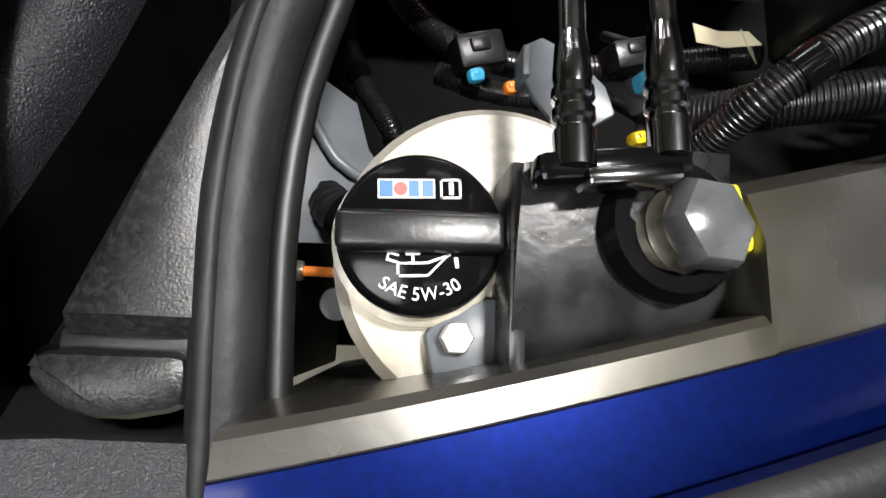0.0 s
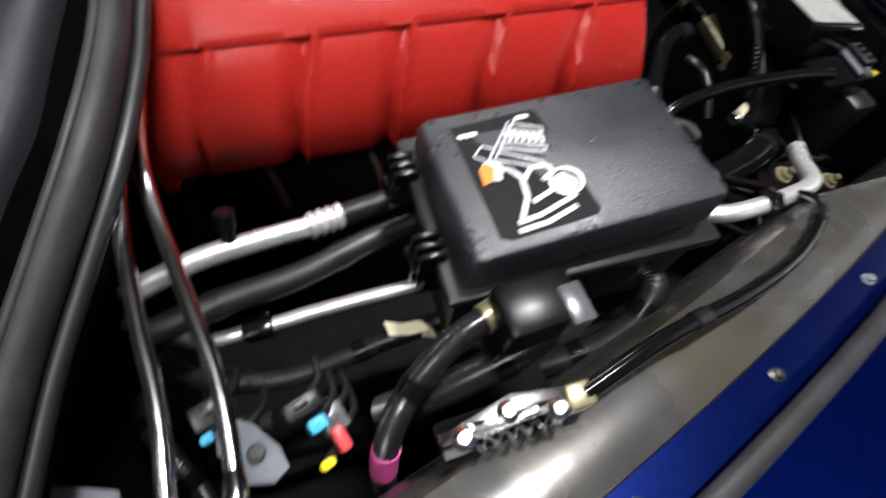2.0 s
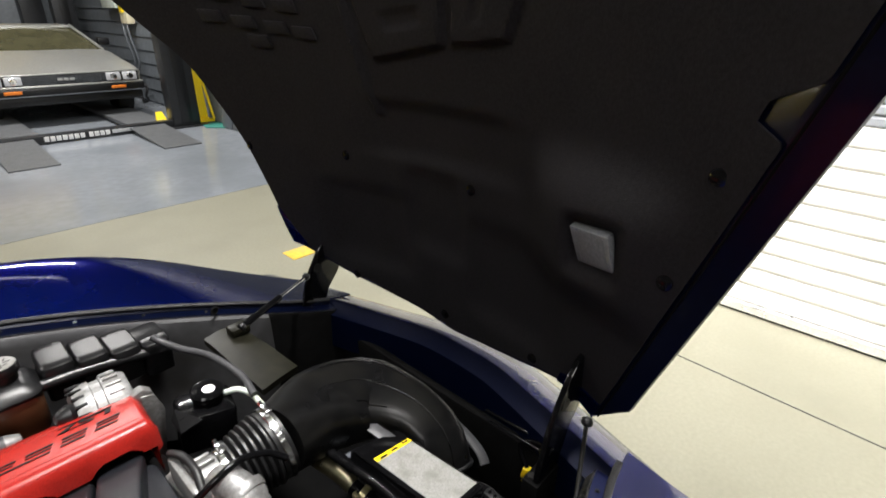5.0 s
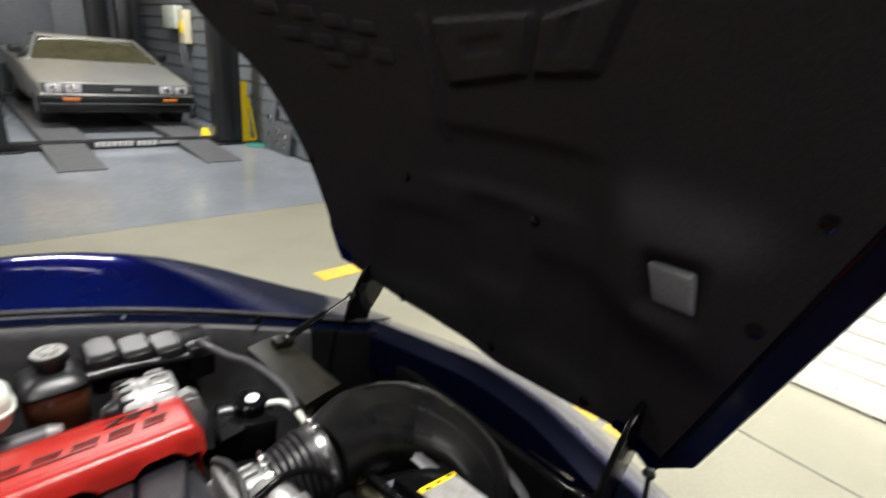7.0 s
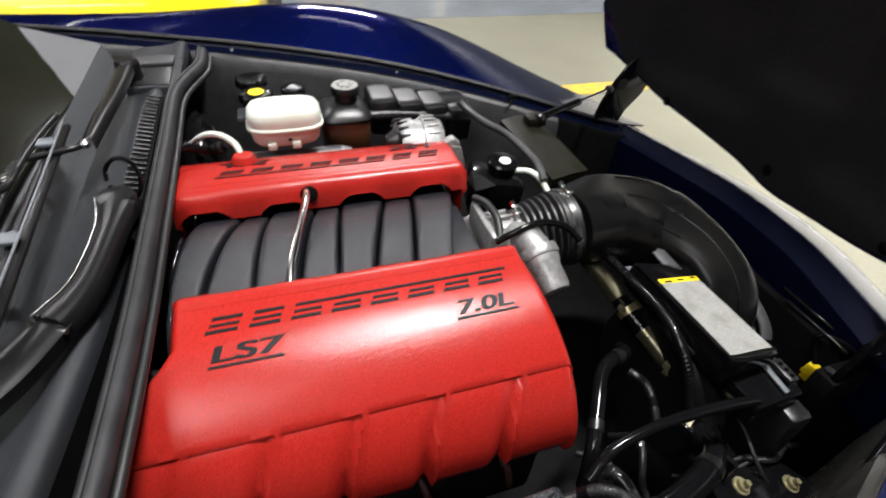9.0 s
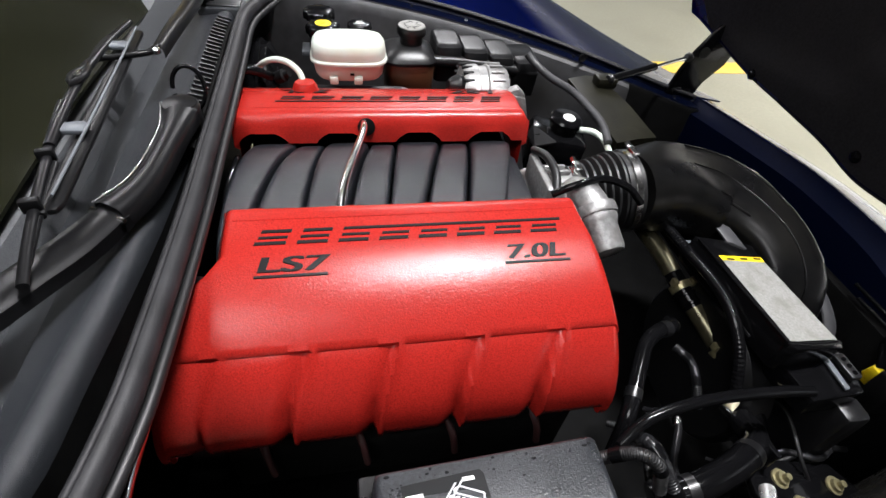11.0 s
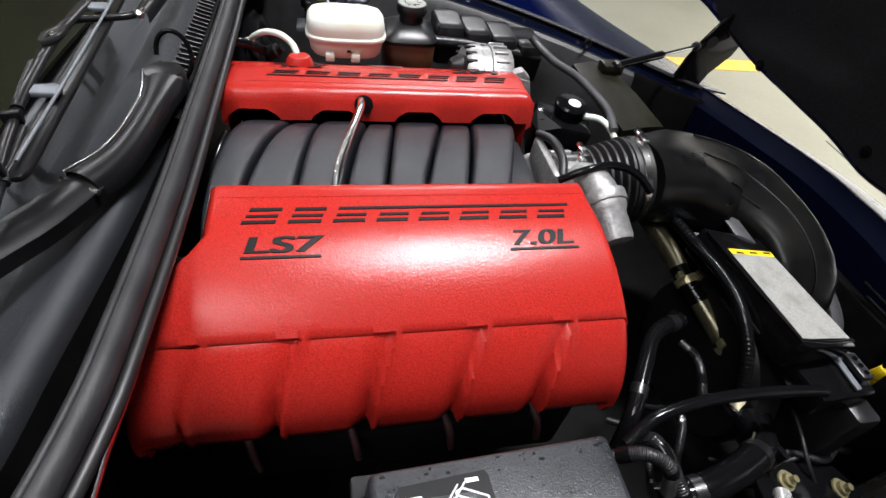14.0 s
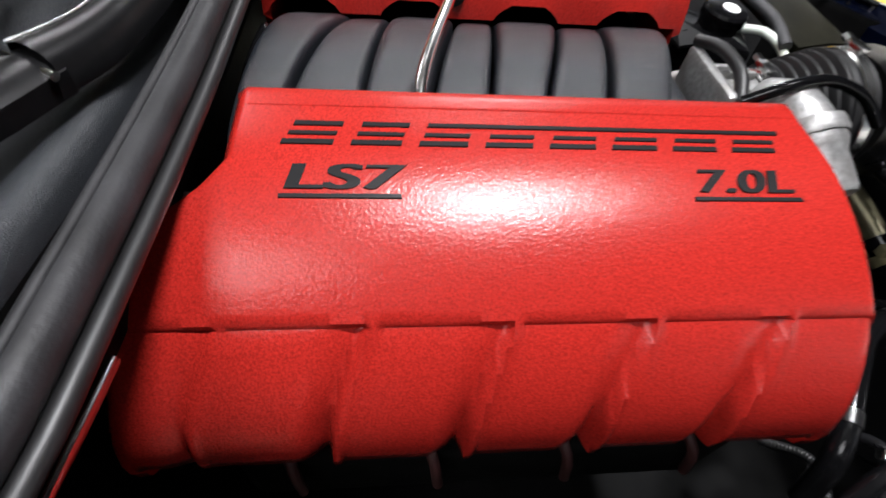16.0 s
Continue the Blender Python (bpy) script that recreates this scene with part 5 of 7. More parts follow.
sp = hose("metal_pipe", [(-0.33, -0.46, 0.62), (-0.285, -0.492, 0.63), (-0.262, -0.50, 0.632), (-0.22, -0.501, 0.638), (-0.15, -0.502, 0.65), (-0.06, -0.505, 0.66)], 0.0058, PIPE, "thin bright metal pipe with a sharp bend", "pipe", sides=14)
part("pipe_clip", box((-0.235, -0.51, 0.628), (-0.21, -0.493, 0.648), 0.003), GLOSSBLACK, sp)
hose("wiring_loom", [(-0.31, -0.49, 0.60), (-0.285, -0.515, 0.60), (-0.255, -0.53, 0.60), (-0.20, -0.538, 0.60), (-0.12, -0.53, 0.61), (-0.06, -0.53, 0.63)], 0.0088, LOOM, "black corrugated wiring conduit", "wiring loom", 0.0007, 0.0026, "looms")
hose("wiring_loom", [(-0.345, -0.51, 0.56), (-0.332, -0.545, 0.57), (-0.31, -0.58, 0.575), (-0.30, -0.60, 0.56), (-0.30, -0.62, 0.53)], 0.0078, LOOM, "black corrugated wiring conduit", "wiring loom", 0.0007, 0.0026, "looms")
cv = hose("wiring_loom", [(-0.15, -0.645, 0.62), (-0.147, -0.632, 0.672), (-0.135, -0.615, 0.715), (-0.112, -0.597, 0.737), (-0.085, -0.583, 0.746), (-0.06, -0.575, 0.748)], 0.0088, LOOM, "thick black corrugated conduit with pink tape", "wiring loom", 0.0007, 0.0026, "looms")
part("pink_tape", tube([(-0.149, -0.638, 0.655), (-0.147, -0.632, 0.672), (-0.1445, -0.628, 0.684)], 0.0104), PINK, cv, "pink tape band")
part("end_collar", tube([(-0.068, -0.577, 0.7475), (-0.055, -0.573, 0.7485)], 0.0108, straight=True), ZINC, cv)
hose("wiring_loom", [(-0.14, -0.60, 0.665), (-0.115, -0.603, 0.69), (-0.085, -0.603, 0.708), (-0.045, -0.598, 0.725), (-0.02, -0.588, 0.735), (-0.01, -0.575, 0.72)], 0.0115, LOOM, "thick black corrugated conduit", "wiring loom", 0.0007, 0.0026, "looms")
hose("wiring_loom", [(-0.01, -0.60, 0.66), (0.03, -0.60, 0.675), (0.065, -0.592, 0.69), (0.085, -0.575, 0.705), (0.09, -0.56, 0.70), (0.088, -0.545, 0.68)], 0.0105, LOOM, "thick black corrugated conduit", "wiring loom", 0.0007, 0.0026, "looms")
hose("wiring_loom", [(-0.28, -0.56, 0.62), (-0.24, -0.575, 0.63), (-0.20, -0.58, 0.64), (-0.17, -0.575, 0.63)], 0.007, LOOM, "thin black corrugated conduit", "wiring loom", 0.0007, 0.0026, "looms")
hose("coolant_hose", [(-0.345, -0.645, 0.64), (-0.335, -0.665, 0.66), (-0.32, -0.675, 0.665), (-0.30, -0.68, 0.65)], 0.011, RUBBER, "black coolant hose beside the oil tank", "hose", 0.0006, 0.004)
hs = thing("heat_shield", (-0.33, -0.63, 0.64), "pale grey pressed metal shield beside the oil tank", "heat shield")
part("panel", sheet([[(-0.365, -0.585, 0.665), (-0.345, -0.592, 0.658), (-0.328, -0.598, 0.645)], [(-0.362, -0.625, 0.668), (-0.34, -0.63, 0.662), (-0.319, -0.628, 0.65)], [(-0.36, -0.655, 0.668), (-0.33, -0.658, 0.66), (-0.304, -0.645, 0.645)], [(-0.36, -0.685, 0.66), (-0.33, -0.682, 0.65), (-0.31, -0.665, 0.63)]], 0.002), GREYPL, hs)
part("bead", tube([(-0.357, -0.605, 0.668), (-0.335, -0.64, 0.665), (-0.318, -0.648, 0.657)], 0.003, sides=8), GREYPL, hs)
cp = thing("brass_stud", (-0.334, -0.705, 0.70), "small brown brass stud beside the oil tank", "stud")
part("shank", tube([(-0.346, -0.7045, 0.70), (-0.322, -0.7045, 0.70)], 0.0022, sides=10, straight=True), ORANGE, cp)
part("collar", lathe([(0.004, -0.002), (0.0045, 0), (0.004, 0.002)], (-0.342, -0.7045, 0.70), (1, 0, 0), 14), OLDZINC, cp)
part("washer", lathe([(0.003, 0), (0.0068, 0), (0.0072, 0.0015), (0.0068, 0.003), (0.003, 0.003)], (-0.325, -0.718, 0.702), (0.2, -0.2, 1), 20), GREYPL, cp, "grey washer")
tg = thing("wire_tag", (-0.105, -0.54, 0.66), "folded cream paper tag on a wire", "tag")
part("paper", sheet([[(-0.122, -0.527, 0.652), (-0.108, -0.534, 0.656), (-0.094, -0.538, 0.664)], [(-0.120, -0.540, 0.652), (-0.105, -0.546, 0.658), (-0.089, -0.549, 0.668)]], 0.0008), CREAM, tg)
part("fold", sheet([[(-0.098, -0.536, 0.663), (-0.086, -0.540, 0.655)], [(-0.095, -0.552, 0.665), (-0.083, -0.553, 0.655)]], 0.0008), CREAM, tg)
tb = thing("tank_bracket", (-0.22, -0.6, 0.705), "pale grey stamped steel bracket behind the oil tank", "bracket")
part("plate", slab([(-0.245, -0.588), (-0.236, -0.584), (-0.222, -0.594), (-0.208, -0.612), (-0.204, -0.626), (-0.214, -0.632), (-0.232, -0.627), (-0.24, -0.616), (-0.246, -0.6)], 0.004, lambda u, v, w: Vector((u, v, 0.71 + 0.3 * (u + 0.22) + w)), bevel=0.0012), GREYPL, tb)
part("rivet", lathe([(0.006, 0), (0.0055, 0.002), (0.003, 0.004), (0, 0.0042)], (-0.222, -0.612, 0.713), (-0.2, 0, 1), 16), DARKGREY, tb)
part("fold", box((-0.246, -0.606, 0.69), (-0.242, -0.59, 0.707), 0.001), GREYPL, tb)
for nm, at, size, mat, lab in (("wire_connector", (-0.184, -0.605, 0.71), (0.013, 0.01, 0.014), CYAN, "light blue plastic wire connector"), ("wire_connector", (-0.192, -0.59, 0.705), (0.026, 0.014, 0.016), BLACK, "black rectangular wire connector with a blue clip beside it"), ("wire_connector", (-0.172, -0.615, 0.695), (0.009, 0.018, 0.012), REDPL, "red plastic connector lock clip"), ("wire_connector", (-0.183, -0.628, 0.695), (0.011, 0.007, 0.009), YELLOW, "yellow plastic wire connector clip"), ("wire_connector", (-0.262, -0.585, 0.665), (0.01, 0.008, 0.008), CYAN, "small light blue wire clip"), ("wire_connector", (-0.24, -0.585, 0.655), (0.008, 0.008, 0.008), ORANGE, "small orange plastic wire clip"), ("wire_connector", (-0.175, -0.60, 0.69), (0.018, 0.02, 0.016), KNOB, "dark grey plastic wire connector body"), ("wire_connector", (-0.26, -0.565, 0.655), (0.03, 0.02, 0.02), BLACK, "black plastic wire connector")):
    c = thing(nm, at, lab, "connector", "wire connectors")
    lo, hi = Vector(at) - Vector(size) / 2, Vector(at) + Vector(size) / 2
    part("shell", box(lo, hi, 0.003, (12, 8, 20)), mat, c)
    part("lock_tab", box(Vector(at) + Vector((-size[0] * 0.2, -size[1] * 0.2, size[2] * 0.4)), Vector(at) + Vector((size[0] * 0.2, size[1] * 0.2, size[2] * 0.62)), 0.0015, (12, 8, 20)), mat, c)
    part("wire_tail", tube([Vector(at) + Vector((0, 0.3 * size[1], -0.2 * size[2])), Vector(at) + Vector((0.012, 0.02, -0.02)), Vector(at) + Vector((0.01, 0.045, -0.05))], 0.003, sides=8), RUBBER, c)
lt = thing("hood_latch", (-0.085, -0.642, 0.775), "greased zinc hood latch with coil springs and lever", "latch")
part("base_plate", box((-0.12, -0.653, 0.765), (-0.05, -0.632, 0.772), 0.002, (0, -4, 2)), GLOSSBLACK, lt)
part("claw", slab([(-0.118, 0.768), (-0.085, 0.772), (-0.06, 0.77), (-0.05, 0.786), (-0.07, 0.795), (-0.09, 0.785), (-0.105, 0.796), (-0.122, 0.786)], 0.005, lambda u, v, w: Vector((u, -0.641 + w, v)), bevel=0.001), CHROME, lt)
part("lever", slab([(-0.11, -0.65), (-0.055, -0.646), (-0.05, -0.636), (-0.08, -0.632), (-0.112, -0.64)], 0.004, lambda u, v, w: Vector((u, v, 0.789 + w)), bevel=0.001), CHROME, lt)
for k in range(3):
    part("rivet", lathe([(0.006, 0), (0.006, 0.004), (0.003, 0.007)], (-0.11 + 0.026 * k, -0.647 + 0.006 * (k % 2), 0.788), (0, 0, 1), 14), CHROME, lt)
part("spring", tube([(-0.105 + 0.0022 * k, -0.652 + 0.004 * math.cos(k * 1.57), 0.78 + 0.004 * math.sin(k * 1.57)) for k in range(24)], 0.001, sides=6), CHROME, lt)
part("cable_anchor", box((-0.05, -0.65, 0.772), (-0.035, -0.636, 0.79), 0.002), ZINC, lt)
hose("release_cable", [(-0.04, -0.643, 0.786), (0.02, -0.627, 0.788), (0.10, -0.612, 0.775), (0.18, -0.588, 0.755), (0.245, -0.55, 0.735), (0.262, -0.515, 0.70), (0.255, -0.47, 0.66)], 0.0052, GLOSSBLACK, "black sleeved hood release cable", "cable")
# ---- far side of the bay: brake and coolant tanks, alternator ----


def stadium(cx, cy, lx, ly, z, n=28, p=0.55):
    return [Vector((cx + lx * math.copysign(abs(math.cos(a)) ** p, math.cos(a)), cy + ly * math.copysign(abs(math.sin(a)) ** p, math.sin(a)), z)) for a in [2 * math.pi * k / n for k in range(n)]]


bk = thing("brake_fluid_reservoir", (-0.062, 0.36, 0.72), "cream white plastic brake fluid reservoir", "fluid reservoir")
part("upper_shell", loft([stadium(-0.062, 0.368, lx, ly, z + 0.011, 36, 0.62) for lx, ly, z in ((0.069, 0.0435, 0.757), (0.0695, 0.044, 0.772), (0.0675, 0.0415, 0.783), (0.062, 0.036, 0.7905), (0.053, 0.027, 0.7945), (0.03, 0.015, 0.796))]), WHITEPL, bk, "", 60)
part("seam_lip", loft([stadium(-0.062, 0.368, lx, ly, z + 0.011, 36, 0.62) for lx, ly, z in ((0.069, 0.0435, 0.7515), (0.0725, 0.0465, 0.753), (0.0725, 0.0465, 0.757), (0.0695, 0.044, 0.7595))]), WHITEPL, bk)
part("lower_shell", loft([stadium(-0.062, 0.368, lx, ly, z + 0.011, 36, 0.62) for lx, ly, z in ((0.04, 0.024, 0.716), (0.058, 0.034, 0.72), (0.064, 0.039, 0.728), (0.068, 0.0425, 0.752))]), WHITEPL, bk, "yellowed lower half")
for x in (-0.10, -0.055):
    part("mould_tab", box((x, 0.322, 0.729), (x + 0.016, 0.334, 0.744), 0.002), WHITEPL, bk)
part("level_mark", box((-0.062, 0.3245, 0.746), (-0.054, 0.327, 0.750), 0.0005), SHADEBLACK, bk)


def lobed_cap(owner, at, r, h, mat, label, lobes=8, depth=0.12, disc=None, dr=0.5):
    n = lobes * 6
    rings = []
    for rr, z in ((0.86, 0), (1.0, 0.15), (1.0, 0.75), (0.9, 0.95), (0.7, 1.0)):
        rings.append([Vector(at) + Vector((r * rr * (1 - depth * (0.5 + 0.5 * math.cos(lobes * a))) * math.cos(a), r * rr * (1 - depth * (0.5 + 0.5 * math.cos(lobes * a))) * math.sin(a), h * z)) for a in [2 * math.pi * k / n for k in range(n)]])
    c = part("filler_cap", loft(rings), mat, owner, label, 50)
    if disc:
        part("symbol_disc", lathe([(r * dr, 0), (r * dr, 0.0012), (0, 0.0014)], Vector(at) + Vector((0, 0, h)), (0, 0, 1), 28), disc, c)
    return c


yc = lobed_cap(bk, (-0.108, 0.428, 0.780), 0.034, 0.022, GLOSSBLACK, "black lobed cap with a yellow symbol disc", 9, 0.16, YELLOW, 0.45)
for q in (rect(-0.004, -0.006, 0.008, 0.002), rect(-0.006, 0.001, 0.012, 0.002)):
    b2 = slab(q, 0.0003)
    bmesh.ops.translate(b2, verts=b2.verts, vec=(-0.108, 0.428, 0.8038))
    part("symbol_bar", b2, INK, yc)
cl = thing("clutch_reservoir", (-0.118, 0.55, 0.70), "small black fluid reservoir on the bulkhead", "fluid reservoir")
part("body", lathe([(0.024, 0), (0.025, 0.02), (0.025, 0.06), (0.022, 0.066)], (-0.118, 0.55, 0.70), (0, 0, 1), 28), BLACK, cl)
part("bracket", box((-0.16, 0.53, 0.69), (-0.06, 0.58, 0.702), 0.003), GREYPL, cl)
lobed_cap(cl, (-0.118, 0.55, 0.765), 0.034, 0.02, GLOSSBLACK, "black ridged cap", 12, 0.1)
wn = thing("washer_neck", (-0.035, 0.50, 0.66), "black washer filler neck with a symbol cap", "filler neck")
part("neck", lathe([(0.02, 0), (0.02, 0.10), (0.023, 0.104)], (-0.035, 0.50, 0.66), (0, 0, 1), 24), BLACK, wn)
c3 = lobed_cap(wn, (-0.035, 0.50, 0.762), 0.026, 0.016, GLOSSBLACK, "black cap with a white symbol", 12, 0.05)
for k in range(3):
    b2 = slab(rect(-0.012 + 0.003 * k, -0.008 + 0.006 * k, 0.024 - 0.006 * k, 0.0022), 0.0004)
    bmesh.ops.translate(b2, verts=b2.verts, vec=(-0.035, 0.50, 0.7788))
    part("symbol_bar", b2, WHITE, c3)
mc = thing("master_cylinder", (-0.06, 0.35, 0.69), "dark cast brake master cylinder under its reservoir", "brake cylinder")
part("bore", tube([(-0.15, 0.355, 0.69), (0.04, 0.35, 0.69)], 0.02, sides=18, straight=True), DARKGREY, mc)
part("nose", lathe([(0.02, 0), (0.017, 0.01), (0.012, 0.022), (0.0, 0.024)], (0.04, 0.35, 0.69), (1, 0, 0), 18), ALU, mc)
for x in (-0.10, -0.03):
    part("outlet", lathe([(0.008, 0), (0.008, 0.02), (0.005, 0.022)], (x, 0.335, 0.69), (0, -1, 0), 8), ZINC, mc)
bs = thing("brake_booster", (-0.21, 0.40, 0.68), "round glossy black brake booster", "brake booster")
part("drum", lathe([(0.05, 0), (0.10, 0.006), (0.112, 0.02), (0.115, 0.035), (0.112, 0.05), (0.09, 0.066), (0.05, 0.075), (0.0, 0.078)], (-0.265, 0.40, 0.655), (1, 0, 0), 44), GLOSSBLACK, bs)
part("rim", lathe([(0.114, 0.0), (0.119, 0.002), (0.119, 0.007), (0.114, 0.009)], (-0.235, 0.40, 0.655), (1, 0, 0), 44), GLOSSBLACK, bs)
part("check_valve", lathe([(0.012, 0), (0.012, 0.018), (0.007, 0.02), (0.007, 0.03)], (-0.198, 0.345, 0.73), (0.8, -0.3, 0.5), 16), BLACK, bs)
vh = thing("vacuum_hose", (-0.2, 0.32, 0.77), "clear-white braided vacuum hose arching to the red cover", "hose")
part("hose", tube([(-0.228, 0.33, 0.755), (-0.215, 0.318, 0.772), (-0.193, 0.298, 0.788), (-0.168, 0.268, 0.797), (-0.148, 0.235, 0.796), (-0.139, 0.207, 0.784)], 0.0048, ridge=0.0004, pitch=0.003), WHITEPL, vh)
part("elbow", tube([(-0.235, 0.36, 0.72), (-0.232, 0.34, 0.742), (-0.226, 0.328, 0.757)], 0.0085), BLACK, vh)
ct = thing("coolant_tank", (0.07, 0.46, 0.65), "amber and black coolant expansion tank", "coolant tank")
part("amber_body", loft([stadium(0.065, 0.455, lx, ly, z, 28, 0.4) for lx, ly, z in ((0.045, 0.048, 0.645), (0.05, 0.053, 0.655), (0.052, 0.055, 0.728), (0.05, 0.053, 0.733))]), BROWNTANK, ct, "amber translucent lower tank")
part("black_shoulder", loft([stadium(0.065, 0.455, lx, ly, z, 28, 0.45) for lx, ly, z in ((0.054, 0.057, 0.73), (0.055, 0.058, 0.736), (0.050, 0.053, 0.744), (0.036, 0.038, 0.752), (0.028, 0.03, 0.756))]), BLACK, ct)
part("neck", lathe([(0.024, 0), (0.024, 0.02), (0.027, 0.022), (0.027, 0.026)], (0.07, 0.461, 0.75), (0, 0, 1), 32), BLACK, ct)
cc = part("cap", lathe([(0.0285, 0), (0.03, 0.003), (0.03, 0.014), (0.0285, 0.0175), (0.0, 0.018)], (0.07, 0.461, 0.772), (0, 0, 1), 40), BLACK, ct, "black coolant cap")
part("label_disc", lathe([(0.0272, 0), (0.0272, 0.0008), (0, 0.001)], (0.07, 0.461, 0.7902), (0, 0, 1), 40), LABEL, cc, "white printed cap label")
for k in range(9):
    a = k * 0.7
    b2 = slab(rect(-0.006 + 0.002 * (k % 3), -0.0012, 0.011 - 0.002 * (k % 2), 0.0024), 0.0003)
    bmesh.ops.transform(b2, matrix=Matrix.Translation((0.07 + 0.015 * math.cos(a), 0.461 + 0.015 * math.sin(a), 0.7917)) @ Matrix.Rotation(a * 1.7, 4, "Z"), verts=b2.verts)
    part("print_bar", b2, INK, cc)
lt2 = thing("surge_tank", (0.24, 0.47, 0.68), "long black moulded surge tank along the inner fender", "coolant tank")
for k in range(4):
    x = 0.125 + 0.058 * k
    y = 0.492 - 0.006 * k
    z = 0.757 - 0.008 * k
    part("chamber", loft([stadium(x + 0.027, y, lx, ly, z + dz, 20, 0.3) for lx, ly, dz in ((0.0285, 0.05, -0.08), (0.029, 0.056, -0.03), (0.0288, 0.055, -0.012), (0.0275, 0.051, -0.004), (0.024, 0.044, -0.0005), (0.015, 0.03, 0.0))]), SATIN, lt2)
part("spine", box((0.12, 0.45, 0.70), (0.355, 0.52, 0.735), 0.01), SATIN, lt2)
part("front_rail", tube([(0.11, 0.435, 0.728), (0.2, 0.437, 0.722), (0.35, 0.428, 0.705)], 0.012, sides=10), BLACK, lt2)
al = thing("alternator", (0.18, 0.27, 0.70), "cast aluminium alternator with dark cooling slots", "alternator")
part("case", lathe([(0.045, 0), (0.06, 0.006), (0.064, 0.016), (0.064, 0.034), (0.061, 0.036), (0.061, 0.05), (0.064, 0.052), (0.064, 0.075), (0.058, 0.09), (0.03, 0.095)], (0.135, 0.272, 0.728), (1, -0.05, 0), 44), ALU, al)
for k in range(12):
    a = radians(-80 + 16 * k)
    c = Vector((0.148, 0.272 + 0.0625 * math.sin(a), 0.728 + 0.0625 * math.cos(a)))
    part("cooling_slot", box(c - Vector((0.010, 0.003, 0.003)), c + Vector((0.010, 0.003, 0.003)), 0.002, (-math.degrees(a), 0, 0)), INK, al)
    c = Vector((0.202, 0.27 + 0.064 * math.sin(a), 0.728 + 0.064 * math.cos(a)))
    part("case_rib", box(c - Vector((0.012, 0.0022, 0.002)), c + Vector((0.012, 0.0022, 0.004)), 0.001, (-math.degrees(a), 0, 0)), ALU, al)
part("rear_plug", lathe([(0.018, 0), (0.02, 0.012), (0.014, 0.024), (0.008, 0.03)], (0.138, 0.25, 0.765), (-1, -0.2, 0.2), 18), BLACK, al)
part("mount_ear", slab([(0.215, 0.735), (0.245, 0.74), (0.25, 0.765), (0.235, 0.778), (0.212, 0.77)], 0.02, lambda u, v, w: Vector((u, 0.235 + w, v)), bevel=0.003), ALU, al)
part("ear_bolt", lathe([(0.008, 0), (0.008, 0.008), (0, 0.009)], (0.236, 0.236, 0.76), (0, -1, 0), 6), CHROME, al)
part("front_bracket", slab([(0.222, 0.58), (0.24, 0.58), (0.262, 0.72), (0.25, 0.76), (0.228, 0.765)], 0.012, lambda u, v, w: Vector((u, 0.225 + w, v)), bevel=0.002), ALU, al)
part("cable", tube([(0.138, 0.24, 0.77), (0.12, 0.235, 0.765), (0.11, 0.23, 0.74), (0.11, 0.225, 0.70)], 0.004, sides=8), GLOSSBLACK, al)
pr = thing("power_steering_reservoir", (0.33, 0.2, 0.66), "black power steering fluid reservoir with a printed cap", "fluid reservoir")
part("body", box((0.27, 0.155, 0.62), (0.375, 0.245, 0.705), 0.012, (0, 5, -14)), GLOSSBLACK, pr)
part("neck", lathe([(0.027, 0), (0.027, 0.022)], (0.333, 0.20, 0.70), (0.05, -0.1, 1), 30), GLOSSBLACK, pr)
pc = part("cap", lathe([(0.029, 0), (0.0305, 0.003), (0.0305, 0.013), (0.027, 0.0165), (0.015, 0.0182), (0, 0.0185)], (0.334, 0.20, 0.714), (0.05, -0.1, 1), 36), GLOSSBLACK, pr)
part("cap_symbol_ring", lathe([(0.0095, 0.0186), (0.0118, 0.0186), (0.0118, 0.0194), (0.0095, 0.0194)], (0.335, 0.194, 0.714), (0.05, -0.1, 1), 28), WHITE, pc)
part("cap_symbol_bar", box((0.326, 0.1935, 0.7326), (0.346, 0.1955, 0.7338), 0, (0, 0, 30)), WHITE, pc)
part("cap_symbol_bar", box((0.318, 0.209, 0.7322), (0.326, 0.213, 0.7332), 0, (0, 0, 10)), WHITE, pc)
part("bracket", sheet([[(0.262, 0.15, 0.70), (0.30, 0.143, 0.712)], [(0.262, 0.20, 0.695), (0.275, 0.21, 0.71)]], 0.004), SATIN, pr)
hose("coolant_line", [(0.315, 0.415, 0.755), (0.33, 0.40, 0.742), (0.355, 0.36, 0.73), (0.385, 0.31, 0.726), (0.40, 0.25, 0.722), (0.405, 0.19, 0.72), (0.40, 0.14, 0.71)], 0.0078, DARKGREY, "grey sleeved coolant line with a metal end", "hose")
hose("steering_line", [(0.36, 0.195, 0.705), (0.385, 0.175, 0.712), (0.40, 0.15, 0.705), (0.405, 0.12, 0.69)], 0.0058, WHITEPL, "pale plastic fluid line", "hose")
hose("sensor_loom", [(0.205, -0.07, 0.765), (0.235, -0.075, 0.785), (0.275, -0.07, 0.79), (0.315, -0.075, 0.778), (0.34, -0.085, 0.755)], 0.0055, GLOSSBLACK, "black taped sensor wiring over the throttle", "wiring loom")
hose("sensor_loom", [(0.215, 0.05, 0.76), (0.225, 0.02, 0.768), (0.228, -0.02, 0.765), (0.222, -0.05, 0.75)], 0.0065, RUBBER, "black taped wiring beside the throttle body", "wiring loom")
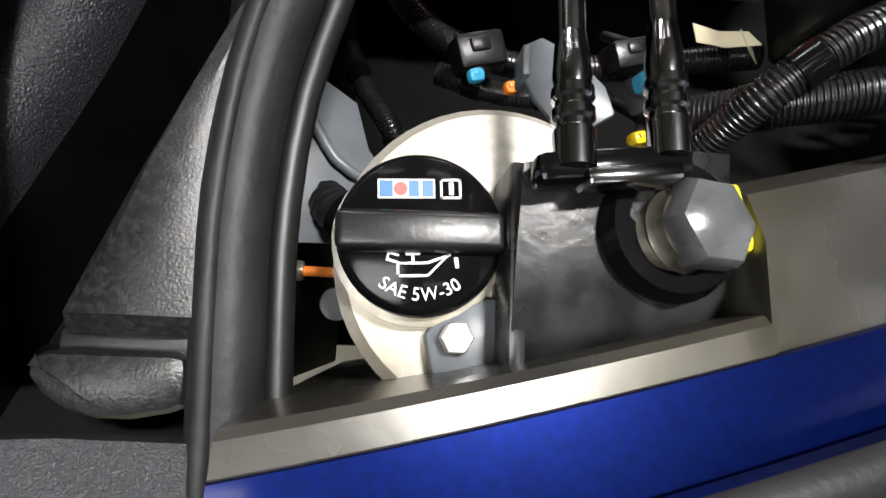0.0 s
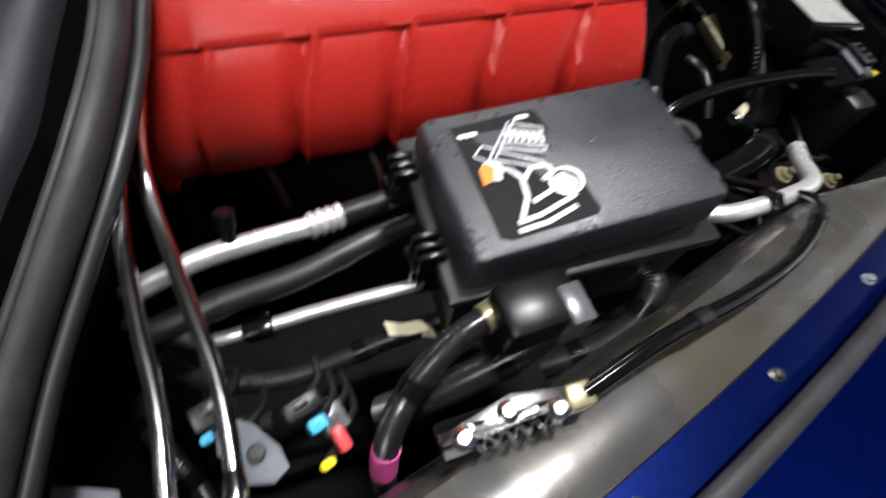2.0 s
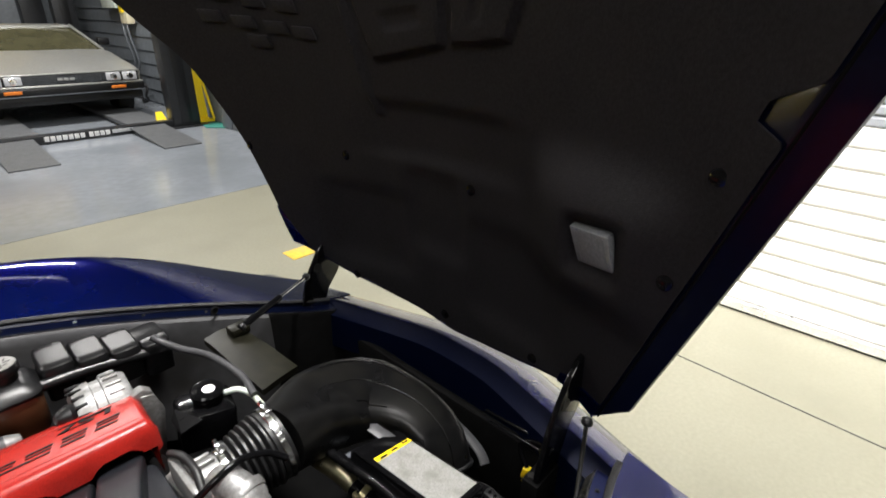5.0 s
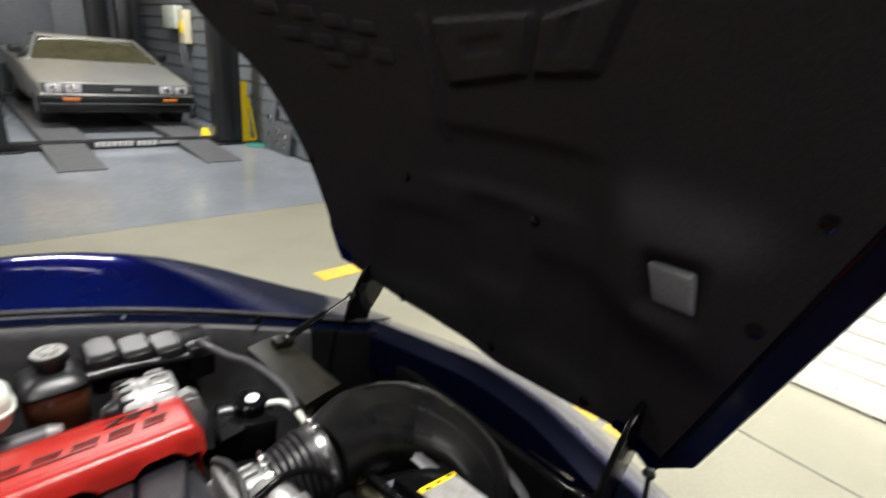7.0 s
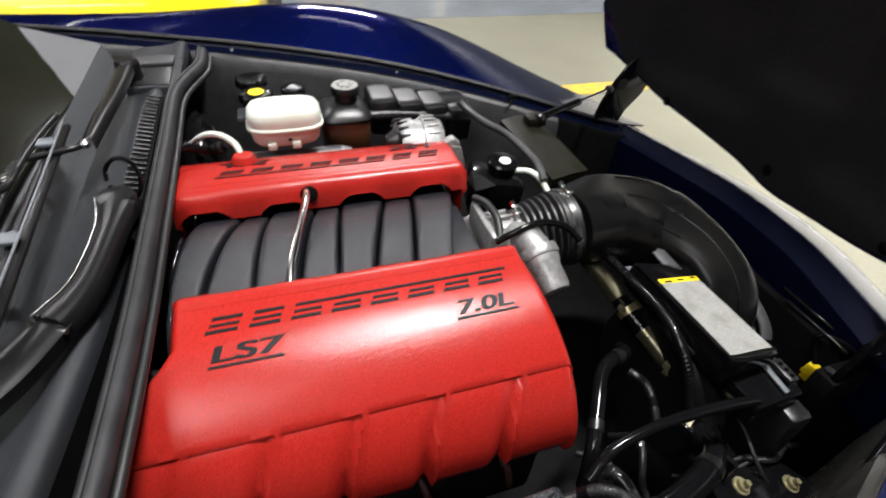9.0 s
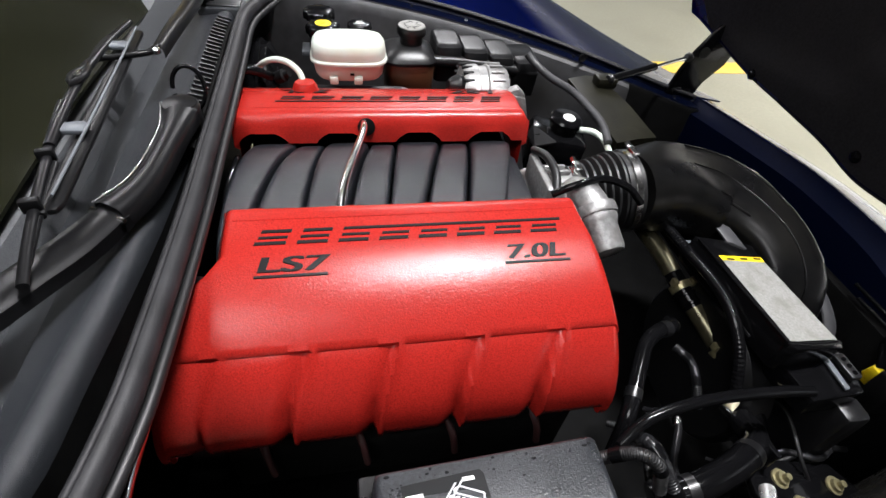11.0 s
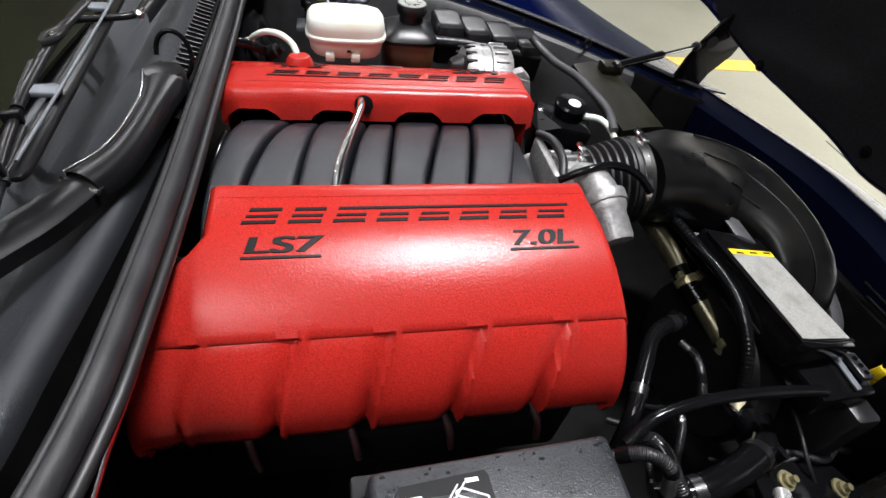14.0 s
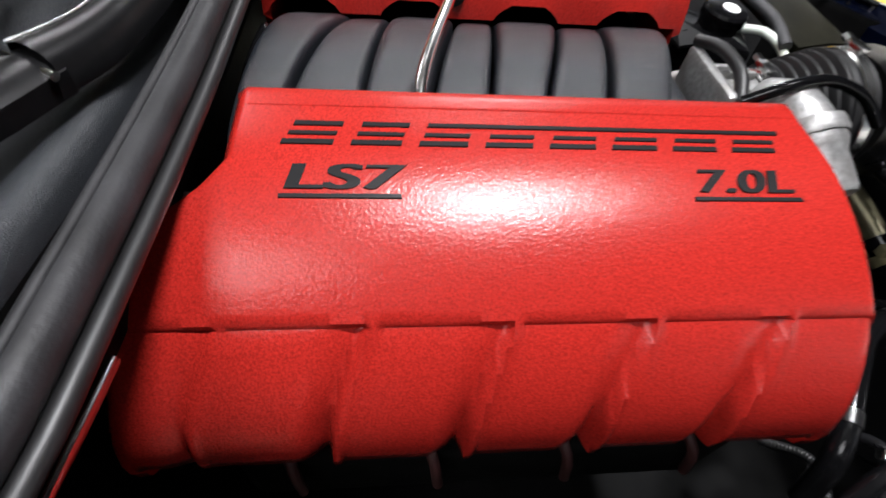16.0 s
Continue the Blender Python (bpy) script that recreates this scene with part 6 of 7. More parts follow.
# bay wall hole with grommet
gr = thing("fender_grommet", (0.48, 0.487, 0.72), "round black grommet hole in the inner fender", "grommet")
part("ring", lathe([(0.006, 0.0), (0.011, 0.0), (0.012, 0.002), (0.009, 0.004), (0.006, 0.002)], (0.48, 0.487, 0.718), (0.3, -1, 0), 24), INK, gr)

# ---- front of the bay: radiator shroud, label, hoses ----
rs = thing("radiator_shroud", (0.53, -0.22, 0.60), "black plastic radiator shroud with a printed label", "radiator shroud")


def shr(u, v, w=0.0):
    """A place on the shroud's top: u forwards, v to the car's right, metres from the label's corner."""
    o = Vector((0.471, -0.142, 0.689))
    return o + Vector((0.986, 0.0, -0.165)) * u + Vector((0.03, -0.999, -0.005)) * v + Vector((0.165, 0, 0.986)) * w


part("top_plate", slab([(-0.014, -0.05), (0.092, -0.04), (0.102, 0.15), (0.100, 0.162), (0.012, 0.166), (0.002, 0.158)], 0.05, lambda u, v, w: shr(u, v, w - 0.001), bevel=0.004), GLOSSBLACK, rs)
part("front_drop", box((0.57, -0.38, 0.45), (0.612, -0.1, 0.605), 0.01), BLACK, rs)
part("fan_ring", lathe([(0.125, 0), (0.135, 0.01), (0.135, 0.05), (0.125, 0.055)], (0.47, -0.2, 0.50), (1, 0, 0), 48), BLACK, rs)
la2 = part("label", slab([(0.0, -0.004), (0.085, -0.006), (0.095, 0.15), (0.007, 0.154)], 0.0006, lambda u, v, w: shr(u, v, w + 0.0008)), LABEL, rs, "grimy white paper label")
part("yellow_header", slab([(0.0, -0.004), (0.085, -0.006), (0.0855, 0.004), (0.0005, 0.006)], 0.0004, lambda u, v, w: shr(u, v, w + 0.0014)), YELLOW, la2, "yellow label header")
for k in range(3):
    part("header_print", slab(rect(0.010 + 0.028 * k, 0.0008 - 0.0024 * k, 0.015, 0.004), 0.0003, lambda u, v, w: shr(u, v, w + 0.0018)), INK, la2)
# lower tray past the label, with a pale edge strip and a latch pocket
tray = part("end_tray", slab([(0.492, -0.255), (0.512, -0.275), (0.607, -0.27), (0.612, -0.30), (0.598, -0.352), (0.508, -0.357)], 0.04, lambda u, v, w: Vector((u, v, 0.634 + 0.02 * (v + 0.3) - 0.05 * (u - 0.55) + w)), bevel=0.004), GLOSSBLACK, rs)
part("edge_strip", slab([(0.567, -0.289), (0.576, -0.288), (0.571, -0.347), (0.563, -0.348)], 0.004, lambda u, v, w: Vector((u, v, 0.639 + w)), bevel=0.001), GREYPL, tray, "pale grey edge strip")
part("latch_pocket", box((0.582, -0.336, 0.634), (0.60, -0.296, 0.643), 0.003), BLACK, tray)
for k in range(3):
    part("latch_bead", lathe([(0.0035, 0), (0.003, 0.002), (0, 0.0025)], (0.591, -0.328 + 0.011 * k, 0.643), (0, 0, 1), 12), GLOSSBLACK, tray)
part("plate_lip", tube([shr(0.0, 0.155, -0.001), shr(0.05, 0.157, -0.001), shr(0.099, 0.153, -0.001)], 0.003, sides=8), GLOSSBLACK, rs)
part("side_lip", tube([shr(-0.012, -0.04, 0.0), shr(-0.006, 0.06, 0.0), shr(0.002, 0.155, 0.0)], 0.0022, sides=8), GLOSSBLACK, rs)
fr = thing("fan_arm_cover", (0.47, -0.14, 0.65), "grey plastic rail beside the fan shroud", "rail")
part("rail", slab([(0.455, -0.07), (0.476, -0.075), (0.482, -0.20), (0.474, -0.205)], 0.01, lambda u, v, w: Vector((u, v, 0.662 + 0.06 * (v + 0.07) + w)), bevel=0.002), GREYPL, fr)
part("rail_lip", tube([(0.452, -0.06, 0.662), (0.462, -0.15, 0.657), (0.468, -0.26, 0.648)], 0.004, sides=8), GLOSSBLACK, fr)
uh = hose("radiator_hose", [(0.42, 0.02, 0.64), (0.442, -0.06, 0.622), (0.455, -0.124, 0.602), (0.471, -0.18, 0.584), (0.486, -0.229, 0.566), (0.502, -0.30, 0.545), (0.505, -0.36, 0.50)], 0.0145, GLOSSBLACK, "black steel and rubber coolant hose with spring clamps", "hose", sides=20)
for p, d in (((0.455, -0.124, 0.602), (0.24, -0.92, -0.3)), ((0.486, -0.229, 0.566), (0.26, -0.9, -0.3))):
    c = part("spring_clamp", lathe([(0.0155, -0.006), (0.0182, -0.006), (0.0182, 0.006), (0.0155, 0.006)], p, d, 28), ZINC, uh, "gold zinc spring clamp")
    for s in (-1, 1):
        part("clamp_ear", box(Vector(p) + Vector((s * 0.017 - 0.004, -0.006, 0.006)), Vector(p) + Vector((s * 0.017 + 0.004, 0.006, 0.019)), 0.001), ZINC, c)
part("steel_section", tube([(0.425, 0.0, 0.636), (0.442, -0.06, 0.622), (0.45, -0.10, 0.61)], 0.0152, sides=20), OLDSTEEL, uh, "dull metal middle section")
part("steel_section", tube([(0.4655, -0.16, 0.5905), (0.471, -0.18, 0.584), (0.4825, -0.218, 0.57)], 0.0151, sides=20), OLDSTEEL, uh, "dull metal lower section")
for p in ((0.459, -0.138, 0.598), (0.4635, -0.153, 0.593)):
    part("crimp_ring", lathe([(0.0148, -0.003), (0.0166, -0.0015), (0.0166, 0.0015), (0.0148, 0.003)], p, (0.24, -0.92, -0.3), 24), GLOSSBLACK, uh)
hose("overflow_hose", [(0.436, -0.05, 0.672), (0.443, -0.11, 0.672), (0.452, -0.17, 0.67), (0.456, -0.22, 0.66), (0.455, -0.27, 0.63), (0.45, -0.31, 0.58)], 0.0085, GLOSSBLACK, "thin black overflow hose", "hose", 0.0005, 0.006)
hose("cooler_pipe", [(0.225, -0.375, 0.625), (0.264, -0.357, 0.645), (0.33, -0.348, 0.655), (0.401, -0.346, 0.656), (0.46, -0.348, 0.655), (0.50, -0.35, 0.65)], 0.0075, GLOSSBLACK, "glossy black curved cooler pipe", "pipe", sides=16)
hose("lower_hose", [(0.40, -0.19, 0.60), (0.381, -0.215, 0.624), (0.35, -0.225, 0.632), (0.325, -0.24, 0.628), (0.30, -0.275, 0.62), (0.265, -0.33, 0.60), (0.25, -0.355, 0.55)], 0.011, GLOSSBLACK, "black bent rubber hose", "hose")
hose("lower_hose", [(0.27, -0.42, 0.56), (0.33, -0.42, 0.575), (0.40, -0.40, 0.575), (0.455, -0.37, 0.56), (0.47, -0.33, 0.54)], 0.019, GLOSSBLACK, "thick black lower coolant hose", "hose")
hose("ribbed_conduit", [(0.256, -0.37, 0.618), (0.259, -0.378, 0.63), (0.266, -0.40, 0.627), (0.275, -0.427, 0.61), (0.30, -0.45, 0.57)], 0.0085, LOOM, "black ribbed conduit rising by the fuse box", "wiring loom", 0.0007, 0.0026, "looms")
hose("ribbed_conduit", [(0.17, -0.40, 0.66), (0.20, -0.41, 0.69), (0.225, -0.425, 0.685), (0.24, -0.435, 0.64)], 0.0068, RUBBER, "black ribbed conduit bent behind the fuse box", "wiring loom", 0.0007, 0.0026, "looms")
hose("ribbed_conduit", [(0.398, -0.225, 0.585), (0.404, -0.238, 0.585), (0.413, -0.255, 0.58), (0.408, -0.285, 0.57), (0.403, -0.31, 0.55)], 0.0062, LOOM, "thin black ribbed conduit", "wiring loom", 0.0007, 0.0026, "looms")
ae = thing("ac_hose_elbow", (0.27, -0.51, 0.69), "bright aluminium elbow pipe beside the fuse box", "pipe")
part("elbow", tube([(0.332, -0.462, 0.682), (0.312, -0.487, 0.692), (0.292, -0.513, 0.705), (0.268, -0.522, 0.708), (0.228, -0.527, 0.71)], 0.008, sides=16, step=0.006), PIPE, ae)
part("nut", lathe([(0.011, 0), (0.0125, 0.003), (0.0125, 0.012), (0.011, 0.015)], (0.236, -0.526, 0.71), (-1, -0.05, 0), 6), GLOSSBLACK, ae)
part("tail", tube([(0.222, -0.528, 0.71), (0.195, -0.527, 0.706), (0.178, -0.52, 0.70), (0.168, -0.508, 0.695)], 0.0082, sides=16), PIPE, ae)
# black bracket with zinc bolts at the bay's front corner
fbk = thing("front_bracket_plate", (0.53, -0.43, 0.50), "black steel bracket with gold zinc bolts", "bracket")
part("plate", slab([(0.44, -0.38), (0.61, -0.39), (0.64, -0.43), (0.62, -0.47), (0.45, -0.475), (0.43, -0.43)], 0.012, lambda u, v, w: Vector((u, v, 0.522 - 0.28 * (u - 0.487) + w)), bevel=0.003), GLOSSBLACK, fbk)
part("upright", box((0.455, -0.40, 0.52), (0.463, -0.345, 0.575), 0.002, (0, 0, 12)), GLOSSBLACK, fbk)
for x, y, z, r in ((0.487, -0.411, 0.523, 0.0135), (0.586, -0.424, 0.496, 0.0135), (0.496, -0.443, 0.521, 0.009)):
    b = part("zinc_bolt", lathe([(r, 0.0), (r, 0.003), (r * 0.7, 0.0035), (r * 0.66, 0.009), (0.0, 0.0095)], (x, y, z), (0.2, -0.2, 1), 12), ZINC, fbk, "gold zinc bolt")
    part("bolt_tip", lathe([(r * 0.35, 0), (r * 0.35, 0.008), (0, 0.009)], (x + 0.002, y - 0.002, z + 0.009), (0.2, -0.2, 1), 10), ZINC, b)
tf = thing("hose_tee", (0.455, -0.32, 0.545), "cream plastic hose tee with a steel washer", "fitting")
part("stem", lathe([(0.007, 0), (0.0085, 0.004), (0.007, 0.008), (0.007, 0.026), (0.005, 0.03)], (0.452, -0.315, 0.545), (0.7, 0.35, 0.3), 16), CREAM, tf)
part("washer", lathe([(0.011, 0), (0.012, 0.002), (0.011, 0.004)], (0.450, -0.318, 0.543), (0.7, 0.35, 0.3), 20), CHROME, tf)
# small lines and wires crossing the front of the bay
random.seed(9)
for k in range(5):
    a = Vector((0.30 + 0.06 * k + 0.02 * random.random(), -0.20 - 0.2 * random.random(), 0.45 + 0.06 * random.random()))
    pts = [a, a + Vector((0.03 * random.random(), -0.04, 0.03 + 0.02 * random.random())), a + Vector((0.05 * random.random() - 0.01, -0.09 - 0.04 * random.random(), 0.02 * random.random())), a + Vector((0.04, -0.14 - 0.05 * random.random(), -0.05))]
    h = hose("small_hose", pts, 0.003 + 0.003 * random.random(), (RUBBER, LOOM)[k % 2], "thin black hose low in the engine bay", "hose", 0.0007 if k % 3 == 0 else 0.0, 0.0035, "small hoses", 10)
    if k % 4 == 1:
        part("hose_end", lathe([(0.006, -0.004), (0.0075, 0), (0.0075, 0.007), (0.006, 0.009)], pts[1], pts[2] - pts[1], 12), CHROME if k % 8 == 1 else ZINC, h)
# wiring and pipes crossing low between the fuse box and the fan
random.seed(23)
for k in range(7):
    a = Vector((0.24 + 0.05 * k, -0.34 - 0.13 * random.random(), 0.46 + 0.07 * random.random()))
    pts = [a, a + Vector((0.04, 0.03 * random.random() - 0.02, 0.025 * random.random())), a + Vector((0.09, 0.05 * random.random() - 0.03, 0.02 * random.random())), a + Vector((0.15 + 0.05 * random.random(), 0.04 * random.random() - 0.02, -0.04))]
    h = hose("small_pipe", pts, 0.0028 + 0.0035 * random.random(), (RUBBER, SATIN, LOOM)[k % 3], "thin glossy black pipe low in the engine bay", "pipe", 0.0007 if k % 3 == 2 else 0.0, 0.0035, "small pipes", 10)
    if k % 3 == 0:
        part("clip", box(pts[1] - Vector((0.005, 0.009, 0.006)), pts[1] + Vector((0.005, 0.009, 0.009)), 0.0015, (0, 0, 25)), BLACK, h)
    if k % 5 == 2:
        part("crimp", lathe([(0.006, -0.006), (0.0072, -0.004), (0.0072, 0.008), (0.006, 0.01)], pts[2], pts[2] - pts[1], 12), CHROME if k % 2 else ZINC, h)
# grille slots in the front flange
gs = thing("flange_trim", (0.78, -0.22, 0.6), "black slotted trim strip below the front flange", "trim")
for k, (x0, x1) in enumerate(((0.779, 0.794), (0.757, 0.77))):
    part("slat", tube([(x0, -0.15 - 0.03 * k, 0.607), (x0 + 0.006, -0.21 - 0.03 * k, 0.604), (x1, -0.27 - 0.03 * k, 0.60)], 0.0035, sides=8), GLOSSBLACK, gs)
wc = thing("latch_connector", (0.79, -0.25, 0.50), "yellow wire connector with a looped orange lead", "connector")
part("shell", box((0.752, -0.287, 0.519), (0.768, -0.269, 0.546), 0.003, (10, 0, 14)), YELLOW, wc)
part("collar", box((0.754, -0.288, 0.507), (0.768, -0.271, 0.518), 0.002, (10, 0, 14)), YELLOW, wc)
part("lead_loop", tube([(0.76 + 0.004 * math.cos(a), -0.296 + 0.010 * math.cos(a), 0.49 + 0.016 * math.sin(a)) for a in [k * 0.45 + 1.2 for k in range(15)]], 0.0026, sides=8), ORANGE, wc)
part("black_lead", tube([(0.76, -0.278, 0.546), (0.77, -0.25, 0.585), (0.78, -0.29, 0.605), (0.77, -0.35, 0.60)], 0.005, sides=8), GLOSSBLACK, wc)
# engine block and machinery low in the bay, shade put into their near-black
eb = thing("engine_block", (0, 0, 0.35), "cast engine block and heads, near-black for grease and shade", "engine")
part("block", box((-0.24, -0.22, 0.33), (0.2, 0.22, 0.655), 0.02), SHADEBLACK, eb)
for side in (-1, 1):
    part("cylinder_head", box((-0.24, side * 0.25 - 0.06, 0.48), (0.2, side * 0.25 + 0.06, 0.60), 0.012), SHADEBLACK, eb)
    part("valve_cover", box((-0.225, side * 0.187 - 0.072, 0.60), (0.195, side * 0.187 + 0.072, 0.728), 0.012), SHADEBLACK, eb)
    for k in range(4):
        xx = -0.2 + 0.112 * k
        part("spark_lead", tube([(xx, side * 0.29, 0.60), (xx + 0.01, side * 0.318, 0.585), (xx + 0.015, side * 0.325, 0.55)], 0.0048, sides=8), SPARK, eb, "dark red spark plug lead")
part("front_pulley", lathe([(0.05, 0), (0.055, 0.004), (0.052, 0.01), (0.055, 0.016), (0.05, 0.022), (0.02, 0.024)], (0.235, -0.17, 0.66), (1, 0, 0), 36), BLACK, eb)
part("front_case", box((0.2, -0.16, 0.36), (0.235, 0.18, 0.66), 0.012), SHADEBLACK, eb)
part("coolant_crossover", tube([(0.215, 0.06, 0.70), (0.225, -0.03, 0.69), (0.24, -0.06, 0.72)], 0.02, sides=14), ALU, eb)
eh = hose("heater_pipe", [(-0.285, -0.14, 0.70), (-0.255, -0.155, 0.712), (-0.23, -0.17, 0.712), (-0.20, -0.175, 0.70)], 0.011, DARKGREY, "dark grey heater pipe behind the red cover", "pipe")
hose("heater_pipe", [(-0.285, -0.17, 0.675), (-0.255, -0.19, 0.69), (-0.235, -0.205, 0.69)], 0.010, DARKGREY, "dark grey heater pipe behind the red cover", "pipe")
hose("vapour_line", [(-0.238, 0.075, 0.73), (-0.232, 0.045, 0.755), (-0.243, 0.0, 0.74), (-0.24, -0.05, 0.735), (-0.236, -0.09, 0.73)], 0.005, GLOSSBLACK, "thin black vapour line behind the manifold", "hose")
hose("vapour_line", [(-0.262, 0.29, 0.76), (-0.245, 0.285, 0.775), (-0.225, 0.29, 0.77), (-0.20, 0.30, 0.755)], 0.008, GLOSSBLACK, "black hose end with a clip by the bulkhead", "hose")
# striker bolts along the fender channel
for k in range(9):
    x = -0.28 + 0.125 * k
    for side in ((-1, 1) if x > -0.05 else (1,)):
        y = along(LIP_Y, x) + (0.014 if side < 0 else 0.0)
        b = thing("panel_bolt", (x, side * y, along(LIP_Z, x) - 0.014), "small dark bolt in the fender channel", "bolt", "channel bolts")
        part("head", lathe([(0.0048, 0), (0.0048, 0.0015), (0.003, 0.002), (0.003, 0.0045), (0, 0.005)], (x, side * y, along(LIP_Z, x) - 0.0135), (0, -side * 0.05, 1), 12), GREYPL if k % 3 == 1 else BLACK, b)
# ---- the workshop ----
part("floor", sheet([[(x, y, 0) for y in (3.45, 8, 12.1)] for x in (-8, 0, 3.15)], 0.1), EPOXY, None)
tagged(scene.objects["floor"], "smooth grey epoxy workshop floor", "floor", kind="structure")
rows = [[Vector((x, y + (0.025 * noise.noise(Vector((x * 3, 0, 0))) if k == 2 else 0), -0.003)) for k, y in enumerate((-6, 0, 3.47))] for x in [-8 + 11.15 * i / 60 for i in range(61)]]
part("concrete_floor", sheet(rows, 0.1), CONCRETE, None)
tagged(scene.objects["concrete_floor"], "bare beige concrete floor slab", "floor", kind="structure")
for name, lo, hi in (("floor_line", (1.53, 1.93, -0.003), (2.8, 2.07, 0.001)), ("floor_line", (1.755, 0.145, -0.003), (1.905, 0.262, 0.001)), ("floor_line", (1.74, -0.03, -0.003), (1.90, 0.10, 0.001))):
    tagged(link(name, box(lo, hi), LINEPAINT), "worn yellow painted floor line", "floor marking", "floor lines", "structure")
joint = slab([(2.298, 1.2), (2.3015, 1.2), (2.0445, -3.5), (2.041, -3.5)], 0.004, lambda u, v, w: Vector((u, v, 0.0006 + w)))
tagged(link("floor_joint", joint, INNERFAR), "thin grey joint in the concrete floor", "floor joint", kind="structure")
part("wall_north", box((-8, 12.1, 0), (3.4, 12.3, 4.6)), WALLGREY, None)
part("wall_south", box((-8, -6.2, 0), (3.4, -6, 4.6)), CEIL, None)
part("wall_west", box((-8.2, -6.2, 0), (-8, 13.4, 4.6)), CEIL, None)
part("wall_east", box((3.2, 3.2, 0), (3.4, 13.2, 4.6)), WALLGREY, None)
part("wall_east_south", box((2.92, -6.0, 0), (3.4, 3.2, 4.6)), CEIL, None)
part("ceiling", box((-8.2, -6.2, 4.6), (3.4, 13.4, 4.75)), CEIL, None)
for n in ("wall_north", "wall_south", "wall_west", "wall_east", "wall_east_south", "ceiling"):
    tagged(scene.objects[n], "plain painted workshop wall" if n != "ceiling" else "pale workshop ceiling", "wall" if n != "ceiling" else "ceiling", kind="structure")
sh = thing("roller_shutter", (2.87, -1.4, 0), "closed roller shutter, white slats below, grey ribbed above", "shutter door", kind="structure")
for k in range(46):
    z = 0.06 + 0.095 * k
    # plain white slats below, finely ribbed grey ones above
    ribs = ((0.0, 0), (-0.009, 0.01), (-0.013, 0.025), (-0.013, 0.055), (-0.009, 0.075), (0.0, 0.086), (0.0, 0.0935)) if k < 10 else ((0.0, 0), (-0.009, 0.007), (-0.009, 0.034), (0.0, 0.041), (0.0, 0.048), (-0.009, 0.055), (-0.009, 0.082), (0.0, 0.089), (0.0, 0.0935))
    part("slat", sheet([[Vector((2.87 + dx, y, z + dz)) for dx, dz in ribs] for y in (-6, 3.2)], 0.004, (1, 0, 0)), WALLWHITE if k < 10 else SLATGREY, sh)
part("bottom_rail", box((2.835, -6, 0.012), (2.885, 3.2, 0.058), 0.006), PIPE, sh, "grey aluminium bottom rail")
part("floor_gasket", box((2.845, -6, 0.0), (2.88, 3.2, 0.012), 0.003), RUBBER, sh)
for y0 in (-4.2, -2.0, 0.1, 3.6, 6.4, 9.2):
    for x0 in (-4.4, -1.8, 0.75):
        l = thing("ceiling_light", (x0, y0, 4.5), "lit fluorescent batten lamp under the ceiling", "ceiling light", "ceiling lights")
        part("housing", box((x0 - 0.65, y0 - 0.06, 4.53), (x0 + 0.65, y0 + 0.06, 4.6), 0.01), WALLWHITE, l)
        for dy in (-0.03, 0.03):
            part("lamp_tube", tube([(x0 - 0.6, y0 + dy, 4.505), (x0 + 0.6, y0 + dy, 4.505)], 0.015, sides=10, straight=True), TUBE, l)
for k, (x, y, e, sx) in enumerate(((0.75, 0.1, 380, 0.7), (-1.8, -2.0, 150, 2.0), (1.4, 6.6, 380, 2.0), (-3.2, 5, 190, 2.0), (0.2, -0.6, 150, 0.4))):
    la = bpy.data.lights.new("overhead_lamp", "AREA")
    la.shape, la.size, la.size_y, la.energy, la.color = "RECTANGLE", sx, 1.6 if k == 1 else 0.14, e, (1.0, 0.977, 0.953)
    lo = new("overhead_lamp", la)
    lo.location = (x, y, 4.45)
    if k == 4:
        # long lamp added only to brighten the lower shutter, no fitting hangs there
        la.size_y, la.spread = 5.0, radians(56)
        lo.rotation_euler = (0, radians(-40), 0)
# ---- what stands in the workshop ----
for k in range(16):
    rows = [[Vector((3.195 - dx, y, 0.02 + 0.2 * k + dz)) for dx, dz in ((0.0, 0.195), (0.012, 0.19), (0.03, 0.0), (0.0, 0.0))] for y in (3.2, 12.1)]
    part("siding_board", sheet(rows, 0.003, (1, 0, 0)), WALLGREY, scene.objects["wall_east"])
bw = thing("back_wall_cladding", (0, 12.1, 0), "grey wall cladding with a red and yellow band", "wall cladding", kind="structure")
for k in range(8):
    part("panel", box((-8 + 1.39 * k, 12.06, 0.0), (-8 + 1.39 * k + 1.38, 12.1, 1.95), 0.006), WALLGREY, bw)
part("red_band", box((-8, 12.05, 1.95), (3.19, 12.09, 2.12), 0.004), WALLRED, bw)
part("yellow_band", box((-8, 12.05, 2.12), (3.19, 12.09, 3.0), 0.004), WALLYEL, bw)
pi = thing("wall_pillar", (2.6, 12.0, 0), "dark steel wall pillar", "pillar", kind="structure")
part("column", box((2.25, 11.75, 0), (2.6, 12.04, 4.6), 0.01), POST, pi)
eb2 = thing("electric_box", (3.1, 9.2, 1.4), "pale wall-mounted switch box with conduits", "switch box")
part("box", box((3.02, 9.2, 1.42), (3.16, 9.85, 1.78), 0.015), WHITEPL, eb2)
part("socket", box((3.05, 8.85, 1.2), (3.16, 9.15, 1.72), 0.01), CREAM, eb2)
part("yellow_switch", box((3.02, 8.92, 1.36), (3.06, 9.05, 1.55), 0.005), YELLOW, eb2)
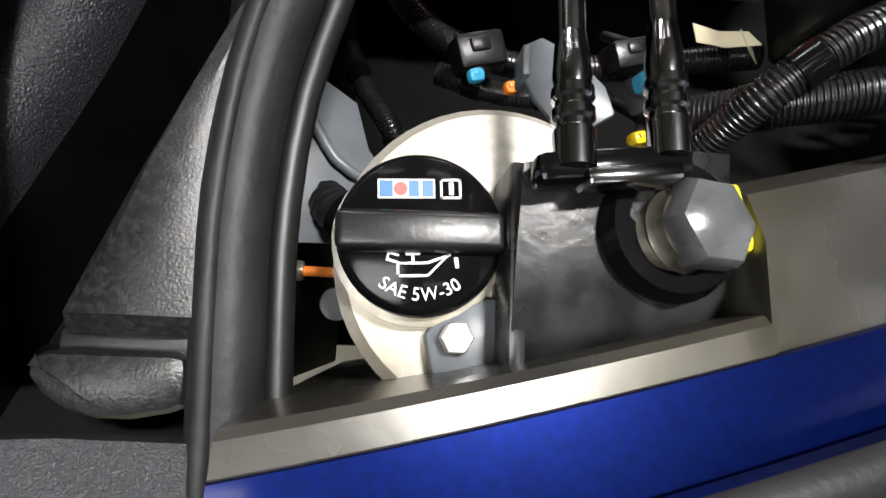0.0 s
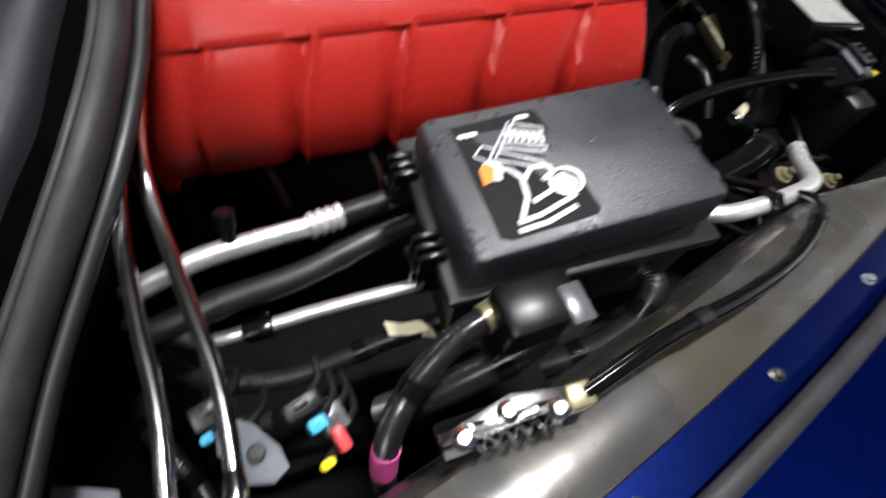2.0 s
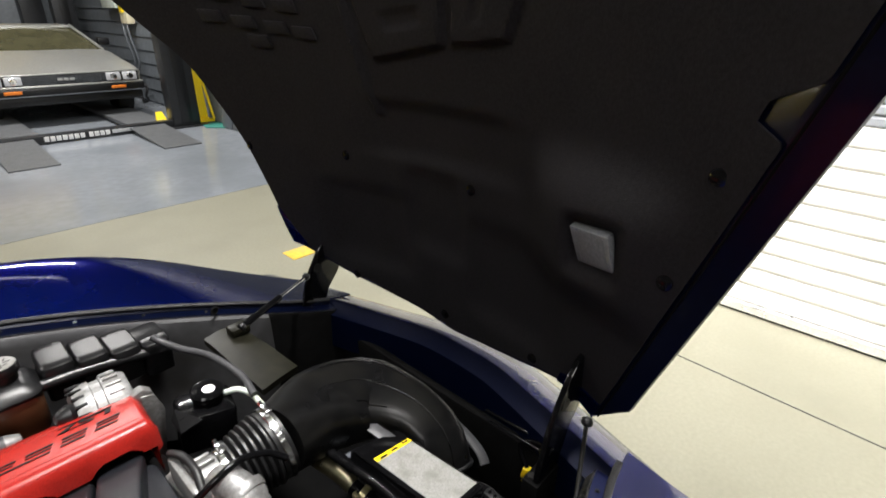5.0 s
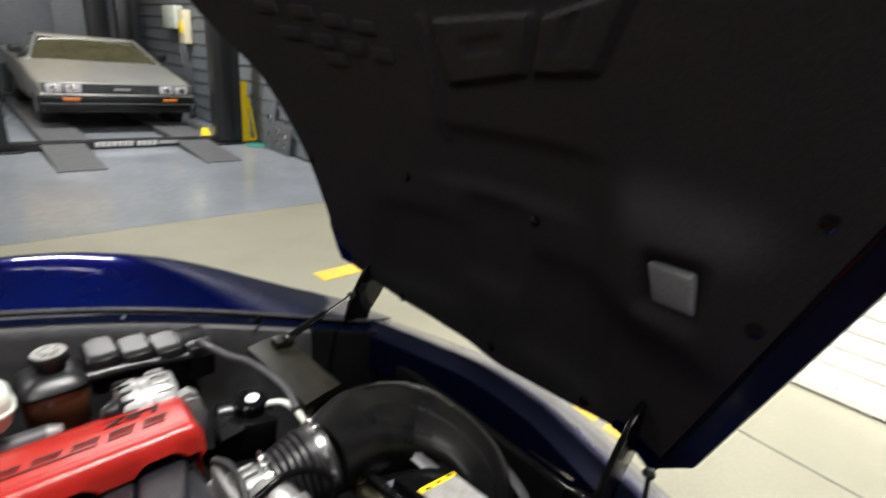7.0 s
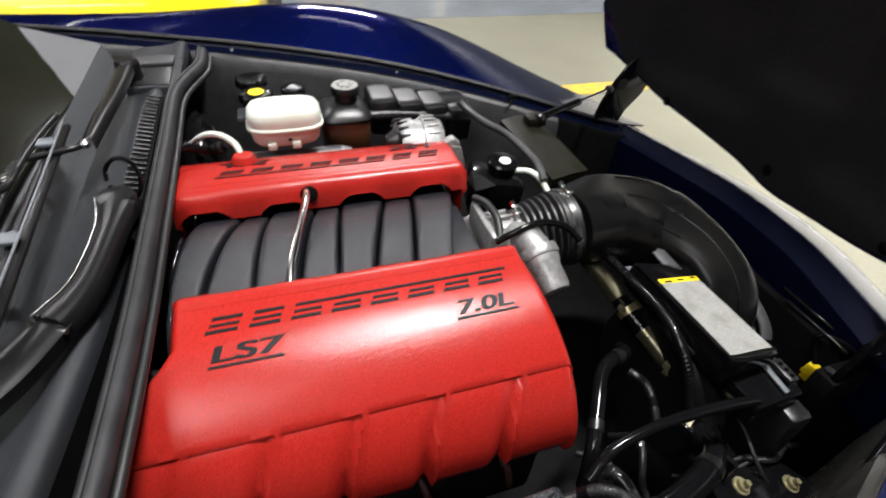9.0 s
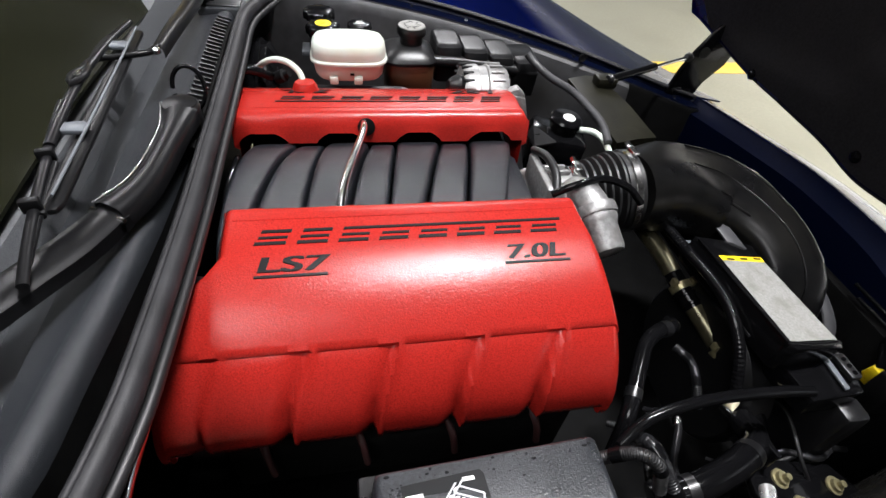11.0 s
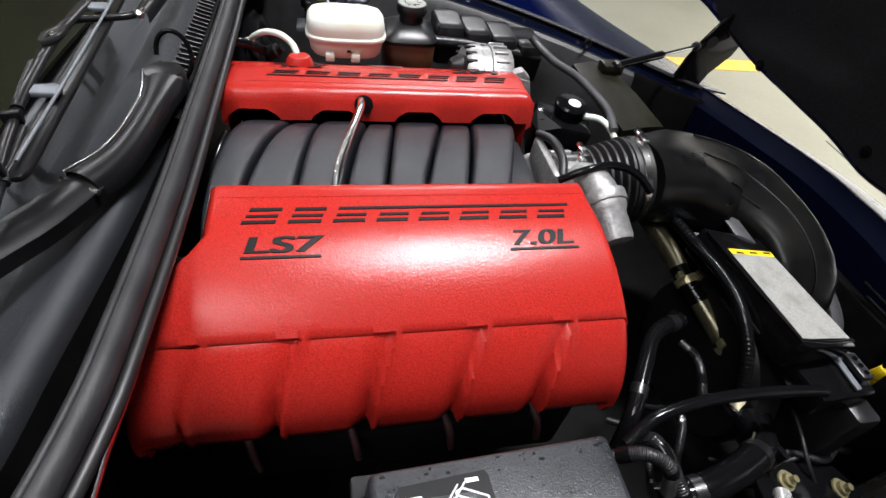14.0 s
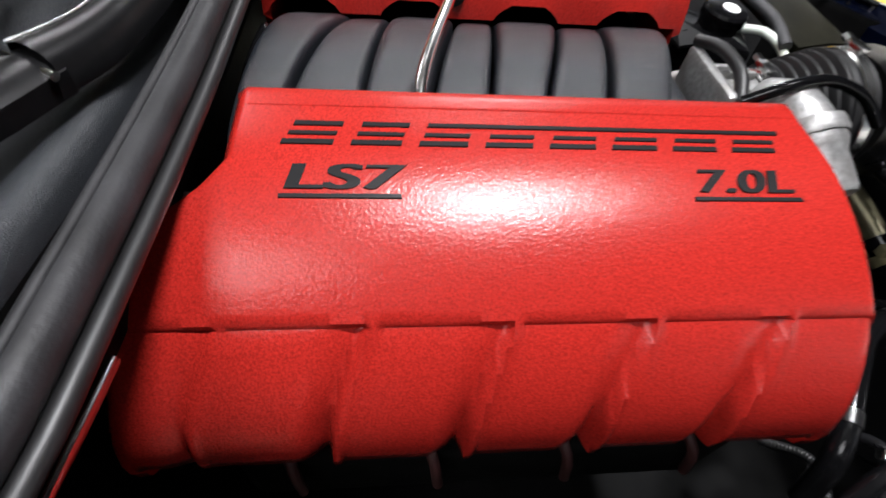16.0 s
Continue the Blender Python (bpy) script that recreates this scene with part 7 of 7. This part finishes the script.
for k, y in enumerate((9.0, 9.2)):
    part("cable", tube([(3.08, y, 1.25), (3.06, y - 0.1, 1.0), (3.09, y - 0.15, 0.6), (3.05, y + 0.1, 0.4)], 0.014, sides=8), GREYPL, eb2)
hr = thing("hose_reel", (3.05, 8.7, 0.3), "dark coiled hose against the wall", "hose reel")
part("coil", tube([(3.0 + 0.02 * math.sin(a * 5), 8.7 + 0.2 * math.cos(a), 0.22 + 0.18 * math.sin(a)) for a in [k * 0.35 for k in range(40)]], 0.018, sides=8), RUBBER, hr)
# four-post lift
lf = thing("car_lift", (1.7, 8, 0), "black four-post car lift with grey loading ramps", "car lift")
for x0, x1 in ((0.1, 0.42), (2.58, 2.92)):
    for y0 in (6.42, 11.0):
        p = part("post", box((x0, y0, 0.0), (x1, y0 + 0.22, 2.35), 0.01), POST, lf)
        part("foot_plate", box((x0 - 0.1, y0 - 0.06, 0.0), (x1 + 0.1, y0 + 0.3, 0.018), 0.004), POST, p)
        part("guide_slot", box((x0 + 0.1, y0 - 0.006, 0.05), (x1 - 0.1, y0 + 0.01, 2.3), 0.002), BLACK, p)
for x0 in (0.72, 2.1):
    part("runway", box((x0, 6.5, 0.03), (x0 + 0.46, 11.6, 0.08), 0.006), RAMP, lf)
    rows = [[Vector((x, y, z)) for x in (x0 - 0.05, x0 + 0.15, x0 + 0.36)] for y, z in ((5.36, 0.012), (5.9, 0.045), (6.46, 0.078))]
    part("loading_ramp", sheet(rows, 0.012), RAMP, lf, "grey tread plate loading ramp")
cb = part("cross_beam", box((0.3, 6.44, 0.01), (2.7, 6.56, 0.10), 0.006), POST, lf)
for k in range(11):
    part("maker_bar", box((1.18 + 0.058 * k + (0.03 if k > 6 else 0), 6.432, 0.03), (1.225 + 0.058 * k + (0.03 if k > 6 else 0), 6.442, 0.085), 0.001), WHITE if k < 11 else GREYPL, cb)
part("small_print", box((1.86, 6.434, 0.04), (2.1, 6.442, 0.08), 0.001), GREYPRINT, cb)
part("tie_beam", box((0.3, 11.05, 0.03), (2.7, 11.17, 0.14), 0.006), POST, lf)
yj = thing("yellow_floor_jack", (3.0, 6.6, 0), "yellow transmission jack column", "jack")
part("column", box((2.96, 6.56, 0.02), (3.08, 6.70, 0.80), 0.015, (0, -2, 0)), YELLOW, yj)
part("foot", slab([(2.90, 6.50), (3.14, 6.48), (3.12, 6.72), (2.94, 6.74)], 0.03, lambda u, v, w: Vector((u, v, 0.05 + w)), bevel=0.006), YELLOW, yj)
part("brace", tube([(3.09, 6.6, 0.6), (3.12, 6.55, 0.3), (3.14, 6.5, 0.05)], 0.018, sides=8), YELLOW, yj)
part("top_plate", box((2.95, 6.55, 0.79), (3.09, 6.71, 0.815), 0.006), YELLOW, yj)
wb = thing("yellow_wheel_chock", (2.52, 6.75, 0), "yellow wheel chock with black stripes", "wheel chock")
part("wedge", loft([[(2.45, 6.65, 0.0), (2.6, 6.65, 0.0), (2.6, 6.65, 0.03), (2.45, 6.65, 0.03)], [(2.47, 6.8, 0.0), (2.62, 6.8, 0.0), (2.58, 6.8, 0.17), (2.5, 6.8, 0.17)]]), YELLOW, wb)
part("stripe", box((2.46, 6.66, 0.05), (2.6, 6.70, 0.07), 0.002), BLACK, wb)
gm = thing("green_mat", (3.05, 6.3, 0), "small green rubber mat on the floor", "mat")
part("mat", slab([(2.88, 6.2), (3.05, 6.02), (3.16, 6.1), (3.16, 6.45), (2.95, 6.48)], 0.012, lambda u, v, w: Vector((u, v, 0.014 + w)), bevel=0.003), GREEN, gm)
for k, (y, h) in enumerate(((5.95, 0.62), (5.72, 0.40), (5.52, 0.36))):
    m = thing("metal_plate", (3.1, y, 0), "worn grey steel plate leaning on the wall", "steel plate", "leaning plates")
    part("plate", box((3.09, y - 0.12, 0.004), (3.115, y + 0.14, h), 0.006, (0, 6, 0)), RAMP if k else GREYPL, m)
    for q in (0.35, 0.7):
        part("boss", lathe([(0.035, 0), (0.03, 0.012), (0.01, 0.014)], (3.088, y, h * q), (-1, 0, 0.1), 20), CHROME, m)


def wheel(parent, x, y, r, w, side):
    wl = part("wheel", lathe([(r * 0.62, -w / 2), (r * 0.95, -w / 2), (r, -w * 0.36), (r, w * 0.36), (r * 0.95, w / 2), (r * 0.62, w / 2)], (x, y, r), (1, 0, 0), 40), TYRE, parent, "black tyre")
    part("rim", lathe([(r * 0.62, 0), (r * 0.58, 0.02), (r * 0.2, 0.03), (0, 0.034)], (x + side * w * 0.38, y, r), (side, 0, 0), 30), STAINLESS, wl)


def car_shell(rows_at, n=30):
    """A body skin from rings (y, half width, low z, shoulder z, top z, centre x)."""
    rings = []
    for y, hw, zl, zs, zt, cx in rows_at:
        ring = []
        for k in range(n):
            a = math.pi * k / (n - 1)
            c, s = math.cos(a), math.sin(a)
            x = cx + hw * math.copysign(abs(c) ** 0.42, c)
            z = zs + (zt - zs) * s ** 0.7 if s > 0.02 else zs
            ring.append(Vector((x, y, z)))
        ring += [Vector((cx - hw * 0.97, y, (zl + zs) / 2)), Vector((cx - hw * 0.92, y, zl)), Vector((cx + hw * 0.92, y, zl)), Vector((cx + hw * 0.97, y, (zl + zs) / 2))]
        rings.append(ring)
    return loft(rings)


# the rest of the blue car, behind the windscreen
part("rear_body", car_shell([(0, 0.93, 0.2, 0.80, 0.86, 0), (0.7, 0.93, 0.2, 0.82, 0.88, 0), (1.4, 0.97, 0.2, 0.86, 0.92, 0), (2.0, 0.97, 0.24, 0.88, 0.95, 0), (2.5, 0.88, 0.35, 0.86, 0.93, 0)]), BLUE, car, "blue doors and rear body")
rb = scene.objects["rear_body"]
rb.data.transform(Matrix.Rotation(radians(90), 4, "Z"))
rb.location = (-2.2, 0, rb.location.z)
part("roof", loft([[Vector((x, hw * math.cos(a), 0.86 + (z - 0.86) * math.sin(a) ** 0.7)) for a in [math.pi * k / 14 for k in range(15)]] for x, hw, z in ((-0.96, 0.72, 1.085), (-1.3, 0.72, 1.16), (-1.8, 0.7, 1.16), (-2.4, 0.66, 1.06), (-2.9, 0.55, 0.95))]), SMOKE, car, "dark glass and roof")
for wx, wy in ((0.32, -0.79), (0.32, 0.79), (-2.36, -0.8), (-2.36, 0.8)):
    sgn = 1 if wy > 0 else -1
    ty = part("tyre", lathe([(0.23, -0.12), (0.31, -0.125), (0.325, -0.09), (0.33, 0.0), (0.325, 0.09), (0.31, 0.125), (0.23, 0.12)], (wx, wy, 0.33), (0, 1, 0), 40), TYRE, car, "black tyre")
    part("wheel_rim", lathe([(0.23, 0.0), (0.22, 0.03), (0.08, 0.02), (0.0, 0.03)], (wx, wy + sgn * 0.09, 0.33), (0, sgn, 0), 40), STAINLESS, ty)
# stainless coupe on the lift
X = 1.76
dl = thing("stainless_coupe", (X, 9.6, 0.13), "brushed stainless wedge-shaped coupe parked on the lift", "car")
part("body", car_shell([(7.56, 0.90, 0.36, 0.62, 0.655, X), (7.8, 0.92, 0.3, 0.66, 0.71, X), (8.3, 0.925, 0.3, 0.72, 0.79, X), (8.75, 0.93, 0.3, 0.78, 0.86, X), (9.6, 0.93, 0.3, 0.82, 0.88, X), (10.6, 0.93, 0.3, 0.84, 0.9, X), (11.6, 0.9, 0.35, 0.86, 0.9, X)]), STAINLESS, dl)
part("roof", loft([[Vector((X + sx * hw, y, z)) for sx in (-1, -0.92, -0.5, 0, 0.5, 0.92, 1)] + [Vector((X + hw, y, z - 0.03)), Vector((X - hw, y, z - 0.03))] for y, hw, z in ((9.35, 0.60, 1.165), (9.6, 0.61, 1.18), (10.2, 0.6, 1.17), (10.7, 0.58, 1.12))]), STAINLESS, dl)
part("windscreen", sheet([[(X + sx * (0.80 - 0.2 * t), 8.72 + 0.66 * t + 0.06 * sx * sx, 0.855 + 0.30 * t) for sx in (-1, -0.6, 0, 0.6, 1)] for t in (0, 0.5, 1)], 0.006), COUPEGLASS, dl, "tinted windscreen")
for s in (-1, 1):
    part("screen_pillar", tube([(X + s * 0.82, 8.72, 0.85), (X + s * 0.62, 9.38, 1.165)], 0.022, sides=8, straight=True), STAINLESS, dl)
    part("side_glass", sheet([[(X + s * 0.90, 8.95, 0.85), (X + s * 0.64, 9.4, 1.13)], [(X + s * 0.90, 10.3, 0.88), (X + s * 0.63, 10.3, 1.13)]], 0.006, (s, 0, 0)), SMOKE, dl)
    mi = part("door_mirror", box((X + s * 0.93 - 0.07, 9.0, 0.90), (X + s * 0.93 + 0.09, 9.12, 1.0), 0.02), BLACK, dl)
part("grille", box((X - 0.86, 7.515, 0.515), (X + 0.86, 7.56, 0.635), 0.01), BLACK, dl, "black slatted grille")
for k in range(5):
    part("grille_slat", box((X - 0.46, 7.508, 0.53 + 0.02 * k), (X + 0.46, 7.518, 0.537 + 0.02 * k)), GREYPL, dl)
for k in range(3):
    part("maker_bar", box((X - 0.09 + 0.065 * k, 7.50, 0.562), (X - 0.035 + 0.065 * k, 7.512, 0.592), 0.003), STAINLESS, dl)
part("nose_strip", box((X - 0.90, 7.50, 0.49), (X + 0.90, 7.57, 0.515), 0.01), STAINLESS, dl)
part("hood_edge", box((X - 0.88, 7.51, 0.635), (X + 0.88, 7.6, 0.655), 0.008), STAINLESS, dl)
part("bumper", box((X - 0.91, 7.49, 0.395), (X + 0.91, 7.6, 0.49), 0.02), BLACK, dl, "black front bumper")
part("bumper_strip", box((X - 0.91, 7.485, 0.385), (X + 0.91, 7.57, 0.398), 0.004), GREYPL, dl)
part("air_dam", box((X - 0.88, 7.53, 0.27), (X + 0.88, 7.7, 0.39), 0.03), BLACK, dl, "black lower air dam")
for s in (-1, 1):
    for d in (0.545, 0.745):
        h = part("headlamp", box((X + s * d - 0.088, 7.495, 0.525), (X + s * d + 0.088, 7.54, 0.63), 0.012), LAMPGLASS, dl, "square sealed headlamp")
        part("lamp_bowl", lathe([(0.045, 0), (0.035, 0.008), (0.0, 0.01)], (X + s * d, 7.497, 0.578), (0, -1, 0), 20), CHROME, h)
    part("indicator", box((X + s * 0.58 - 0.09, 7.482, 0.425), (X + s * 0.58 + 0.09, 7.50, 0.465), 0.006), ORANGE, dl, "orange indicator lamp")
    wheel(dl, X + s * 0.78, 8.25, 0.315, 0.2, s)
    wheel(dl, X + s * 0.78, 10.65, 0.325, 0.22, s)
# yellow sports car beside the blue one
Y0, CX = 1.5, -0.93
yl = thing("yellow_sports_car", (CX, 3.8, 0), "bright yellow low sports car parked alongside", "car")
part("body", car_shell([(Y0, 0.62, 0.34, 0.44, 0.47, CX), (Y0 + 0.08, 0.76, 0.28, 0.52, 0.56, CX), (Y0 + 0.3, 0.86, 0.22, 0.60, 0.645, CX), (Y0 + 0.6, 0.91, 0.2, 0.69, 0.735, CX), (Y0 + 0.95, 0.925, 0.18, 0.76, 0.80, CX), (Y0 + 1.3, 0.925, 0.18, 0.77, 0.86, CX), (Y0 + 1.8, 0.91, 0.18, 0.74, 0.93, CX), (Y0 + 2.6, 0.91, 0.18, 0.76, 0.95, CX), (Y0 + 3.6, 0.94, 0.2, 0.82, 0.93, CX), (Y0 + 4.4, 0.9, 0.3, 0.82, 0.9, CX)]), YELLOWPAINT, yl)
part("canopy", loft([[Vector((CX + hw * math.cos(a), y, z0 + (z - z0) * math.sin(a) ** 0.8)) for a in [math.pi * k / 14 for k in range(15)]] for y, hw, z0, z in ((Y0 + 1.75, 0.72, 0.90, 0.93), (Y0 + 2.1, 0.70, 0.90, 1.08), (Y0 + 2.45, 0.66, 0.90, 1.2), (Y0 + 2.9, 0.63, 0.90, 1.235), (Y0 + 3.4, 0.6, 0.90, 1.19), (Y0 + 3.9, 0.5, 0.88, 1.0))]), SMOKE, yl, "dark glass canopy")
part("roof_panel", loft([[Vector((CX + hw * math.cos(a), y, 0.93 + (z - 0.93) * math.sin(a) ** 0.8)) for a in [math.pi * (0.2 + 0.6 * k / 10) for k in range(11)]] for y, hw, z in ((Y0 + 2.5, 0.67, 1.225), (Y0 + 2.9, 0.64, 1.25), (Y0 + 3.3, 0.61, 1.215))], closed=False), YELLOWPAINT, yl)
part("rocker", box((CX + 0.86, Y0 + 1.2, 0.14), (CX + 0.94, Y0 + 3.1, 0.26), 0.02), BLACK, yl, "black side skirt")
part("front_splitter", sheet([[(CX + 0.90 * t, Y0 - 0.02 + 0.25 * t * t, 0.20), (CX + 0.94 * t, Y0 - 0.10 + 0.25 * t * t, 0.19)] for t in [-1 + 0.1 * k for k in range(21)]], 0.012), BLACK, yl)
part("grille", sheet([[(CX + 0.55 * t, Y0 - 0.012 + 0.1 * t * t, 0.30), (CX + 0.58 * t, Y0 - 0.005 + 0.1 * t * t, 0.43)] for t in [-1 + 0.1 * k for k in range(21)]], 0.02, (0, 1, 0)), BLACK, yl)


def ytop(x, y):
    """Height of the yellow car's skin over (x, y)."""
    t = (y - Y0)
    zs = lerp([(0, 0.44), (0.08, 0.52), (0.3, 0.60), (0.6, 0.69), (0.95, 0.76), (1.3, 0.77)], t)
    zt = lerp([(0, 0.47), (0.08, 0.56), (0.3, 0.645), (0.6, 0.735), (0.95, 0.80), (1.3, 0.86)], t)
    hw = lerp([(0, 0.62), (0.08, 0.76), (0.3, 0.86), (0.6, 0.91), (0.95, 0.925), (1.3, 0.925)], t)
    c = min(1, abs(x - CX) / hw) ** (1 / 0.42)
    return zs + (zt - zs) * max(0, 1 - c * c) ** 0.35


for s in (1, -1):
    o = [(0.50, 0.37), (0.59, 0.385), (0.76, 0.50), (0.812, 0.78), (0.785, 0.97), (0.735, 0.99), (0.64, 0.83), (0.55, 0.60)]
    bm = None
    cen = Vector((CX + s * 0.68, Y0 + 0.70, 0))
    cen.z = ytop(cen.x, cen.y) + 0.012
    ring = [Vector((CX + s * a, Y0 + b, ytop(CX + s * a, Y0 + b) + 0.006)) for a, b in o]
    inner = [cen + (p - cen) * 0.5 for p in ring]
    for p in inner:
        p.z = ytop(p.x, p.y) + 0.010
    low = [p - Vector((0, 0, 0.03)) for p in ring]
    hl = part("headlamp", loft([low, ring, inner, [cen + (p - cen) * 0.05 for p in inner]]), SMOKE, yl, "dark angular headlamp with a white light bar")
    part("light_bar", sheet([[Vector((CX + s * a, Y0 + b, ytop(CX + s * a, Y0 + b) + 0.014)) for a, b in row] for row in (((0.525, 0.385), (0.60, 0.41), (0.71, 0.49), (0.755, 0.58), (0.757, 0.74)), ((0.53, 0.41), (0.60, 0.445), (0.675, 0.515), (0.715, 0.60), (0.728, 0.74)))], 0.004), LAMPGLASS, hl, "pale light bar")
    for k in range(6):
        a, b = 0.772, 0.62 + 0.05 * k
        part("led_lens", lathe([(0.012, 0), (0.010, 0.006), (0, 0.008)], (CX + s * a, Y0 + b, ytop(CX + s * a, Y0 + b) + 0.008), (0, 0, 1), 12), GREYPL, hl)
    part("mirror", loft([[Vector((CX + s * x, y + Y0, z)) for x, y, z in ((0.90 + 0.02 * k + a * 0.07 * q, 1.80 + b * 0.09 * q, 0.945 + 0.012 * k + c * 0.06 * q) for a, b, c in ((-1, -0.2, -1), (-1, -0.4, 0.6), (-0.3, -0.6, 1), (0.7, -0.5, 0.9), (1, 0, 0.3), (1, 0.6, -0.4), (0.2, 0.8, -1)))] for k, q in ((0, 0.45), (2, 0.9), (4, 1.1), (6, 0.9), (7.5, 0.35))]), YELLOWPAINT, yl, "yellow door mirror")
    part("mirror_stalk", tube([(CX + s * 0.80, Y0 + 1.8, 0.88), (CX + s * 0.86, Y0 + 1.8, 0.92), (CX + s * 0.93, Y0 + 1.79, 0.96)], 0.03, sides=10), YELLOWPAINT, yl)
    wheel(yl, CX + s * 0.83, Y0 + 0.98, 0.33, 0.25, s)
    wheel(yl, CX + s * 0.82, Y0 + 3.7, 0.34, 0.28, s)
# pale saloon and a window far behind the lift
ps = thing("silver_saloon", (-0.4, 10.4, 0), "pale silver car parked beyond the lift", "car")
part("body", car_shell([(9.0, 0.7, 0.3, 0.62, 0.66, -0.45), (9.2, 0.84, 0.25, 0.7, 0.74, -0.45), (10.0, 0.88, 0.22, 0.82, 0.9, -0.45), (11.4, 0.88, 0.22, 0.86, 0.95, -0.45), (11.9, 0.8, 0.3, 0.85, 0.9, -0.45)]), STAINLESS, ps)
part("glasshouse", loft([[Vector((-0.45 + hw * math.cos(a), y, 0.86 + (z - 0.86) * math.sin(a) ** 0.7)) for a in [math.pi * k / 12 for k in range(13)]] for y, hw, z in ((9.95, 0.74, 0.9), (10.4, 0.66, 1.25), (11.0, 0.64, 1.36), (11.7, 0.6, 1.3))]), SMOKE, ps, "dark glass cabin")
part("roof", loft([[Vector((-0.45 + hw * math.cos(a), y, 0.88 + (z - 0.88) * math.sin(a) ** 0.7)) for a in [math.pi * (0.2 + 0.06 * k) for k in range(11)]] for y, hw, z in ((10.45, 0.67, 1.29), (11.0, 0.65, 1.385), (11.65, 0.61, 1.33))], closed=False), STAINLESS, ps)
for s in (-1, 1):
    part("headlamp", box((-0.45 + s * 0.58 - 0.14, 9.0, 0.56), (-0.45 + s * 0.58 + 0.14, 9.12, 0.66), 0.03), LAMPGLASS, ps)
    wheel(ps, -0.45 + s * 0.76, 9.75, 0.31, 0.2, s)
wn2 = thing("window_1", (-1.2, 12.0, 1.2), "pale window with a white frame in the back wall", "window", kind="structure")
part("window_frame", box((-2.0, 12.0, 0.95), (0.3, 12.05, 1.9), 0.01), CREAM, wn2)
for k in range(4):
    part("pane", box((-1.93 + 0.56 * k, 11.985, 1.02), (-1.43 + 0.56 * k, 11.998, 1.83), 0.004), SMOKE, wn2)
